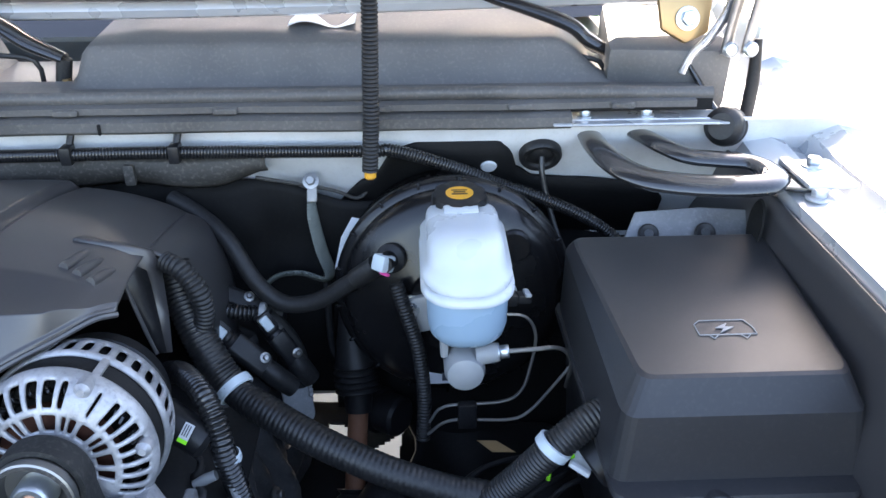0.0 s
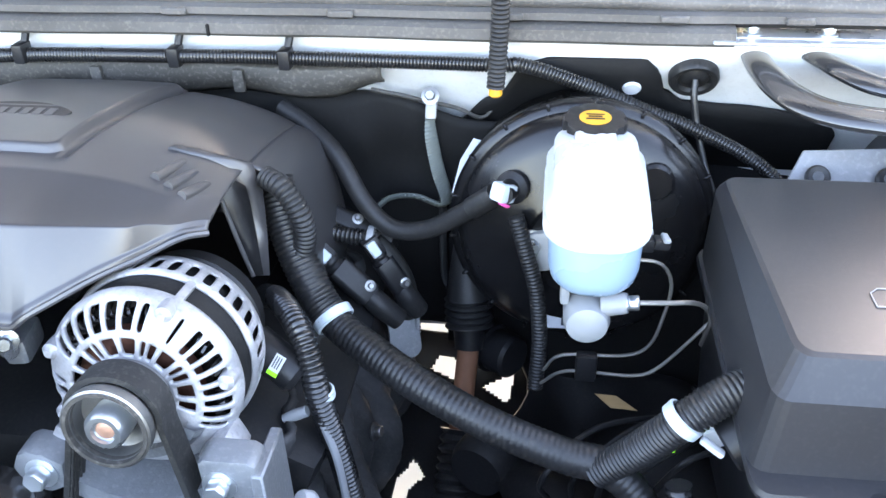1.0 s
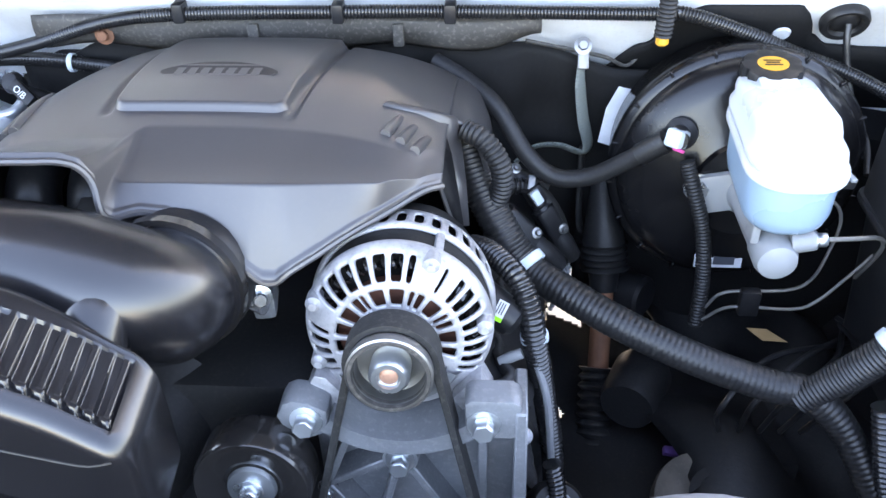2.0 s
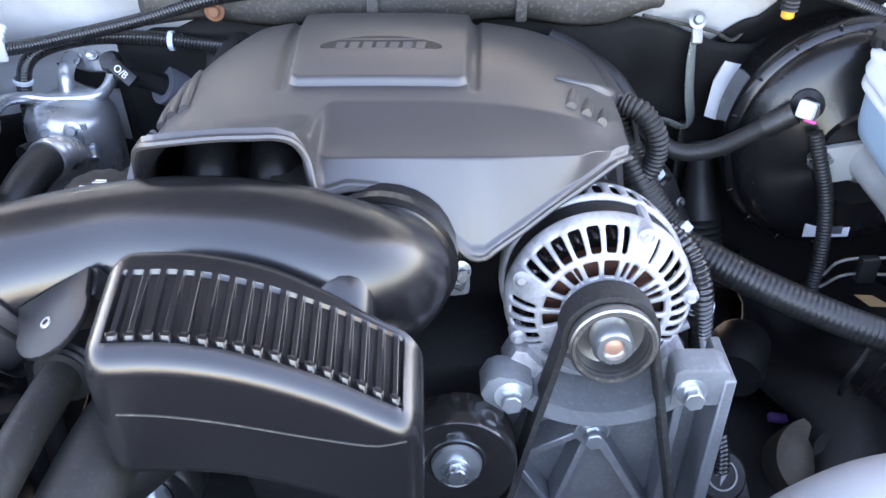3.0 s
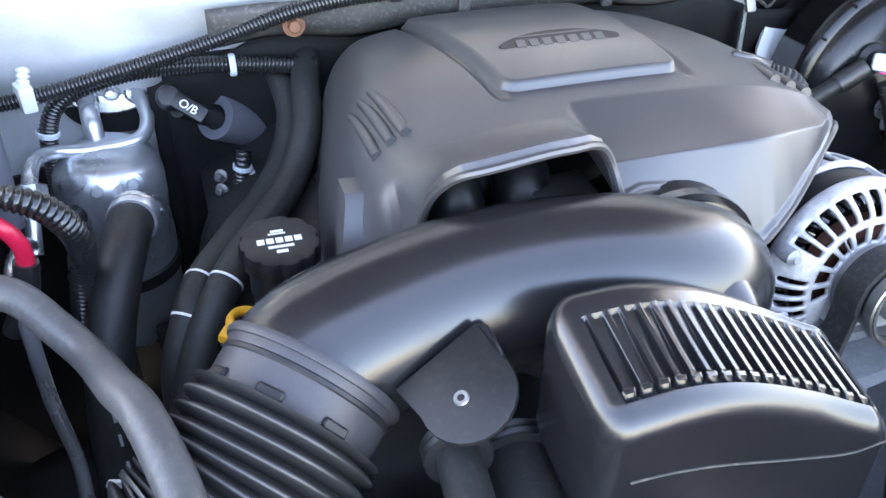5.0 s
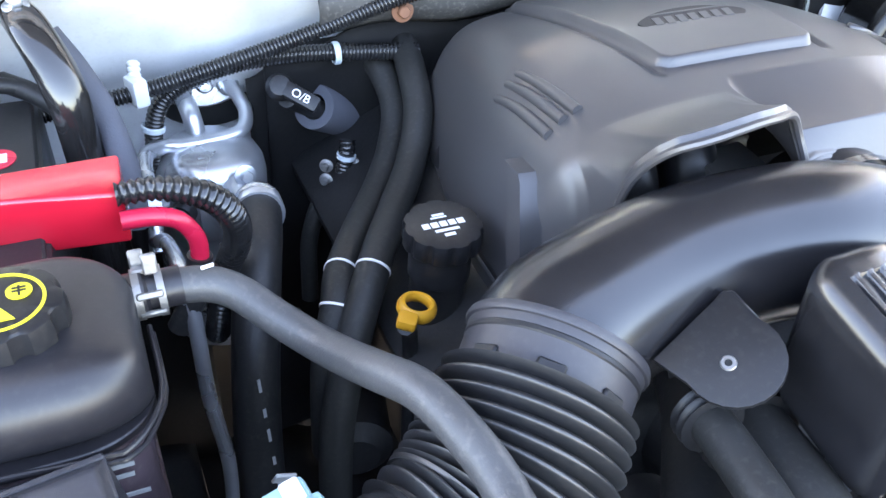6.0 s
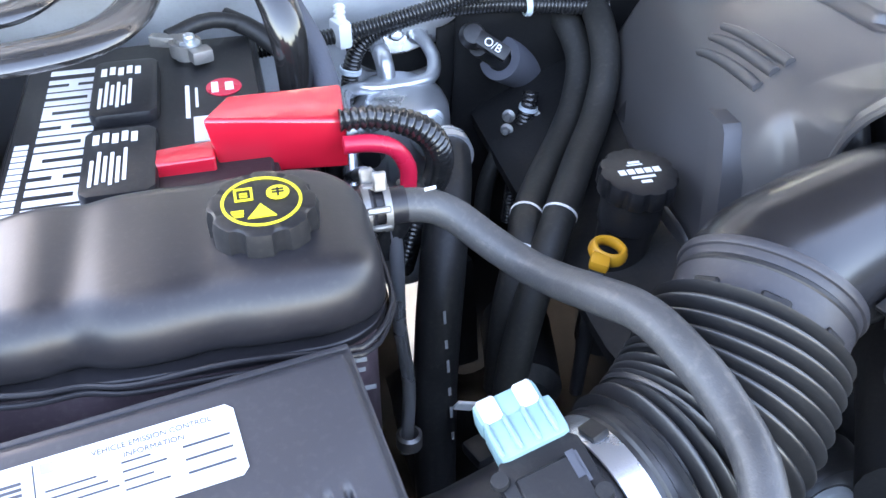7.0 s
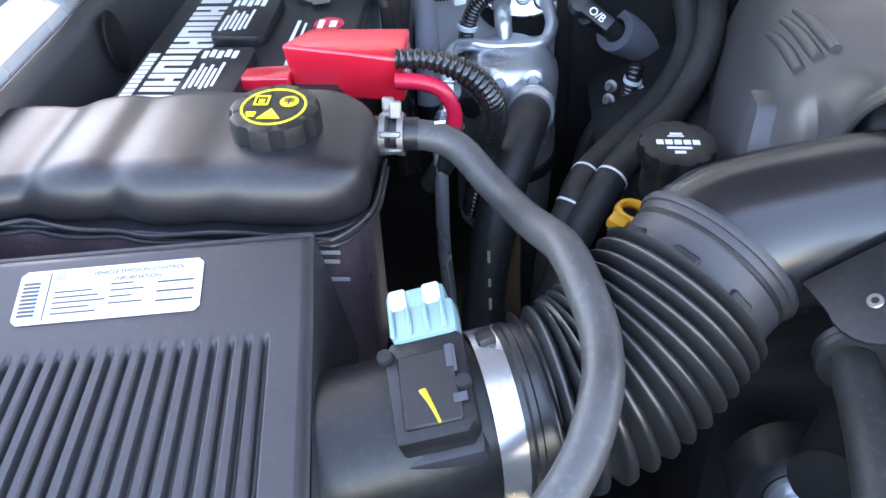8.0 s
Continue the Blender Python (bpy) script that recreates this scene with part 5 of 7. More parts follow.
low = [bottle_ring(0.738, 0.82, 0.462, 0.502, 1.086, 0.02, 0.1), bottle_ring(0.728, 0.838, 0.452, 0.513, 1.088, 0.026, 0.1), bottle_ring(0.723, 0.846, 0.4475, 0.5175, 1.094, 0.03, 0.1),
       bottle_ring(0.719, 0.85, 0.4455, 0.5195, 1.104, 0.032, 0.1), bottle_ring(0.718, 0.851, 0.4445, 0.5205, 1.139, 0.032, 0.1)]
part("lower_half", loft(low), MILK_LOW, bottle, "darker fluid-filled lower half with sky blue put into its colour", sharp=60)
fl = [bottle_ring(0.716, 0.853, 0.443, 0.522, 1.138, 0.033, 0.1), bottle_ring(0.7125, 0.856, 0.4395, 0.5255, 1.14, 0.035, 0.1), bottle_ring(0.7125, 0.856, 0.4395, 0.5255, 1.1445, 0.035, 0.1), bottle_ring(0.717, 0.853, 0.443, 0.522, 1.1475, 0.033, 0.1)]
part("weld_flange", loft(fl), MILK, bottle, sharp=60)
up = [bottle_ring(0.718, 0.853, 0.444, 0.521, 1.146, 0.032, 0.1), bottle_ring(0.72, 0.854, 0.4405, 0.5235, 1.151, 0.032, 0.1), bottle_ring(0.723, 0.857, 0.4405, 0.5235, 1.156, 0.032, 0.09), bottle_ring(0.729, 0.86, 0.446, 0.518, 1.161, 0.03, 0.07),
      bottle_ring(0.734, 0.864, 0.4465, 0.5175, 1.168, 0.028, 0.03), bottle_ring(0.739, 0.867, 0.448, 0.516, 1.173, 0.028, -0.04), bottle_ring(0.746, 0.868, 0.452, 0.512, 1.176, 0.026, -0.08), bottle_ring(0.756, 0.868, 0.457, 0.507, 1.1775, 0.022, -0.1), bottle_ring(0.78, 0.866, 0.466, 0.498, 1.1765, 0.014, -0.1)]
part("upper_half", loft(up), MILK, bottle, sharp=70)
part("spout_collar", rbox((0.036, 0.02, 0.014), pose(0.481, 0.83, 1.173, 6, 0, 0), 0.005), MILK, bottle)
part("neck", lathe([(0.022, 0), (0.0195, 0.004), (0.0195, 0.016)], along((0.481, 0.848, 1.162), (0, -0.12, 1)), 32), MILK, bottle)
mcap = along((0.481, 0.856, 1.171), (0, -0.12, 1))


def knurled(r, h, teeth, depth, m, n=96, dome=0.0):
    """A screw cap with a scalloped rim."""
    rings = []
    for rr, z, k in ((r * 0.97, 0.0, 1), (r, h * 0.12, 1), (r, h * 0.75, 1), (r * 0.96, h * 0.95, 0.6), (r * 0.86, h, 0.0), (r * 0.4, h + dome, 0)):
        rings.append([m @ Vector(((rr - k * depth * smooth(math.cos(teeth * 2 * math.pi * j / n), 0.1, 0.9)) * math.cos(2 * math.pi * j / n),
                                  (rr - k * depth * smooth(math.cos(teeth * 2 * math.pi * j / n), 0.1, 0.9)) * math.sin(2 * math.pi * j / n), z)) for j in range(n)])
    return loft(rings)


cap = part("cap", knurled(0.028, 0.013, 9, 0.003, mcap), PLASTIC, bottle, "black scalloped screw cap")
part("cap_ring", lathe([(0.014, 0.0125), (0.014, 0.0136), (0, 0.0136)], mcap @ Matrix.Diagonal((1, 0.9, 1, 1)), 28), ORANGE, cap, "orange warning mark")
bars([(-0.008, -0.004, 0.016, 0.002), (-0.006, 0.0, 0.012, 0.002), (-0.008, 0.004, 0.016, 0.0015)], mcap @ Matrix.Translation((0, 0, 0.0136)), PLASTIC, cap, h=0.0004)
sens = part("level_sensor", rbox((0.016, 0.018, 0.012), pose(0.524, 0.775, 1.108, 0, 8, 10), 0.003), PLASTIC, bottle)
part("plug_lock", rbox((0.006, 0.013, 0.004), pose(0.541, 0.772, 1.114, 0, 8, 10), 0.001, 1), GREYPL, sens)
part("sensor_plug", rbox((0.014, 0.012, 0.009), pose(0.538, 0.773, 1.109, 0, 8, 10), 0.002), PLASTIC, sens)

for k, (pts, r) in enumerate((([(0.516, 0.741, 1.069), (0.545, 0.745, 1.068), (0.572, 0.752, 1.064), (0.59, 0.78, 1.03), (0.595, 0.82, 0.97)], 0.0028),
                              ([(0.5, 0.8, 1.073), (0.522, 0.8, 1.074), (0.545, 0.8, 1.071), (0.556, 0.8, 1.05), (0.553, 0.8, 1.015), (0.544, 0.8, 0.981), (0.522, 0.8, 0.967), (0.464, 0.8, 0.963), (0.447, 0.8, 0.943)], 0.0021),
                              ([(0.6, 0.8, 1.02), (0.575, 0.797, 0.985), (0.552, 0.795, 0.957), (0.53, 0.794, 0.948), (0.47, 0.794, 0.949), (0.445, 0.796, 0.93)], 0.0021))):
    lone("brake_line", tube(pts, 0.8 * r, 8, 0.006), LEAD, "thin bent steel brake line by the booster", "brake line", group="brake lines")
lone("line_clip", rbox((0.02, 0.012, 0.03), pose(0.487, 0.794, 0.956, 0, 0, 0), 0.003), PLASTIC, "black plastic clip on the brake lines", "clip")

# ---- fuse box ----
fb = thing("fuse_box", (0.69, 0.7, 0.98), "charcoal plastic fuse box with a wide sloping lid", "fuse box")


def fuse_ring(x0, x1, x2, x3, y0, y1, z0, z1, r=0.01):
    """Front edge x0 to x1 at y0, rear edge x2 to x3 at y1."""
    pts = []
    for a, b in rounded(2, 2, 0.12, 4, 3):
        u, v = (a + 1) / 2, (b + 1) / 2
        xl, xr = x0 + (x2 - x0) * v, x1 + (x3 - x1) * v
        pts.append(Vector((xl + (xr - xl) * u, y0 + (y1 - y0) * v, z0 + (z1 - z0) * v)))
    return pts


lidr = [fuse_ring(0.582, 0.79, 0.586, 0.802, 0.575, 0.85, 1.05, 1.06), fuse_ring(0.59, 0.782, 0.588, 0.799, 0.583, 0.849, 1.11, 1.126), fuse_ring(0.593, 0.78, 0.589, 0.798, 0.586, 0.848, 1.1135, 1.129),
        fuse_ring(0.604, 0.772, 0.594, 0.791, 0.6, 0.843, 1.1335, 1.137), fuse_ring(0.608, 0.769, 0.597, 0.788, 0.604, 0.84, 1.135, 1.138)]
part("lid", loft(lidr), FUSE, fb, sharp=12)
part("base", loft([fuse_ring(0.605, 0.77, 0.6, 0.79, 0.575, 0.835, 0.9, 0.9), fuse_ring(0.6, 0.775, 0.594, 0.795, 0.57, 0.84, 1.0, 1.0), fuse_ring(0.596, 0.778, 0.59, 0.8, 0.565, 0.843, 1.052, 1.06)]), PLASTIC, fb, sharp=25)
part("lid_flange", loft([fuse_ring(0.583, 0.779, 0.582, 0.804, 0.556, 0.85, 1.046, 1.052), fuse_ring(0.582, 0.78, 0.581, 0.805, 0.555, 0.851, 1.05, 1.056), fuse_ring(0.583, 0.779, 0.582, 0.804, 0.557, 0.85, 1.054, 1.06)]), FUSE, fb, sharp=25)
mf = along((0.692, 0.664, 1.1366), (0, -0.01, 1), (0, 1, 0))
em = bmesh.new()
for a, b in (((-0.024, -0.008), (-0.024, 0.008)), ((-0.024, 0.008), (-0.018, 0.014)), ((-0.018, 0.014), (0.02, 0.014)), ((0.02, 0.014), (0.024, 0.002)), ((0.024, 0.002), (0.024, -0.008)), ((0.024, -0.008), (-0.024, -0.008)),
             ((-0.016, -0.008), (-0.013, -0.014)), ((-0.013, -0.014), (-0.008, -0.008)), ((0.01, -0.008), (0.014, -0.014)), ((0.014, -0.014), (0.019, -0.008))):
    tube([mf @ Vector((*a, 0)), mf @ Vector((*b, 0))], 0.0005, 6, 0.02, bm=em)
# same plastic as the lid; light on the relief is painted as paler grey
part("emblem", em, GREYPL, fb, "raised vehicle outline emblem, coloured paler for the light it catches")
part("emblem_bolt", prism([(0.004, 0.009), (-0.008, 0.0015), (-0.001, 0.001), (-0.006, -0.006), (0.008, 0.0025), (0.0005, 0.003)], 0.0008, mf, 0, 1), GREYPL, fb)
part("latch", lathe([(0.02, 0), (0.02, 0.012), (0.017, 0.014), (0.015, 0.01), (0, 0.01)], along((0.662, 0.56, 1.035), (0, -1, 0.25)), 28), FUSE, fb)
part("side_cable_exit", lathe([(0.024, 0), (0.022, 0.02), (0.02, 0.022)], along((0.6, 0.64, 1.03), (-0.8, -0.2, -0.5)), 24), PLASTIC, fb)
fbr = thing("fuse_box_bracket", (0.7, 0.9, 1.05), "thin grey steel bracket with holes behind the fuse box", "bracket")
part("plate", prism([(-0.06, -0.05), (0.11, -0.05), (0.11, 0.028), (0.03, 0.034), (-0.04, 0.03), (-0.055, 0.0)], 0.003, along((0.71, 0.87, 1.12), (0, -0.75, 0.65)), 0.001, 1), CAST, fbr)
for dx in (-0.03, 0.03):
    part("grommet", lathe([(0.005, 0.004), (0.009, 0.005), (0.011, 0.003), (0.011, 0)], along((0.71 + dx, 0.866, 1.128), (0, -0.75, 0.65)), 18), PLASTIC, fbr)

# bulkhead grommet with a cable
gr = thing("bulkhead_grommet", (0.578, 0.99, 1.178), "black rubber bulkhead grommet with a cable through it", "grommet")
mg = along((0.578, 0.964, 1.182), (0, -0.84, -0.54))
part("ring", lathe([(0.024, -0.004), (0.024, 0.003), (0.022, 0.006), (0.017, 0.005), (0.0145, 0.001), (0.011, 0.004), (0, 0.006)], mg, 36), RUBBER, gr)
part("cable", tube([(0.578, 0.953, 1.184), (0.578, 0.947, 1.168), (0.584, 0.942, 1.14), (0.596, 0.93, 1.1), (0.604, 0.9, 1.08), (0.6, 0.87, 1.06)], 0.0034, 10, 0.005), TAPE, gr)
lone("panel_plug", lathe([(0, 0.003), (0.008, 0.003), (0.0095, 0.001), (0.0095, -0.004)], along((0.521, 0.973, 1.167), (0, -0.86, -0.5)), 24), NYLON, "white round plug in the bulkhead pad", "plug")
# earth strap
st = thing("earth_strap", (0.32, 0.97, 1.1), "grey braided earth strap bolted to the bulkhead", "earth strap")
part("lug", rbox((0.012, 0.006, 0.03), pose(0.321, 0.966, 1.145, -30, 0, 0), 0.003), LEAD, st)
part("bolt", hexbolt((0.32, 0.968, 1.154), (0, -0.8, 0.5), 0.0058, 0.006), STEEL, st)
part("braid", tube([(0.319, 0.966, 1.135), (0.32, 0.965, 1.11), (0.326, 0.968, 1.07), (0.334, 0.972, 1.035), (0.326, 0.972, 1.026), (0.3, 0.97, 1.036), (0.272, 0.965, 1.035), (0.252, 0.955, 1.02)], [0.0055, 0.008, 0.0085, 0.008, 0.0075, 0.0075, 0.0075, 0.007], 14, 0.004, ribs=(0.004, 0.0008), squash=0.35), BRAID, st)
plate_pts = [Vector(q) for q in ((0.342, 0.952, 1.05), (0.35, 0.968, 1.083), (0.366, 0.982, 1.108), (0.404, 0.988, 1.105), (0.396, 0.98, 1.094), (0.372, 0.966, 1.068), (0.358, 0.953, 1.044))]
part("pale_bracket", loft([plate_pts, [q + Vector((0.002, 0.006, 0)) for q in plate_pts]]), INNER, st, "pale painted bracket behind the strap")

# ---- firewall loom and its clips ----
loom = thing("firewall_loom", (0.1, 0.935, 1.2), "black corrugated wiring loom along the bulkhead", "wiring loom")
part("conduit", tube([(-0.6, 0.925, 1.11), (-0.5, 0.945, 1.123), (-0.41, 0.955, 1.128), (-0.335, 0.955, 1.143), (-0.265, 0.95, 1.161), (-0.17, 0.94, 1.19), (-0.08, 0.935, 1.2), (0.07, 0.932, 1.203), (0.18, 0.934, 1.203), (0.38, 0.936, 1.2), (0.415, 0.936, 1.2),
                      (0.478, 0.938, 1.18), (0.528, 0.938, 1.159), (0.579, 0.938, 1.14), (0.632, 0.935, 1.115), (0.665, 0.93, 1.09), (0.68, 0.92, 1.06)], 0.0067, 14, 0.01, ribs=(0.0034, 0.0014)), LOOM, loom, sharp=70)
for x in (0.072, 0.184, -0.09):
    c = part("clip", rbox((0.012, 0.02, 0.02), Matrix.Translation((x, 0.933, 1.203)), 0.003), PLASTIC, loom)
    part("clip_post", tube([(x, 0.938, 1.207), (x + 0.003, 0.945, 1.223)], 0.004, 8, 0.005), PLASTIC, c)
w = part("white_clip", rbox((0.013, 0.02, 0.024), pose(-0.413, 0.953, 1.13, 0, 0, 20), 0.003), NYLON, loom, "white nylon clip")
part("clip_peg", tube([(-0.413, 0.955, 1.138), (-0.411, 0.968, 1.15)], 0.005, 10, 0.003, ribs=(0.005, 0.002)), NYLON, w)
part("branch", tube([(-0.16, 0.955, 1.129), (-0.21, 0.965, 1.131), (-0.27, 0.968, 1.136), (-0.33, 0.97, 1.134), (-0.385, 0.968, 1.118), (-0.405, 0.965, 1.085), (-0.408, 0.96, 1.02)], 0.0076, 12, 0.01, ribs=(0.0036, 0.0013)), LOOM, loom)
for q, d in (((-0.236, 0.9665, 1.133), (1, 0, 0)), ((-0.405, 0.965, 1.088), (0.2, 0, 1))):
    part("tape_band", lathe([(0.0095, -0.003), (0.0105, -0.002), (0.0105, 0.002), (0.0095, 0.003)], along(q, d), 18, close=True), BLUETAPE, loom)
# hose hanging from the bonnet
hh = thing("washer_hose", (0.39, 0.91, 1.3), "black ribbed washer hose hanging from the bonnet", "hose")
part("pipe", tube([(0.39, 0.912, 1.187), (0.393, 0.913, 1.24), (0.394, 0.913, 1.28), (0.396, 0.914, 1.36), (0.394, 0.925, 1.43), (0.39, 0.94, 1.5)], 0.0083, 12, 0.01, ribs=(0.0042, 0.0013)), RUBBER, hh)
part("brass_end", lathe([(0.006, 0), (0.0065, -0.008), (0.0045, -0.01), (0, -0.01)], along((0.39, 0.912, 1.188), (0, 0, 1)), 16), ORANGE, hh, "orange hose end")

# ---- thick taped harness and convoluted hoses beside the engine ----
har = thing("engine_harness", (0.35, 0.7, 1.0), "thick taped engine harness with branch to the fuse box", "wiring harness")
part("trunk", tube([(0.205, 0.8, 1.13), (0.225, 0.77, 1.085), (0.257, 0.742, 1.04), (0.3, 0.712, 1.025), (0.352, 0.682, 1.012), (0.41, 0.66, 0.997), (0.465, 0.65, 0.982), (0.5, 0.645, 0.976), (0.53, 0.63, 0.952), (0.56, 0.6, 0.9)],
                    [0.0138, 0.0142, 0.0146, 0.0152, 0.0148, 0.0143, 0.0144, 0.0148, 0.013, 0.012], 20, 0.0018, ribs=(0.0052, 0.0005)), TAPEWRAP, har, sharp=70)
part("upper_conduit", tube([(0.202, 0.805, 1.137), (0.213, 0.786, 1.108), (0.228, 0.766, 1.08), (0.248, 0.748, 1.05), (0.262, 0.737, 1.037)], 0.0163, 20, 0.004, ribs=(0.0046, 0.0013)), TAPE, har, sharp=70)
part("branch", tube([(0.49, 0.64, 0.975), (0.52, 0.638, 1.005), (0.548, 0.634, 1.04), (0.575, 0.64, 1.062), (0.6, 0.65, 1.07)], [0.012, 0.0135, 0.0138, 0.0138, 0.0138], 20, 0.006, ribs=(0.0036, 0.0011)), TAPE, har)
for q, d, r in (((0.262, 0.739, 1.037), (0.6, -0.5, -0.5), 0.0168), ((0.548, 0.633, 1.043), (0.6, 0.1, 0.75), 0.0145)):
    part("tape_band", lathe([(r, -0.005), (r + 0.002, -0.004), (r + 0.002, 0.004), (r, 0.005)], along(q, d), 24, close=True), BLUETAPE, har, "pale blue marker band")
part("band_tail", rbox((0.02, 0.007, 0.005), pose(0.57, 0.624, 1.027, 0, 28, -20), 0.002), NYLON, har)
al = thing("alternator_loom", (0.26, 0.66, 1.0), "black convoluted cable loom beside the alternator", "wiring loom")
part("conduit", tube([(0.2, 0.75, 1.05), (0.225, 0.715, 1.07), (0.251, 0.678, 1.07), (0.263, 0.662, 1.048), (0.268, 0.656, 1.02), (0.28, 0.658, 0.95), (0.292, 0.655, 0.86), (0.295, 0.65, 0.75)], 0.01, 14, 0.008, ribs=(0.0046, 0.0017)), LOOM, al, sharp=70)
part("tape_band", lathe([(0.0106, -0.004), (0.0122, -0.003), (0.0122, 0.003), (0.0106, 0.004)], along((0.268, 0.66, 1.02), (0.1, 0, -1)), 20, close=True), BLUETAPE, al, "pale blue marker band")
part("plug", lathe([(0, 0), (0.009, 0), (0.01, 0.012), (0.007, 0.024), (0, 0.024)], along((0.258, 0.652, 1.008), (-0.85, -0.1, -0.35)) @ Matrix.Diagonal((0.5, 0.5, 0.9, 1)), 14), GREYPL, al)
short = lone("short_loom", tube([(0.205, 0.775, 1.155), (0.222, 0.765, 1.15), (0.236, 0.76, 1.13), (0.238, 0.762, 1.105), (0.23, 0.765, 1.08)], 0.0095, 12, 0.006, ribs=(0.0045, 0.0014)), RUBBER, "short corrugated loom beneath the cover shoulder", "wiring loom")
sol = thing("purge_valve", (0.245, 0.63, 1.03), "small black valve canister with barcode label behind the alternator", "valve")
part("can", lathe([(0, 0), (0.014, 0), (0.016, 0.003), (0.016, 0.045), (0.012, 0.05), (0, 0.05)], along((0.213, 0.672, 1.062), (0.72, -0.2, -0.5)), 28), PLASTIC, sol)
msl = along((0.2395, 0.6515, 1.056), (-0.1, -0.75, 0.62), (0.6, 0.3, 0.5))
sl = part("label", prism([(-0.007, -0.0045), (0.007, -0.0045), (0.007, 0.0045), (-0.007, 0.0045)], 0.001, msl @ Matrix.Rotation(radians(-70), 4, "Z"), 0.0002, 1), PAPER, sol, "white label with lime corner")
part("lime_corner", prism([(0.007, -0.0045), (0.0105, -0.0045), (0.0105, 0.0045), (0.007, 0.0045)], 0.001, msl @ Matrix.Rotation(radians(-70), 4, "Z")), LIME, sl)
bars([(-0.0055, -0.003 + 0.0022 * k, 0.01, 0.001) for k in range(3)], msl @ Matrix.Rotation(radians(-70), 4, "Z") @ Matrix.Translation((0, 0, 0.001)), GREYINK, sl, h=0.0002)

# coil packs with their plugs beside the engine
def ignition_coil(at, way, size=1.0):
    """A black coil body with a ribbed neck, a plug with a pale lock and a boot."""
    c = thing("ignition_coil", at, "black ignition coil with a pale clip on its plug", "ignition coil", group="ignition coils")
    m = along(at, way, (0, -0.6, 0.8)) @ Matrix.Diagonal((size, size, size, 1))
    part("body", prism(rounded(0.026, 0.024, 0.006), 0.044, m, 0.003, 2), PLASTIC, c)
    part("neck", lathe([(0.009, -0.012), (0.0105, -0.01), (0.0105, -0.006), (0.009, -0.004), (0.011, 0.0), (0.0, 0.0)], m, 20), PLASTIC, c)
    plug = part("plug", rbox((0.02, 0.018, 0.024), m @ Matrix.Translation((0, 0.002, -0.022)), 0.003), PLASTIC, c)
    part("clip", rbox((0.012, 0.005, 0.02), m @ Matrix.Translation((-0.002, 0.012, -0.022)), 0.0015, 1), BLUETAPE, plug, "pale plug clip")
    part("bolt", hexbolt(m @ Vector((0.006, 0.012, 0.036)), m.to_3x3() @ Vector((0, 1, 0)), 0.0036, 0.004), STEEL, c)
    part("boot", tube([m @ Vector((0, 0, 0.042)), m @ Vector((0, 0, 0.06)), m @ Vector((0.002, -0.004, 0.085))], [0.011, 0.0125, 0.011], 16, 0.005), RUBBER, c)


ignition_coil((0.24, 0.84, 1.024), (0.62, -0.05, -0.6))
ignition_coil((0.28, 0.87, 1.015), (0.45, 0.0, -0.8), 0.85)
ignition_coil((0.222, 0.9, 1.05), (0.8, -0.1, -0.35), 0.8)
vac = thing("vacuum_hose", (0.33, 0.82, 1.08), "grey rubber vacuum hose to the brake booster", "hose")
part("pipe", tube([(0.165, 0.96, 1.14), (0.198, 0.94, 1.128), (0.231, 0.915, 1.109), (0.262, 0.89, 1.069), (0.292, 0.877, 1.049), (0.327, 0.87, 1.054), (0.361, 0.862, 1.077), (0.392, 0.852, 1.104)], 0.0093, 16, 0.006), RUBBER, vac)

part("end_sleeve", tube([(0.372, 0.858, 1.086), (0.395, 0.851, 1.106)], 0.0112, 16, 0.004), TAPE, vac)

# cables, clips and castings in the gap between engine and booster
gap = thing("engine_side_loom", (0.3, 0.86, 0.98), "black engine side cables with pale clips and a speckled cord", "wiring loom")
part("rail_conduit", tube([(0.2, 0.885, 1.045), (0.218, 0.88, 1.041), (0.24, 0.878, 1.038), (0.266, 0.878, 1.036)], 0.0085, 14, 0.006, ribs=(0.0046, 0.0015)), LOOM, gap)
part("rail_end", lathe([(0.0095, -0.004), (0.0125, -0.003), (0.0125, 0.003), (0.0095, 0.004)], along((0.268, 0.878, 1.036), (1, 0, -0.1)), 20, close=True), GREYPL, gap, "grey ring clip")
part("down_conduit", tube([(0.27, 0.88, 1.03), (0.282, 0.88, 1.016), (0.294, 0.88, 0.995), (0.301, 0.88, 0.972), (0.302, 0.88, 0.94)], [0.011, 0.0125, 0.0125, 0.012, 0.009], 16, 0.006), HEATER, gap)
part("speckled_cord", tube([(0.303, 0.876, 0.975), (0.309, 0.876, 0.956), (0.313, 0.876, 0.93), (0.308, 0.878, 0.9), (0.296, 0.88, 0.87)], 0.0026, 8, 0.003, ribs=(0.006, 0.0014)), GREYPL, gap, "speckled grey cord")
part("pale_clip", lathe([(0.0095, -0.003), (0.0115, -0.002), (0.0115, 0.002), (0.0095, 0.003)], along((0.297, 0.88, 0.988), (0.3, 0, -0.9)), 16, close=True), STEEL, gap)
part("cream_plug", lathe([(0, 0.014), (0.006, 0.014), (0.0075, 0.011), (0.0075, 0.0), (0.006, -0.004), (0, -0.004)], along((0.262, 0.62, 0.941), (-0.3, -0.5, 0.6)), 16), PAPER, gap, "cream sensor plug")
part("thin_wire", tube([(0.27, 0.65, 1.0), (0.281, 0.645, 0.96), (0.287, 0.64, 0.9), (0.29, 0.635, 0.84)], 0.0035, 8, 0.008), GREYPL, gap, "thin pale wires")


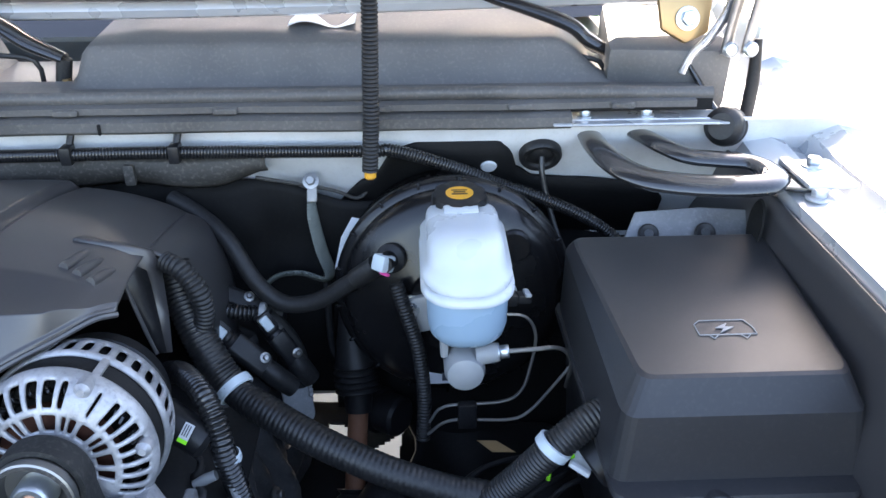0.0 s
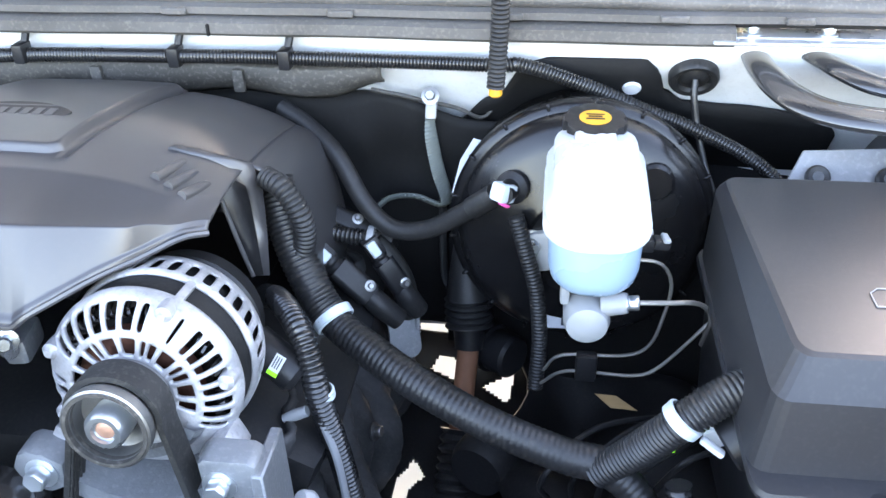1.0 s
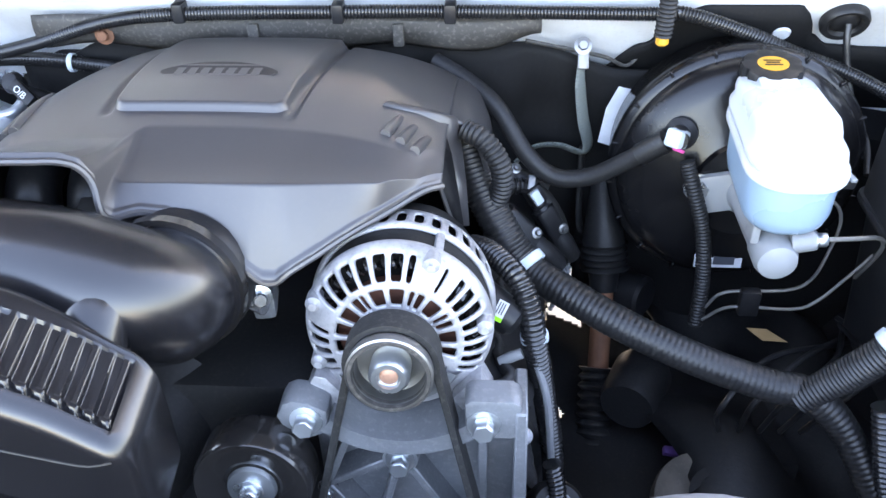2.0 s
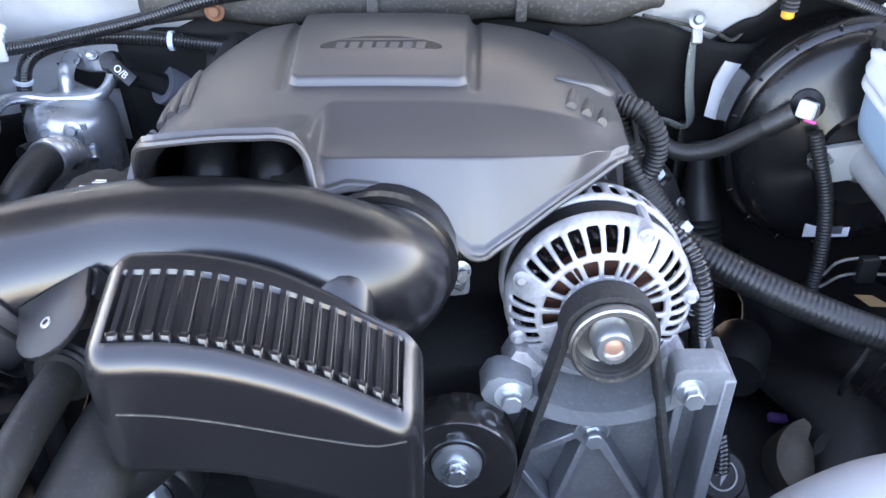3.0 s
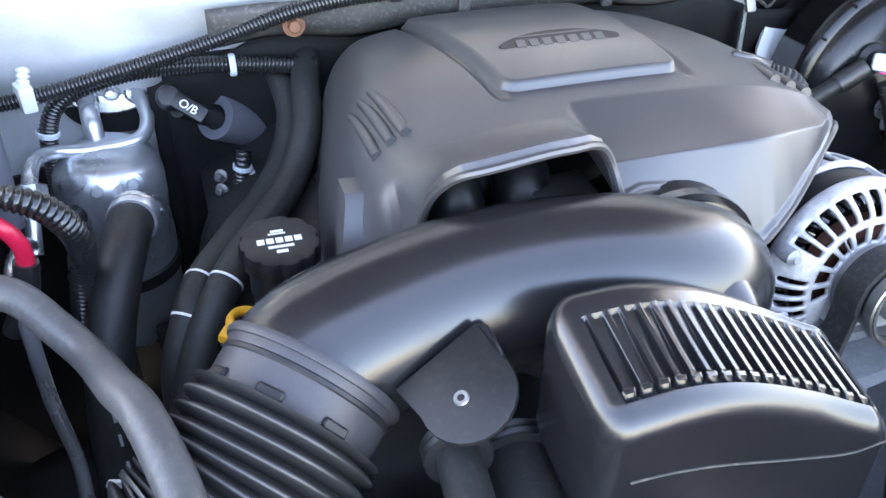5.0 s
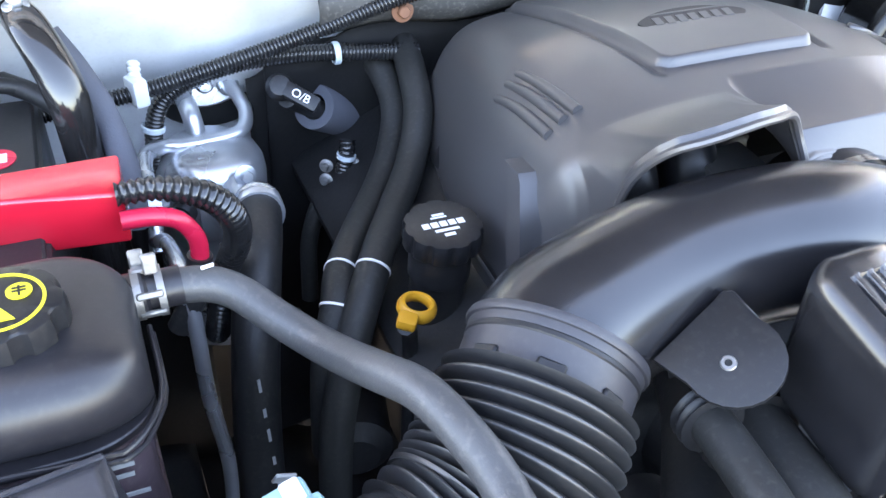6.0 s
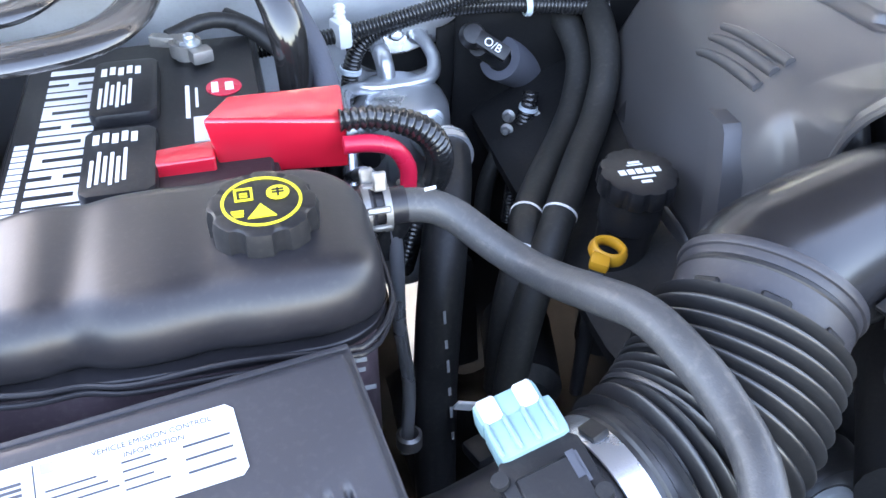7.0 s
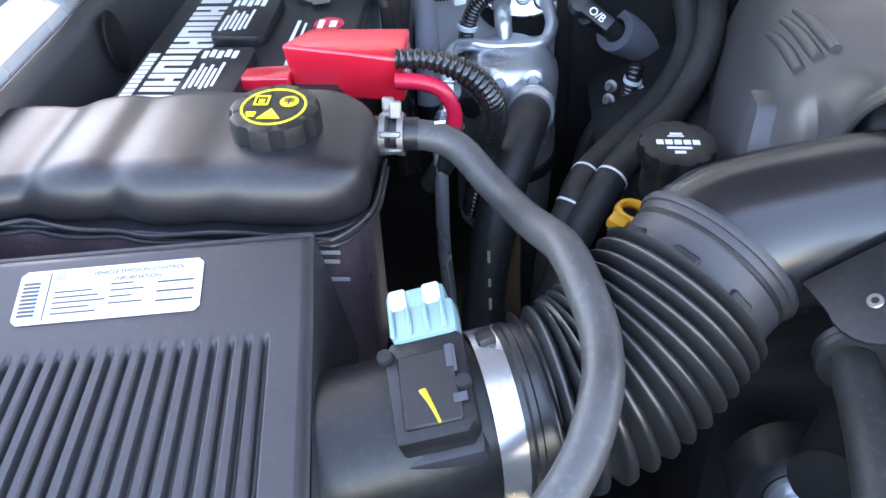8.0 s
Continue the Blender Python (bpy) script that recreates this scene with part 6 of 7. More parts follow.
def flank_place(u, v):
    """The rough cast side of the engine, bulging at the exhaust ports."""
    y = 0.62 + 0.36 * u
    z = 1.0 - 0.34 * v
    x = 0.235 + 0.045 * smooth(v, 0.1, 0.5) + 0.016 * math.sin(u * 19) * math.sin(v * 6 + 1) + 0.008 * math.sin(u * 43 + v * 17)
    return Vector((x - 0.05 * smooth(v, 0.6, 1.0), y, z))


p = part("cast_flank", sheet(50, 40, flank_place), SOOT, eng, "dusty grey cast engine side")
thicken(p, 0.006, offset=1.0)
for k in range(3):
    part("port_bolt", hexbolt((0.282, 0.68 + 0.09 * k, 0.875), (1, -0.2, 0.3), 0.006, 0.007), STEEL, eng)
part("heat_shield", prism(rounded(0.034, 0.06, 0.012), 0.003, along((0.298, 0.872, 0.925), (0.3, -0.8, 0.4)), 0.001, 1), CAST, eng, "pale pressed heat shield")

# round coil cap with a moulded emblem beside the alternator bracket
cc = thing("coil_cap", (0.292, 0.585, 0.88), "black round coil cap with a moulded emblem", "coil cap")
mcc2 = along((0.292, 0.585, 0.89), (0.1, -0.62, 0.78))
part("cap", lathe([(0.024, -0.05), (0.024, -0.004), (0.021, 0.0), (0, 0.0)], mcc2, 36), PLASTIC, cc)
part("emblem_ring", lathe([(0.0125, 0.0), (0.0125, 0.0012), (0.014, 0.0012), (0.014, 0.0)], mcc2, 36, close=True), GREYPL, cc)
part("emblem_bolt", prism([(0.004, 0.009), (-0.006, 0.0), (-0.001, 0.0), (-0.004, -0.009), (0.006, 0.001), (0.001, 0.001)], 0.001, mcc2), GREYPL, cc)
part("flange", rbox((0.052, 0.03, 0.008), mcc2 @ Matrix.Translation((0, -0.014, -0.012)), 0.004), PLASTIC, cc)
part("lead", tube([(0.285, 0.6, 0.93), (0.29, 0.595, 0.91), (0.292, 0.59, 0.89)], 0.0075, 10, 0.006, ribs=(0.0045, 0.0014)), LOOM, cc)

# steering shaft with boot
ss = thing("steering_shaft", (0.37, 0.85, 0.85), "rusty steering shaft with black rubber boot", "steering shaft")
part("boot", tube([(0.356, 0.985, 1.0), (0.357, 0.972, 0.975), (0.358, 0.96, 0.945), (0.36, 0.95, 0.915)], [0.012, 0.016, 0.021, 0.026], 22, 0.005), RUBBER, ss)
part("ribbed_cuff", tube([(0.36, 0.951, 0.917), (0.361, 0.945, 0.9), (0.362, 0.939, 0.885)], 0.0265, 22, 0.003, ribs=(0.008, 0.004)), RUBBER, ss)
part("collar", tube([(0.362, 0.94, 0.887), (0.362, 0.928, 0.862)], [0.019, 0.016], 20, 0.006), PLASTIC, ss)
part("shaft", tube([(0.362, 0.93, 0.866), (0.36, 0.905, 0.835), (0.357, 0.87, 0.79)], 0.0125, 16, 0.02), RUST, ss, "rusty steel shaft")
part("lower_boot", tube([(0.357, 0.87, 0.79), (0.352, 0.81, 0.72), (0.347, 0.75, 0.645), (0.343, 0.7, 0.58)], 0.02, 18, 0.006, ribs=(0.011, 0.005)), RUBBER, ss)
part("drum", lathe([(0, 0.03), (0.022, 0.03), (0.026, 0.026), (0.026, 0.0), (0.03, -0.002), (0.03, -0.02), (0, -0.02)], along((0.392, 0.955, 0.842), (0.75, -0.6, 0.1)), 28), PLASTIC, ss, "black pump drum beside the shaft")
lone("column_bracket", tube([(0.329, 0.98, 1.03), (0.329, 0.976, 0.99), (0.33, 0.972, 0.94), (0.335, 0.97, 0.92), (0.345, 0.972, 0.915), (0.351, 0.976, 0.93), (0.351, 0.985, 0.98)], 0.005, 12, 0.006, squash=0.6), RUBBER, "black pressed bracket beside the steering shaft", "bracket")

# dark inner panels low in the bay
ip = thing("inner_shield", (0.5, 0.85, 0.75), "black dusty splash shields and an added dark sheet low in the bay", "splash shield")
p = part("driver_shield", sheet(24, 16, lambda u, v: Vector((0.415 + 0.02 * math.sin(v * 11) * (1 - u) + 0.345 * u, 0.64 + 0.42 * v, 0.8 + 0.05 * math.sin(u * 9) * math.sin(v * 7) - 0.06 * u))), DARK, ip)
thicken(p, 0.004)
p = part("front_shield", sheet(24, 16, lambda u, v: Vector((-0.72 + 0.95 * u, 0.2 + 0.42 * v, 0.6 + 0.02 * math.sin(u * 20) * math.sin(v * 7)))), DARK, ip)
thicken(p, 0.004)
for x0, x1 in ((-0.76, -0.425), (-0.385, -0.18)):
    p = part("passenger_shield", sheet(20, 14, lambda u, v, x0=x0, x1=x1: Vector((x0 + (x1 - x0) * u, 0.6 + 0.38 * v, 0.66 + 0.03 * math.sin(u * 9) * math.sin(v * 7)))), DARK, ip)
    thicken(p, 0.004)
# added dark sheet between engine and frame; its gaps let the pale ground show
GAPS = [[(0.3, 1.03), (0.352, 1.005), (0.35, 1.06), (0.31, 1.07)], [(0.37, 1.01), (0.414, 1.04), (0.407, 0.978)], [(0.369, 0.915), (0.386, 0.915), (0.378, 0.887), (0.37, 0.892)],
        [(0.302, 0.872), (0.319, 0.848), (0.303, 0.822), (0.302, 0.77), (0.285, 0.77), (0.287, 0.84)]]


def in_gap(x, y):
    for poly in GAPS:
        odd = False
        for (ax, ay), (bx, by) in zip(poly, poly[1:] + poly[:1]):
            if (ay > y) != (by > y) and x < ax + (bx - ax) * (y - ay) / (by - ay):
                odd = not odd
        if odd:
            return True
    return False


# stands for dim clutter that isn't modelled, its darkness put into the colour
fill_sheet = sheet(90, 130, lambda u, v: Vector((0.22 + 0.24 * u, 0.5 + 0.62 * v, 0.74 + 0.004 * math.sin(u * 9 + v * 14))))
bmesh.ops.delete(fill_sheet, geom=[f for f in fill_sheet.faces if in_gap(*f.calc_center_median().xy)], context="FACES")
p = part("dark_fill_sheet", fill_sheet, DARK, ip)
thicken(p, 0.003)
# lower clutter on the driver side
low_t = thing("brake_module", (0.5, 0.72, 0.75), "black brake module and pipes low in the bay", "brake module")
part("block", rbox((0.11, 0.1, 0.08), pose(0.5, 0.78, 0.74, 0, 0, 10), 0.008), DARK, low_t)
part("motor", lathe([(0, 0), (0.03, 0), (0.034, 0.008), (0.034, 0.06), (0.03, 0.07), (0, 0.07)], along((0.41, 0.86, 0.8), (-0.4, -0.9, 0)), 28), DARK, low_t)
for k in range(5):
    part("pipe", tube([(0.46 + 0.02 * k, 0.72, 0.85), (0.45 + 0.03 * k, 0.7, 0.9 + 0.008 * k), (0.5 + 0.03 * k, 0.74, 0.93), (0.6, 0.8 + 0.01 * k, 0.9)], 0.003, 8, 0.01), DARK if k % 2 else PLASTIC, low_t)
part("dusty_drum", lathe([(0, 0.03), (0.034, 0.03), (0.045, 0.024), (0.047, 0.0), (0.047, -0.04), (0, -0.04)], along((0.448, 0.7, 0.765), (-0.1, -0.5, 0.85)), 36), MUD, low_t, "dust-brown pump drum")
part("drum_hub", lathe([(0.01, 0.03), (0.024, 0.032), (0.027, 0.038), (0.018, 0.042), (0.012, 0.036), (0, 0.034)], along((0.462, 0.698, 0.77), (-0.1, -0.5, 0.85)), 28), DARK, low_t)
part("violet_plug", rbox((0.022, 0.01, 0.009), pose(0.435, 0.773, 0.756, 20, 10, 0), 0.002), PURPLE, low_t, "violet connector")
part("white_plug", rbox((0.02, 0.014, 0.014), pose(0.59, 0.69, 0.98, 20, 40, 0), 0.002), NYLON, low_t, "white connector with lime lead")
part("lime_lead", tube([(0.58, 0.69, 0.985), (0.56, 0.685, 0.98), (0.555, 0.68, 0.965)], 0.002, 6, 0.006), LIME, low_t)
part("taped_lead", tube([(0.575, 0.625, 0.965), (0.59, 0.6, 0.92), (0.605, 0.58, 0.88)], [0.006, 0.008, 0.006], 10, 0.006), BLUETAPE, low_t, "pale taped lead")
part("down_loom", tube([(0.55, 0.62, 0.99), (0.56, 0.6, 0.93), (0.575, 0.585, 0.87), (0.58, 0.57, 0.75)], 0.0095, 12, 0.008, ribs=(0.005, 0.0018)), LOOM, low_t)
part("sensor_loom", tube([(0.415, 0.84, 1.09), (0.425, 0.83, 1.06), (0.437, 0.82, 1.02), (0.442, 0.81, 0.97), (0.44, 0.8, 0.92)], 0.0075, 12, 0.006, ribs=(0.0036, 0.0008)), RUBBER, low_t)
part("dry_leaf", prism([(0, 0), (0.02, 0.008), (0.045, 0.004), (0.02, -0.006)], 0.0008, along((0.5, 0.82, 0.9), (0.1, -0.5, 0.8), (0.3, 0.6, 0.4))), LEAF, low_t, "dry brown leaf")
rail = thing("frame_rail", (0.5, 0.4, 0.5), "dark steel frame rails and inner liners", "frame rail", kind="structure")
for s in (-1, 1):
    part("rail", rbox((0.1, 2.2, 0.14), Matrix.Translation((0.04 + s * 0.42, 0.6, 0.5)), 0.01), DARK, rail)
    part("liner", sheet(20, 10, lambda u, v, s=s: Vector((0.04 + s * (0.74 - 0.26 * v), -0.3 + 1.4 * u, 0.95 - 0.4 * v - 0.04 * math.sin(u * 3.1)))), DARK, rail)
part("cross_member", rbox((0.9, 0.16, 0.1), Matrix.Translation((0.04, 0.5, 0.48)), 0.01), DARK, rail)
part("radiator_shroud", rbox((1.1, 0.02, 0.4), pose(0.0, 0.18, 0.75, 0, 0, 0), 0.008), DARK, rail)
lone("lower_radiator_hose", tube([(0.3, 0.5, 0.87), (0.305, 0.485, 0.93), (0.32, 0.472, 0.975), (0.352, 0.465, 1.006), (0.4, 0.46, 1.014), (0.47, 0.44, 1.0), (0.56, 0.38, 0.93)], 0.034, 28, 0.01), PALEHOSE, "thick grey rubber radiator hose", "hose")


# ---- passenger side: coolant tank ----
tank = thing("coolant_tank", (-0.58, 0.61, 1.0), "glossy black lobed coolant tank over a smoky lower half", "coolant tank")


def tank_section(x, z0, z1, flat=False):
    """Section across the tank at x, a rounded block from z0 to z1."""
    right = -0.447 - x
    left = x + 0.82
    e = max(0.0, min(1.0, min(right, left) / 0.04))
    rnd = 1 - math.sqrt(max(0.0, 1 - (1 - e) ** 2))
    groove = 0.0 if flat else 0.006 * (math.exp(-((x + 0.655) / 0.012) ** 2) + math.exp(-((x + 0.598) / 0.013) ** 2) + 0.6 * math.exp(-((x + 0.535) / 0.016) ** 2))
    y0 = 0.552 + 0.03 * rnd + groove + 0.006 * smooth(-x, 0.56, 0.66)
    y1 = 0.668 - 0.03 * rnd
    top = z1 - (0.0 if flat else 0.02 * rnd + groove * 0.6)
    h = top - z0
    r = min(0.03 if not flat else 0.012, h / 2 - 0.001)
    return [Vector((x, (y0 + y1) / 2 + a, (top + z0) / 2 + b)) for a, b in rounded(y1 - y0, h, r, 7, 4)]


def tank_top(x):
    return 1.186 - 0.003 * smooth(-x, 0.52, 0.6) - 0.012 * smooth(-x, 0.6, 0.68) - 0.01 * smooth(-x, 0.68, 0.76)


xs = [-0.8195 + 0.372 * i / 140 for i in range(141)]
part("upper_shell", loft([tank_section(x, 1.139, tank_top(x)) for x in xs]), TANK, tank, sharp=60)
part("lower_shell", loft([[Vector((-0.63 + (p.x + 0.63) * 0.968, p.y * 0.985 + 0.6102 * 0.015, p.z)) for p in tank_section(x, 0.985, 1.142, True)] for x in xs]), LOWER, tank, sharp=60)
part("flange", loft([tank_section(x, 1.1385, 1.1438, True) for x in xs]), TANK, tank, sharp=60)
# wavy seam flange
for dz, out in ((1.1455, 0.0022), (1.14, 0.0032)):
    seam = []
    for k in range(120):
        t = k / 119
        x = -0.8 + 0.335 * t
        y = 0.5505 - out + 0.006 * smooth(-x, 0.56, 0.66) + 0.004 * (math.exp(-((x + 0.655) / 0.014) ** 2) + math.exp(-((x + 0.598) / 0.014) ** 2))
        seam.append((x, y, dz + 0.0022 * math.sin((x + 0.8) * 52) * (1 if dz > 1.142 else 0.2)))
    seam += [(-0.456, 0.556 - out, dz), (-0.4475, 0.568, dz), (-0.4455 + out, 0.585, dz), (-0.4455 + out, 0.63, dz)]
    part("seam", tube(seam, 0.0015, 8, 0.006), TANK, tank)
part("outlet_nub", lathe([(0.012, -0.01), (0.012, 0.004), (0.0135, 0.006), (0.0135, 0.01), (0.011, 0.012), (0.011, 0.03), (0, 0.03)], along((-0.452, 0.646, 1.156), (1, 0, 0)), 20), TANK, tank)
part("foot_screw", hexbolt((-0.69, 0.552, 1.1), (0, -0.8, 0.6), 0.0055, 0.005), STEEL, tank)
mcc = along((-0.503, 0.604, 1.179), (0, -0.05, 1), (0, 1, 0))
part("filler_neck", lathe([(0.036, -0.008), (0.0325, 0.002), (0.029, 0.0035), (0.027, 0.002)], mcc, 36), TANK, tank)
ccap = part("pressure_cap", knurled(0.0278, 0.022, 8, 0.0031, mcc @ Matrix.Rotation(radians(14), 4, "Z"), 112, -0.0008), PLASTIC, tank, "black scalloped pressure cap with yellow print")
mcp = mcc @ Matrix.Translation((0, 0, 0.0216)) @ Matrix.Diagonal((0.94, 0.94, 1, 1))
part("ring_print", lathe([(0.0196, 0.0), (0.0196, 0.0006), (0.0212, 0.0006), (0.0212, 0.0)], mcp, 56, close=True), INK, ccap)
mcp = mcp @ Matrix.Diagonal((0.82, 0.82, 1, 1))
part("warning_triangle", prism([(-0.009, -0.017), (0.009, -0.017), (0.0, -0.003)], 0.0006, mcp @ Matrix.Translation((-0.001, 0, 0))), INK, ccap)
part("hot_symbol", lathe([(0, 0.0006), (0.0075, 0.0006), (0.0075, 0)], mcp @ Matrix.Translation((0.011, 0.007, 0)), 24), INK, ccap)
bars([(-0.004, -0.001, 0.008, 0.0015), (-0.004, 0.002, 0.008, 0.0015), (-0.0007, -0.0045, 0.0014, 0.009)], mcp @ Matrix.Translation((0.011, 0.007, 0.0005)), PLASTIC, ccap, h=0.0004)
bk = bmesh.new()
for x, y, w, d in ((-0.017, 0.002, 0.012, 0.0016), (-0.017, 0.014, 0.012, 0.0016), (-0.017, 0.002, 0.0016, 0.0136), (-0.0066, 0.002, 0.0016, 0.0136), (-0.0135, 0.006, 0.005, 0.0012), (-0.0135, 0.009, 0.005, 0.0012)):
    prism([(x, y), (x + w, y), (x + w, y + d), (x, y + d)], 0.0006, mcp, bm=bk)
part("manual_symbol", bk, INK, ccap)
bars([(-0.02, -0.009, 0.008, 0.0013), (-0.0195, -0.0115, 0.0075, 0.0013), (-0.0185, -0.014, 0.006, 0.0013)], mcp, INK, ccap, h=0.0006)

bars([(-0.034 + 0.004 * (k % 2), -0.007 * k, 0.026 - 0.005 * (k % 3), 0.0028) for k in range(4)], along((-0.455, 0.5535, 1.128), (0, -1, 0), (0, 0, 1)), GREYPL, tank, "moulded_print")

# hose from the tank with its spring clamp
ch = thing("coolant_hose", (-0.35, 0.55, 1.12), "bent grey rubber coolant hose with a spring clamp", "hose")
part("pipe", tube([(-0.446, 0.646, 1.156), (-0.415, 0.645, 1.155), (-0.396, 0.64, 1.149), (-0.378, 0.62, 1.14), (-0.362, 0.597, 1.136), (-0.352, 0.57, 1.144), (-0.344, 0.543, 1.156), (-0.333, 0.515, 1.165), (-0.324, 0.485, 1.163),
                    (-0.318, 0.458, 1.156), (-0.32, 0.425, 1.15), (-0.335, 0.39, 1.133), (-0.37, 0.36, 1.1)], 0.0102, 20, 0.005), HOSE, ch, sharp=70)
mcl = along((-0.4395, 0.646, 1.1555), (1, 0, 0))
for h in (-0.006, 0.006):
    part("spring_wire", lathe([(0.0125, h - 0.002), (0.0142, h - 0.002), (0.0142, h + 0.002), (0.0125, h + 0.002)], mcl, 28, close=True), LEAD, ch)
for a in (60, 80, 150, -20, -90, 200):
    part("clamp_bridge", rbox((0.003, 0.004, 0.014), mcl @ Matrix.Rotation(radians(a), 4, "Z") @ Matrix.Translation((0.0137, 0, 0)), 0.0008, 1), LEAD, ch)
for s in (-1, 1):
    part("clamp_ear", rbox((0.012, 0.003, 0.008), mcl @ Matrix.Rotation(radians(75), 4, "Z") @ Matrix.Translation((0.018, s * 0.005, s * 0.003)), 0.001, 1), LEAD, ch)
part("white_dash", prism([(0, 0), (0.007, 0.001), (0.007, 0.003), (0, 0.002)], 0.0008, along((-0.411, 0.642, 1.1655), (0, -0.3, 1), (0, 1, 0))), WHITE, ch)

# ---- air box ----
box = thing("air_filter_box", (-0.57, 0.43, 1.0), "charcoal plastic air filter box with ribbed lid and label", "air filter box")
BOXM = pose(-0.498, 0.515, 1.1555, 13, -1, 8)


def lid_place(u, v):
    # u across from the far side, v from the rear edge forwards; ribs start half way
    x = -0.24 + 0.268 * u
    y = 0.018 - 0.248 * v
    e = min(u * 0.268, (1 - u) * 0.268, v * 0.248)
    z = -0.006 * (1 - smooth(e, 0, 0.006))
    if y < -0.05:
        # the ribs run slightly aslant
        ph = (x + 0.3) / 0.0087
        wv = abs((ph % 1.0) - 0.5) * 2
        if x < 0.0095:
            z -= 0.0046 * smooth(wv, 0.48, 0.86) * smooth(-0.05 - y, 0.0, 0.004)
        x += 0.17 * (y + 0.05) * smooth(0.022 - x, -0.03, 0.14)
    return BOXM @ Vector((x, y, z))


lid = part("lid", sheet(420, 90, lid_place), BOXLID, box, sharp=60)
part("rear_wall", prism([(-0.24, 0), (0.028, 0), (0.028, -0.12), (-0.24, -0.12)], 0.004, BOXM @ along((0, 0.018, -0.006), (0, 1, 0), (0, 0, 1)) @ Matrix.Diagonal((-1, 1, 1, 1)), 0.001, 1), BOXLID, box)
part("side_wall", sheet(20, 10, lambda u, v: BOXM @ Vector((0.028 + 0.012 * v, 0.018 - 0.248 * u, -0.006 - 0.12 * v))), BOXLID, box)
part("edge_seam", tube([BOXM @ Vector((0.026, 0.018, -0.05)), BOXM @ Vector((0.028, -0.1, -0.05)), BOXM @ Vector((0.028, -0.22, -0.05))], 0.003, 8, 0.02), BOXLID, box)
part("body", rbox((0.25, 0.24, 0.14), BOXM @ Matrix.Translation((-0.11, -0.108, -0.09)), 0.008), PLASTIC, box)
lb = part("label", prism([(-0.127, -0.031), (-0.034, -0.031), (-0.031, -0.028), (-0.031, 0.001), (-0.034, 0.004), (-0.127, 0.004), (-0.13, 0.001), (-0.13, -0.028)], 0.0006, BOXM @ Matrix.Translation((0, 0, 0.0004))), PAPER, box, "white printed emissions label")
ML = BOXM @ Matrix.Translation((0, 0, 0.0011))
lettering("VEHICLE EMISSION CONTROL", 0.0037, ML @ Matrix.Translation((-0.066, -0.002, 0)), GREYINK, lb, 0.0001, align="CENTER")
lettering("INFORMATION", 0.0037, ML @ Matrix.Translation((-0.066, -0.0068, 0)), GREYINK, lb, 0.0001, align="CENTER")
rows = [(-0.114, -0.029, 0.0006, 0.031)]
for k in range(5):
    rows.append((-0.11, -0.012 - 0.0035 * k, 0.02 + 0.004 * (k % 3), 0.0009))
for k in range(4):
    rows.append((-0.08, -0.0095 - 0.0042 * k, 0.012 + 0.006 * (k % 2), 0.0009))
for k in range(3):
    rows.append((-0.055, -0.011 - 0.0062 * k, 0.02, 0.0011))
for k in range(9):
    rows.append((-0.1275, -0.026 + 0.0026 * k, 0.009, 0.0014))
bars(rows, ML, GREYINK, lb, h=0.0002)
bars([(-0.111, -0.0035, 0.005, 0.005)], ML, GREYPL, lb, "maker_mark", 0.0002)

# ---- battery with terminals ----
bat = thing("car_battery", (-0.58, 0.8, 0.95), "black car battery with white printed top", "battery")
part("case", rbox((0.178, 0.262, 0.19), Matrix.Translation((-0.576, 0.807, 1.047)), 0.006), PLASTIC, bat)
part("top_step", rbox((0.17, 0.254, 0.006), Matrix.Translation((-0.576, 0.807, 1.1425)), 0.002, 1), PLASTIC, bat)
for y0, y1 in ((0.8, 0.888), (0.7, 0.782)):
    v = part("vent_cap", prism([(-0.604, y0), (-0.568, y0), (-0.563, y0 + 0.006), (-0.563, y1 - 0.006), (-0.568, y1), (-0.604, y1), (-0.609, y1 - 0.006), (-0.609, y0 + 0.006)], 0.012, Matrix.Translation((0, 0, 1.143)), 0.003, 2), PLASTIC, bat)
    mv = Matrix.Translation((-0.603, y0 + 0.01, 1.1552))
    bars([(0.004 * k, 0.002 * (k % 3), 0.0022, 0.03 + 0.008 * (k % 2)) for k in range(6)] + [(0.006 * k, 0.05 + 0.002 * (k % 2), 0.004, 0.012) for k in range(5)], mv, WHITE, v)
# large white brand blocks down the top, then a smaller row
mt2 = Matrix.Translation((0, 0, 1.1456))
big, small = [], []
for k in range(10):
    y = 0.907 - 0.0217 * (k + 1)
    wv = 0.012 if k in (0,) else 0.0185
    if k:
        big += [(-0.643, y, 0.036, 0.0065), (-0.643, y + wv - 0.0065, 0.036, 0.0065), (-0.643 + 0.0145 * (k % 3), y + 0.0066, 0.0065, wv - 0.0132)]
    else:
        big += [(-0.643, y + 0.005, 0.036, 0.0075)]
for k in range(14):
    y = 0.79 - 0.0075 * (k + 1)
    small.append((-0.656, y, 0.009, 0.0055))
bars(big, mt2, WHITE, bat, "large_print", 0.0004)
bars(small, mt2, WHITE, bat, "small_print", 0.0004)
part("round_sticker", lathe([(0, 0.0006), (0.013, 0.0006), (0.013, 0)], Matrix.Translation((-0.517, 0.842, 1.1456)) @ Matrix.Diagonal((1, 1.1, 1, 1)), 28), REDWIRE, bat, "round red sticker")
bars([(-0.009, -0.008, 0.005, 0.016), (0.001, -0.006, 0.006, 0.012)], Matrix.Translation((-0.517, 0.842, 1.1462)), WHITE, bat)
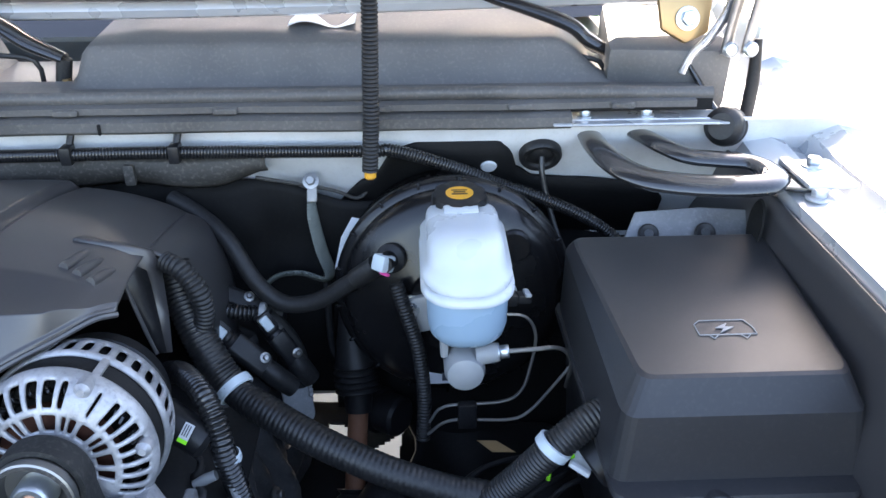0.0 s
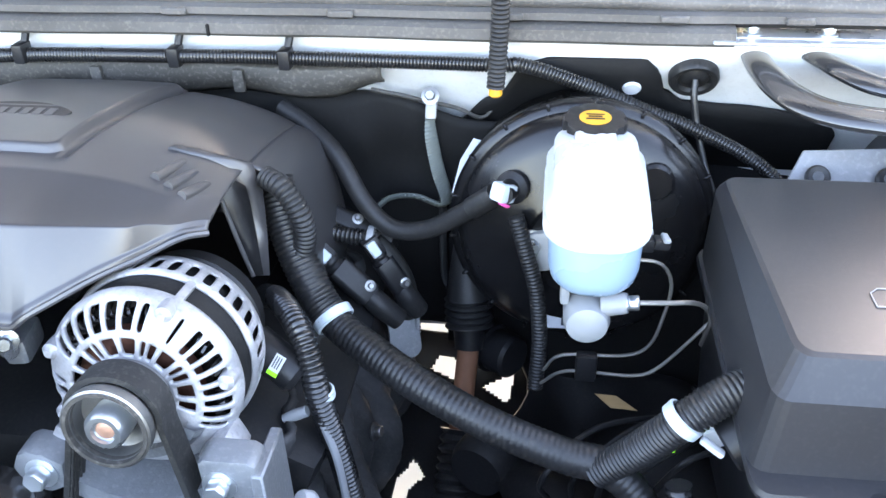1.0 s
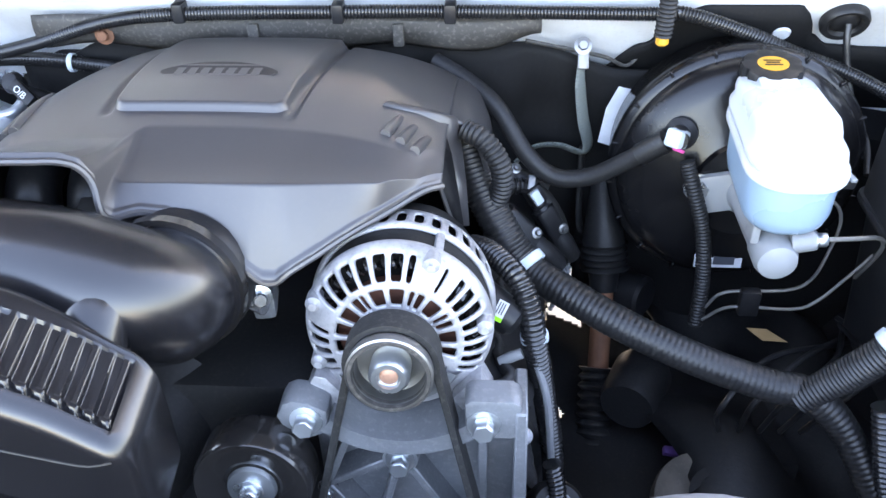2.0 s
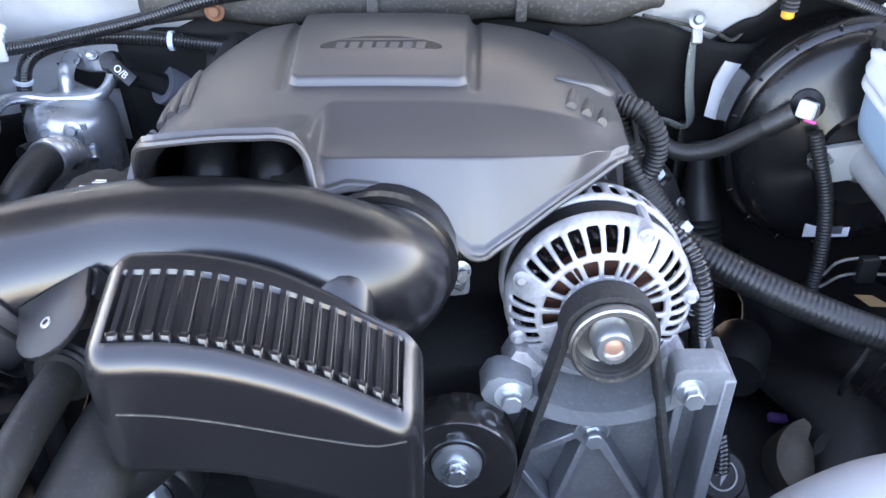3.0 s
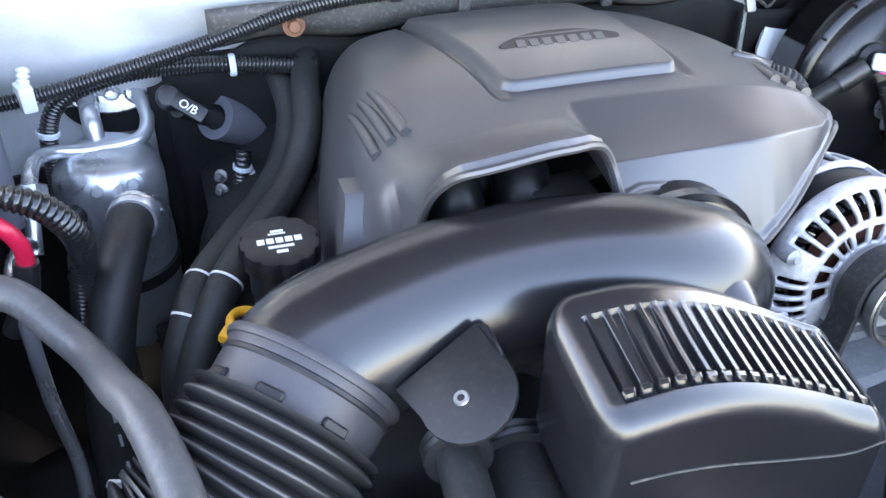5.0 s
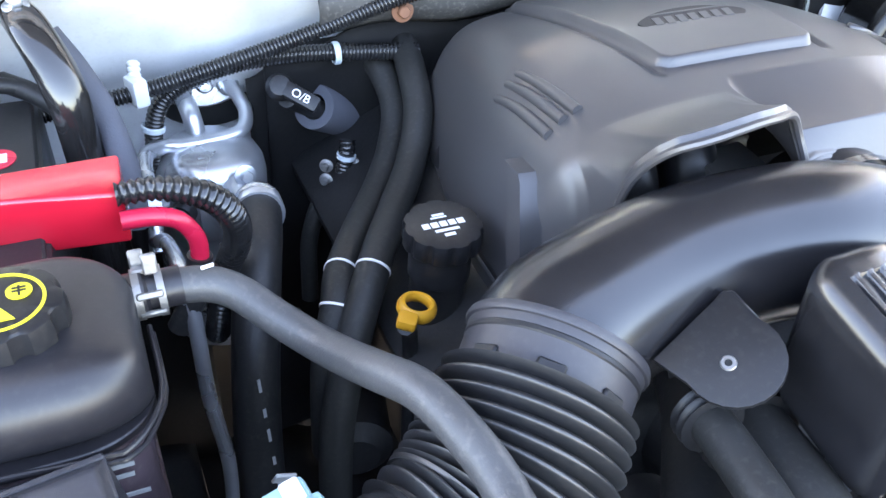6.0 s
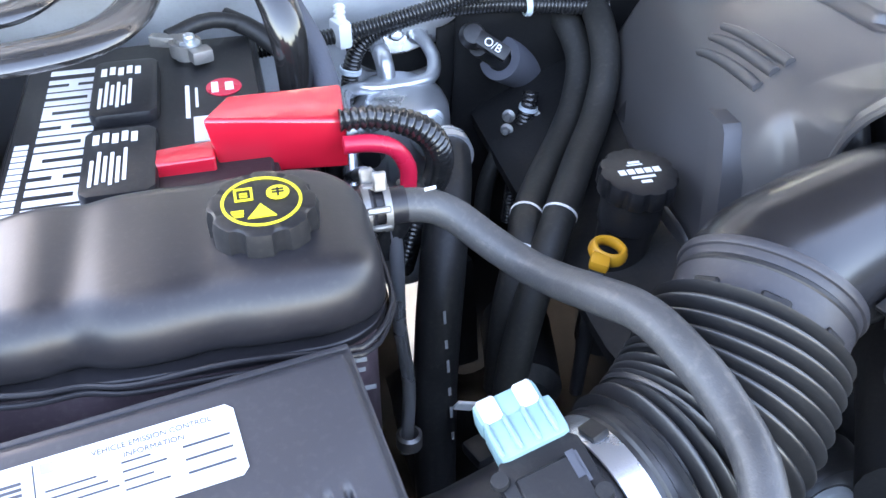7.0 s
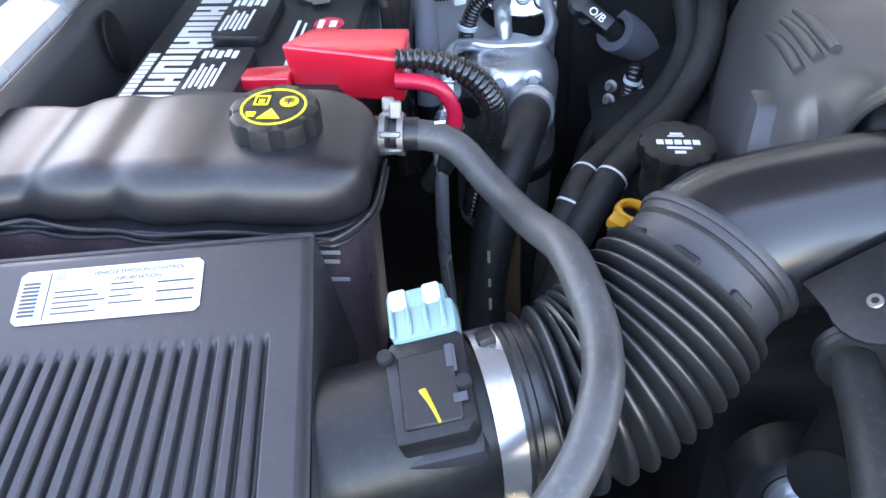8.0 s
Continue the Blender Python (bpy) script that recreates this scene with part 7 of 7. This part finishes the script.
bars([(-0.545, 0.80, 0.003, 0.05), (-0.538, 0.815, 0.002, 0.03)], mt2, WHITE, bat)
part("paper_label", prism([(-0.54, 0.765), (-0.49, 0.765), (-0.49, 0.8), (-0.54, 0.8)], 0.0006, mt2), PAPER, bat, "small white paper label")
neg = thing("battery_clamp", (-0.545, 0.9, 1.15), "dull lead battery clamp on the negative post", "battery clamp")
part("post", lathe([(0.009, 0), (0.008, 0.018), (0, 0.018)], Matrix.Translation((-0.542, 0.9, 1.145)), 18), LEAD, neg)
part("clamp_ring", lathe([(0.0085, 0.004), (0.0125, 0.004), (0.0125, 0.015), (0.0085, 0.015)], Matrix.Translation((-0.542, 0.9, 1.145)), 20, close=True), LEAD, neg)
part("clamp_block", rbox((0.017, 0.014, 0.011), pose(-0.531, 0.884, 1.154, 0, 0, 20), 0.003), LEAD, neg)
part("clamp_arm", rbox((0.022, 0.01, 0.009), pose(-0.558, 0.911, 1.157, 0, 0, -20), 0.002), LEAD, neg)
part("clamp_bolt", hexbolt((-0.538, 0.892, 1.16), (0, 0, 1), 0.005, 0.006), ZINC, neg)
part("cable", tube([(-0.555, 0.915, 1.157), (-0.52, 0.93, 1.162), (-0.485, 0.93, 1.15), (-0.455, 0.915, 1.12), (-0.445, 0.9, 1.06)], 0.0065, 12, 0.008), RUBBER, neg, "black battery cable")

red = thing("terminal_cover", (-0.5, 0.725, 1.15), "bright red plastic cover over the positive terminal", "terminal cover")


def moulded(left, right, bevel):
    """A block between two four-cornered ends, with every edge rounded."""
    bm = loft([[Vector(q) for q in left], [Vector(q) for q in right]])
    bmesh.ops.bevel(bm, geom=list(bm.edges), offset=bevel, segments=3, affect="EDGES", profile=0.5)
    return bm


part("main_hood", moulded([(-0.525, 0.735, 1.136), (-0.532, 0.737, 1.177), (-0.515, 0.768, 1.176), (-0.515, 0.77, 1.136)], [(-0.442, 0.733, 1.131), (-0.442, 0.735, 1.166), (-0.439, 0.77, 1.175), (-0.439, 0.77, 1.13)], 0.0025), RED, red, sharp=30)
part("low_wing", moulded([(-0.573, 0.725, 1.126), (-0.569, 0.728, 1.1545), (-0.565, 0.75, 1.153), (-0.567, 0.755, 1.126)], [(-0.527, 0.724, 1.124), (-0.527, 0.728, 1.155), (-0.527, 0.752, 1.154), (-0.527, 0.755, 1.124)], 0.0022), RED, red, sharp=30)
part("wing_step", moulded([(-0.57, 0.721, 1.124), (-0.57, 0.723, 1.14), (-0.57, 0.732, 1.141), (-0.57, 0.735, 1.124)], [(-0.52, 0.72, 1.122), (-0.52, 0.722, 1.139), (-0.52, 0.732, 1.14), (-0.52, 0.735, 1.122)], 0.0018), RED, red, sharp=30)
pc = thing("positive_cable", (-0.4, 0.72, 1.14), "red battery wire and black corrugated loom", "cable")
part("red_wire", tube([(-0.446, 0.722, 1.155), (-0.428, 0.722, 1.154), (-0.413, 0.722, 1.148), (-0.404, 0.722, 1.132), (-0.404, 0.722, 1.115)], 0.006, 12, 0.005), REDWIRE, pc, "thick red battery wire")
part("wire_end", tube([(-0.404, 0.722, 1.118), (-0.41, 0.722, 1.09), (-0.425, 0.725, 1.06)], 0.0085, 12, 0.006), TAPE, pc)
part("black_loom", tube([(-0.446, 0.735, 1.166), (-0.42, 0.735, 1.165), (-0.392, 0.737, 1.152), (-0.377, 0.745, 1.128), (-0.374, 0.762, 1.095), (-0.383, 0.785, 1.05), (-0.395, 0.8, 0.98)], [0.007, 0.0075, 0.0092, 0.0095, 0.0095, 0.0095, 0.0095], 14, 0.008, ribs=(0.0052, 0.0018)), LOOM, pc)
lone("bulkhead_cable", tube([(-0.51, 0.94, 1.16), (-0.485, 0.925, 1.15), (-0.462, 0.905, 1.13), (-0.44, 0.89, 1.08), (-0.435, 0.88, 1.0)], 0.008, 12, 0.008), RUBBER, "black cable running down beside the battery", "cable")
lone("taped_cable", tube([(-0.47, 0.945, 1.19), (-0.455, 0.93, 1.165), (-0.442, 0.9, 1.14), (-0.436, 0.87, 1.11), (-0.436, 0.86, 1.06)], 0.011, 14, 0.006), FOAM, "thick woven grey cable beside the battery", "cable")

# ---- air conditioning accumulator and pipes ----
ac = thing("accumulator", (-0.366, 0.966, 0.93), "bright aluminium air conditioning accumulator with fittings", "accumulator")
mac = along((-0.366, 0.968, 0.92), (0.03, -0.06, 1))
part("can", lathe([(0, -0.06), (0.05, -0.06), (0.052, -0.05), (0.052, 0.05), (0.0505, 0.06), (0.0505, 0.118), (0.0485, 0.13), (0.043, 0.14), (0.031, 0.148), (0, 0.151)], mac, 48), BRIGHT, ac)
part("rubber_band", lathe([(0.052, 0.012), (0.0545, 0.014), (0.0545, 0.028), (0.052, 0.03)], mac, 48, close=True), RUBBER, ac)
part("front_flat", rbox((0.054, 0.03, 0.066), pose(-0.359, 0.931, 1.024, -5, 0, 8), 0.007), BRIGHT, ac)
part("port_block", lathe([(0, 0), (0.014, 0), (0.014, 0.022), (0.011, 0.03), (0, 0.03)], along((-0.35, 0.92, 1.04), (0.25, -1, -0.05)), 24), BRIGHT, ac)
part("elbow_block", rbox((0.026, 0.024, 0.022), pose(-0.338, 0.893, 1.035, 0, 20, 12), 0.007), BRIGHT, ac)
part("stud", hexbolt((-0.327, 0.915, 1.031), (0.3, -0.8, -0.3), 0.006, 0.014), ZINC, ac)
for q in ((-0.372, 0.918, 1.05), (-0.34, 0.908, 1.058)):
    part("fitting_bolt", hexbolt(q, (0.1, -1, 0.3), 0.006, 0.008), ZINC, ac)
part("switch", lathe([(0.008, 0), (0.009, 0.008), (0.011, 0.012), (0.011, 0.026), (0, 0.026)], along((-0.388, 0.93, 1.025), (-0.5, -0.9, 0.1)), 18), PLASTIC, ac)
part("switch_nut", hexbolt((-0.385, 0.938, 1.026), (-0.5, -0.9, 0.1), 0.008, 0.006), ZINC, ac)
blk = thing("evaporator_block", (-0.347, 1.02, 1.09), "aluminium evaporator pipe block on the bulkhead", "pipe block")
part("backing", lathe([(0.055, 0), (0.055, 0.004), (0, 0.004)], along((-0.342, 1.046, 1.082), (0, -1, 0.3)) @ Matrix.Diagonal((1.05, 0.7, 1, 1)), 40), PAD, blk)
part("block", prism([(0.034 * math.cos(t) * (1 + 0.15 * math.cos(2 * t)), 0.016 * math.sin(t)) for t in (2 * math.pi * i / 28 for i in range(28))], 0.014, along((-0.349, 1.045, 1.08), (0, -1, 0.3)), 0.002, 1), BRIGHT, blk)
for q, r in (((-0.372, 1.03, 1.087), 0.011), ((-0.349, 1.028, 1.092), 0.0085), ((-0.327, 1.03, 1.088), 0.011)):
    part("nut", lathe([(r, -0.012), (r, 0.002), (r * 0.8, 0.004), (r * 0.6, 0.003), (0, 0.003)], along(q, (0, -1, 0.3)), 20), BRIGHT, blk)
part("down_pipe", tube([(-0.372, 1.03, 1.087), (-0.371, 1.008, 1.088), (-0.369, 0.988, 1.08), (-0.367, 0.975, 1.05)], 0.0088, 16, 0.004), BRIGHT, blk)
part("cross_pipe", tube([(-0.327, 1.03, 1.088), (-0.322, 1.008, 1.085), (-0.32, 0.988, 1.076), (-0.332, 0.968, 1.068), (-0.376, 0.96, 1.068), (-0.402, 0.955, 1.073), (-0.417, 0.935, 1.078), (-0.421, 0.908, 1.074), (-0.422, 0.885, 1.06), (-0.425, 0.86, 1.03)], 0.0068, 14, 0.004), BRIGHT, blk)
part("union_nut", lathe([(0.0095, -0.014), (0.0145, -0.012), (0.0145, 0.0), (0.0125, 0.003), (0.0135, 0.008), (0.0115, 0.016), (0.0085, 0.016)], along((-0.421, 0.89, 1.065), (0, -0.6, -0.8)), 6), BRIGHT, blk)
sh = thing("suction_hose", (-0.36, 0.76, 1.0), "thick black rubber air conditioning hose", "hose")
part("ferrule", tube([(-0.336, 0.885, 1.042), (-0.34, 0.862, 1.056), (-0.343, 0.84, 1.06)], [0.0145, 0.0185, 0.0195], 24, 0.004, ribs=(0.0095, 0.0035)), ALU2, sh)
part("pipe", tube([(-0.3425, 0.846, 1.0595), (-0.345, 0.835, 1.0595), (-0.351, 0.812, 1.055), (-0.36, 0.785, 1.04), (-0.371, 0.755, 1.01), (-0.38, 0.735, 0.96), (-0.385, 0.725, 0.88), (-0.385, 0.72, 0.7)], 0.0188, 22, 0.008), RUBBER, sh)
bars([(-0.0012, -0.024 * k, 0.0024, 0.012 - 0.004 * (k % 2)) for k in range(6)], along((-0.378, 0.7195, 0.985), (0.2, -1, 0.15), (0, 0, 1)), GREYPL, sh)
lone("liquid_pipe", tube([(-0.425, 0.86, 1.04), (-0.42, 0.8, 1.08), (-0.417, 0.735, 1.1), (-0.415, 0.718, 1.07), (-0.415, 0.714, 1.0), (-0.41, 0.71, 0.93), (-0.415, 0.705, 0.86)], 0.0055, 14, 0.006), ALU2, "bent dull aluminium refrigerant pipe", "pipe")

# ---- capsule, foam sleeve, heater hoses ----
tag = thing("test_port", (-0.27, 0.95, 1.09), "black capped port with white print in a grey foam sleeve", "test port")
fd = Vector((0.055, 0.047, -0.045)).normalized()
part("foam_sleeve", lathe([(0.0125, 0.0), (0.0215, 0.0), (0.022, 0.004), (0.022, 0.07), (0.0125, 0.07)], along((-0.258, 0.974, 1.079), fd), 32, close=True), FOAM, tag)
part("inner_pipe", tube([(-0.29, 0.94, 1.11), (-0.27, 0.96, 1.09), (-0.24, 0.99, 1.06)], 0.0095, 14, 0.006), RUBBER, tag)
mtag = along((-0.281, 0.926, 1.116), (-0.1, -0.75, 0.6), (0.2, 0.5, 0.8))
part("cap_body", rbox((0.034, 0.015, 0.011), mtag @ Matrix.Rotation(radians(-28), 4, "Z") @ Matrix.Translation((0, 0, -0.004)), 0.004), PLASTIC, tag)
part("cap_bulb", lathe([(0, 0.008), (0.009, 0.006), (0.0125, -0.002), (0.01, -0.012), (0, -0.012)], mtag @ Matrix.Translation((-0.018, 0.009, -0.006)), 20), PLASTIC, tag)
mw = mtag @ Matrix.Rotation(radians(-28), 4, "Z") @ Matrix.Translation((0, 0, 0.0022))
lettering("O/B", 0.0105, mw @ Matrix.Translation((0.0, -0.0038, 0)), WHITE, tag, 0.0003, align="CENTER")
hs = thing("heater_hoses", (-0.25, 0.85, 1.0), "pair of black rubber heater hoses from the bulkhead", "hose")
part("hose_a", tube([(-0.15, 1.03, 1.115), (-0.165, 0.98, 1.125), (-0.176, 0.93, 1.12), (-0.184, 0.893, 1.098), (-0.205, 0.858, 1.07), (-0.235, 0.815, 1.06), (-0.262, 0.772, 1.059), (-0.278, 0.748, 1.053), (-0.3, 0.72, 1.03), (-0.32, 0.7, 0.985), (-0.332, 0.69, 0.92), (-0.34, 0.68, 0.75)], 0.0135, 18, 0.008), HEATER, hs)
part("hose_b", tube([(-0.2, 1.04, 1.1), (-0.193, 0.99, 1.112), (-0.19, 0.94, 1.09), (-0.205, 0.905, 1.064), (-0.23, 0.87, 1.047), (-0.265, 0.82, 1.043), (-0.297, 0.77, 1.04), (-0.31, 0.74, 1.03), (-0.325, 0.722, 0.99), (-0.33, 0.72, 0.9)], 0.0135, 18, 0.008), HEATER, hs)
for q, d in (((-0.278, 0.748, 1.053), (-0.55, -0.75, -0.35)), ((-0.297, 0.77, 1.04), (-0.5, -0.85, -0.1)), ((-0.31, 0.74, 1.03), (-0.45, -0.7, -0.55))):
    part("white_stripe", lathe([(0.0133, -0.001), (0.0141, -0.001), (0.0141, 0.001), (0.0133, 0.001)], along(q, d), 24, close=True), WHITE, hs)
for q in ((-0.197, 1.015, 1.107), (-0.158, 1.005, 1.121)):
    part("spring_clip", lathe([(0.0135, -0.004), (0.0155, -0.004), (0.0155, 0.004), (0.0135, 0.004)], along(q, (-0.1, -1, 0.1)), 24, close=True), STEEL, hs)

# oil filler and dipstick
of = thing("oil_filler", (-0.24, 0.71, 1.0), "black oil filler tube with scalloped printed cap", "oil filler")
mo = along((-0.239, 0.709, 1.096), (0.02, -0.08, 1), (0, 1, 0))
part("neck", lathe([(0.021, -0.16), (0.021, -0.03), (0.023, -0.028), (0.023, -0.006), (0.02, 0.0)], mo, 32), PLASTIC, of)
oc = part("cap", knurled(0.029, 0.0165, 11, 0.0022, mo, 110), PLASTIC, of)
mop = mo @ Matrix.Translation((0, 0, 0.0165))
bars([(-0.016 + 0.0066 * k, -0.0035, 0.0052, 0.0055) for k in range(5)] + [(-0.009, -0.009, 0.018, 0.0026), (-0.004, -0.0145, 0.008, 0.003), (-0.007, 0.006, 0.012, 0.0014), (-0.005, 0.0085, 0.009, 0.0022)], mop, WHITE, oc, h=0.0004)
dp = thing("dipstick", (-0.272, 0.675, 1.05), "yellow plastic dipstick ring handle", "dipstick")
mdp = along((-0.271, 0.675, 1.071), (0.14, -0.1, 0.95), (0.5, 0.8, 0.1))
hoop = [mdp @ Vector((0.0112 * math.cos(t), 0.0108 * math.sin(t), 0)) for t in (2 * math.pi * i / 24 for i in range(25))]
part("ring", tube(hoop, 0.003, 10, 0.003, caps=False, squash=1.7), YELLOW, dp)
part("stem", rbox((0.014, 0.014, 0.008), mdp @ Matrix.Translation((-0.004, -0.017, 0.001)), 0.003), YELLOW, dp)
part("rod", tube([mdp @ Vector((-0.004, -0.02, -0.002)), (-0.272, 0.685, 1.03), (-0.268, 0.7, 0.9)], 0.006, 10, 0.01), PLASTIC, dp)

# hoses behind the fixing tab
for nm, pts, r in (("small_coolant_hose", [(-0.185, 0.484, 1.122), (-0.188, 0.462, 1.124), (-0.193, 0.42, 1.122), (-0.199, 0.37, 1.112), (-0.202, 0.31, 1.09)], 0.0122),
                   ("upper_radiator_hose", [(-0.148, 0.488, 1.094), (-0.152, 0.465, 1.096), (-0.158, 0.425, 1.096), (-0.166, 0.375, 1.085), (-0.172, 0.31, 1.06)], 0.023)):
    h = thing(nm, pts[0], "black rubber hose with moulded end clamp", "hose", group="moulded hoses")
    part("pipe", tube(pts, r, 20, 0.006), HEATER, h)
    part("end_clamp", tube([Vector(pts[0]) - (Vector(pts[1]) - Vector(pts[0])) * 0.1, Vector(pts[0]).lerp(Vector(pts[1]), 0.4)], r + 0.005, 20, 0.003, ribs=(0.006, 0.003)), PLASTIC, h)
    d = Vector(pts[2]) - Vector(pts[1])
    mm = along(Vector(pts[1]).lerp(Vector(pts[2]), 0.3) + Vector((0.1, -0.45, 0.88)).normalized() * (r + 0.0002), Vector((0.1, -0.45, 0.88)), d)
    bars([(-0.0012, 0.004 * k, 0.0024, 0.0026) for k in range(3)], mm, GREYPL, h, h=0.0002)
lone("coolant_crossover", tube([(-0.1, 0.47, 1.09), (-0.05, 0.46, 1.08), (0.02, 0.48, 1.06)], 0.014, 16, 0.008), DARK, "sooty metal coolant crossover pipe", "pipe")
mid = thing("lower_clutter", (-0.35, 0.6, 0.9), "sooty starter cables and brackets below the hoses", "engine parts")
part("bracket", rbox((0.03, 0.025, 0.012), pose(-0.36, 0.66, 0.9, 0, 0, 20), 0.004), PLASTIC, mid)
part("cable_bracket", rbox((0.05, 0.02, 0.13), pose(-0.322, 0.9, 0.825, -10, 0, 8), 0.006), DARK, mid)
part("starter", lathe([(0, 0), (0.03, 0), (0.032, 0.01), (0.032, 0.09), (0.02, 0.1), (0, 0.1)], along((-0.29, 0.8, 0.9), (-0.2, -0.9, 0)), 26), DARK, mid)
part("sensor_lead", tube([(-0.238, 0.935, 1.06), (-0.241, 0.93, 1.049), (-0.247, 0.93, 1.019), (-0.252, 0.928, 0.981), (-0.258, 0.925, 0.92)], 0.0075, 12, 0.008, ribs=(0.004, 0.001)), LOOM, mid)
part("lead_band", lathe([(0.0078, -0.002), (0.0092, -0.002), (0.0092, 0.002), (0.0078, 0.002)], along((-0.2415, 0.93, 1.046), (0.2, 0, 1)), 16, close=True), BLUETAPE, mid)
part("down_hose", tube([(-0.258, 0.935, 1.022), (-0.266, 0.93, 1.008), (-0.277, 0.925, 0.988), (-0.286, 0.92, 0.96), (-0.29, 0.915, 0.9)], 0.0085, 12, 0.008), HEATER, mid)
for q in ((-0.262, 0.926, 1.042), (-0.263, 0.926, 1.027)):
    part("clip_stud", hexbolt(q, (-0.5, -0.8, 0.2), 0.004, 0.007), STEEL, mid)
part("grey_plug", rbox((0.018, 0.012, 0.01), pose(-0.229, 0.93, 1.034, 0, 35, 10), 0.002), GREYPL, mid)
part("bright_tag", rbox((0.016, 0.003, 0.012), pose(-0.378, 0.66, 0.955, 20, 20, 0), 0.001, 1), NYLON, mid, "white plastic tag")
part("pipe_clamp", lathe([(0.008, -0.008), (0.011, -0.006), (0.011, 0.006), (0.008, 0.008)], along((-0.413, 0.7, 0.88), (0, 0, 1)), 16, close=True), STEEL, mid)
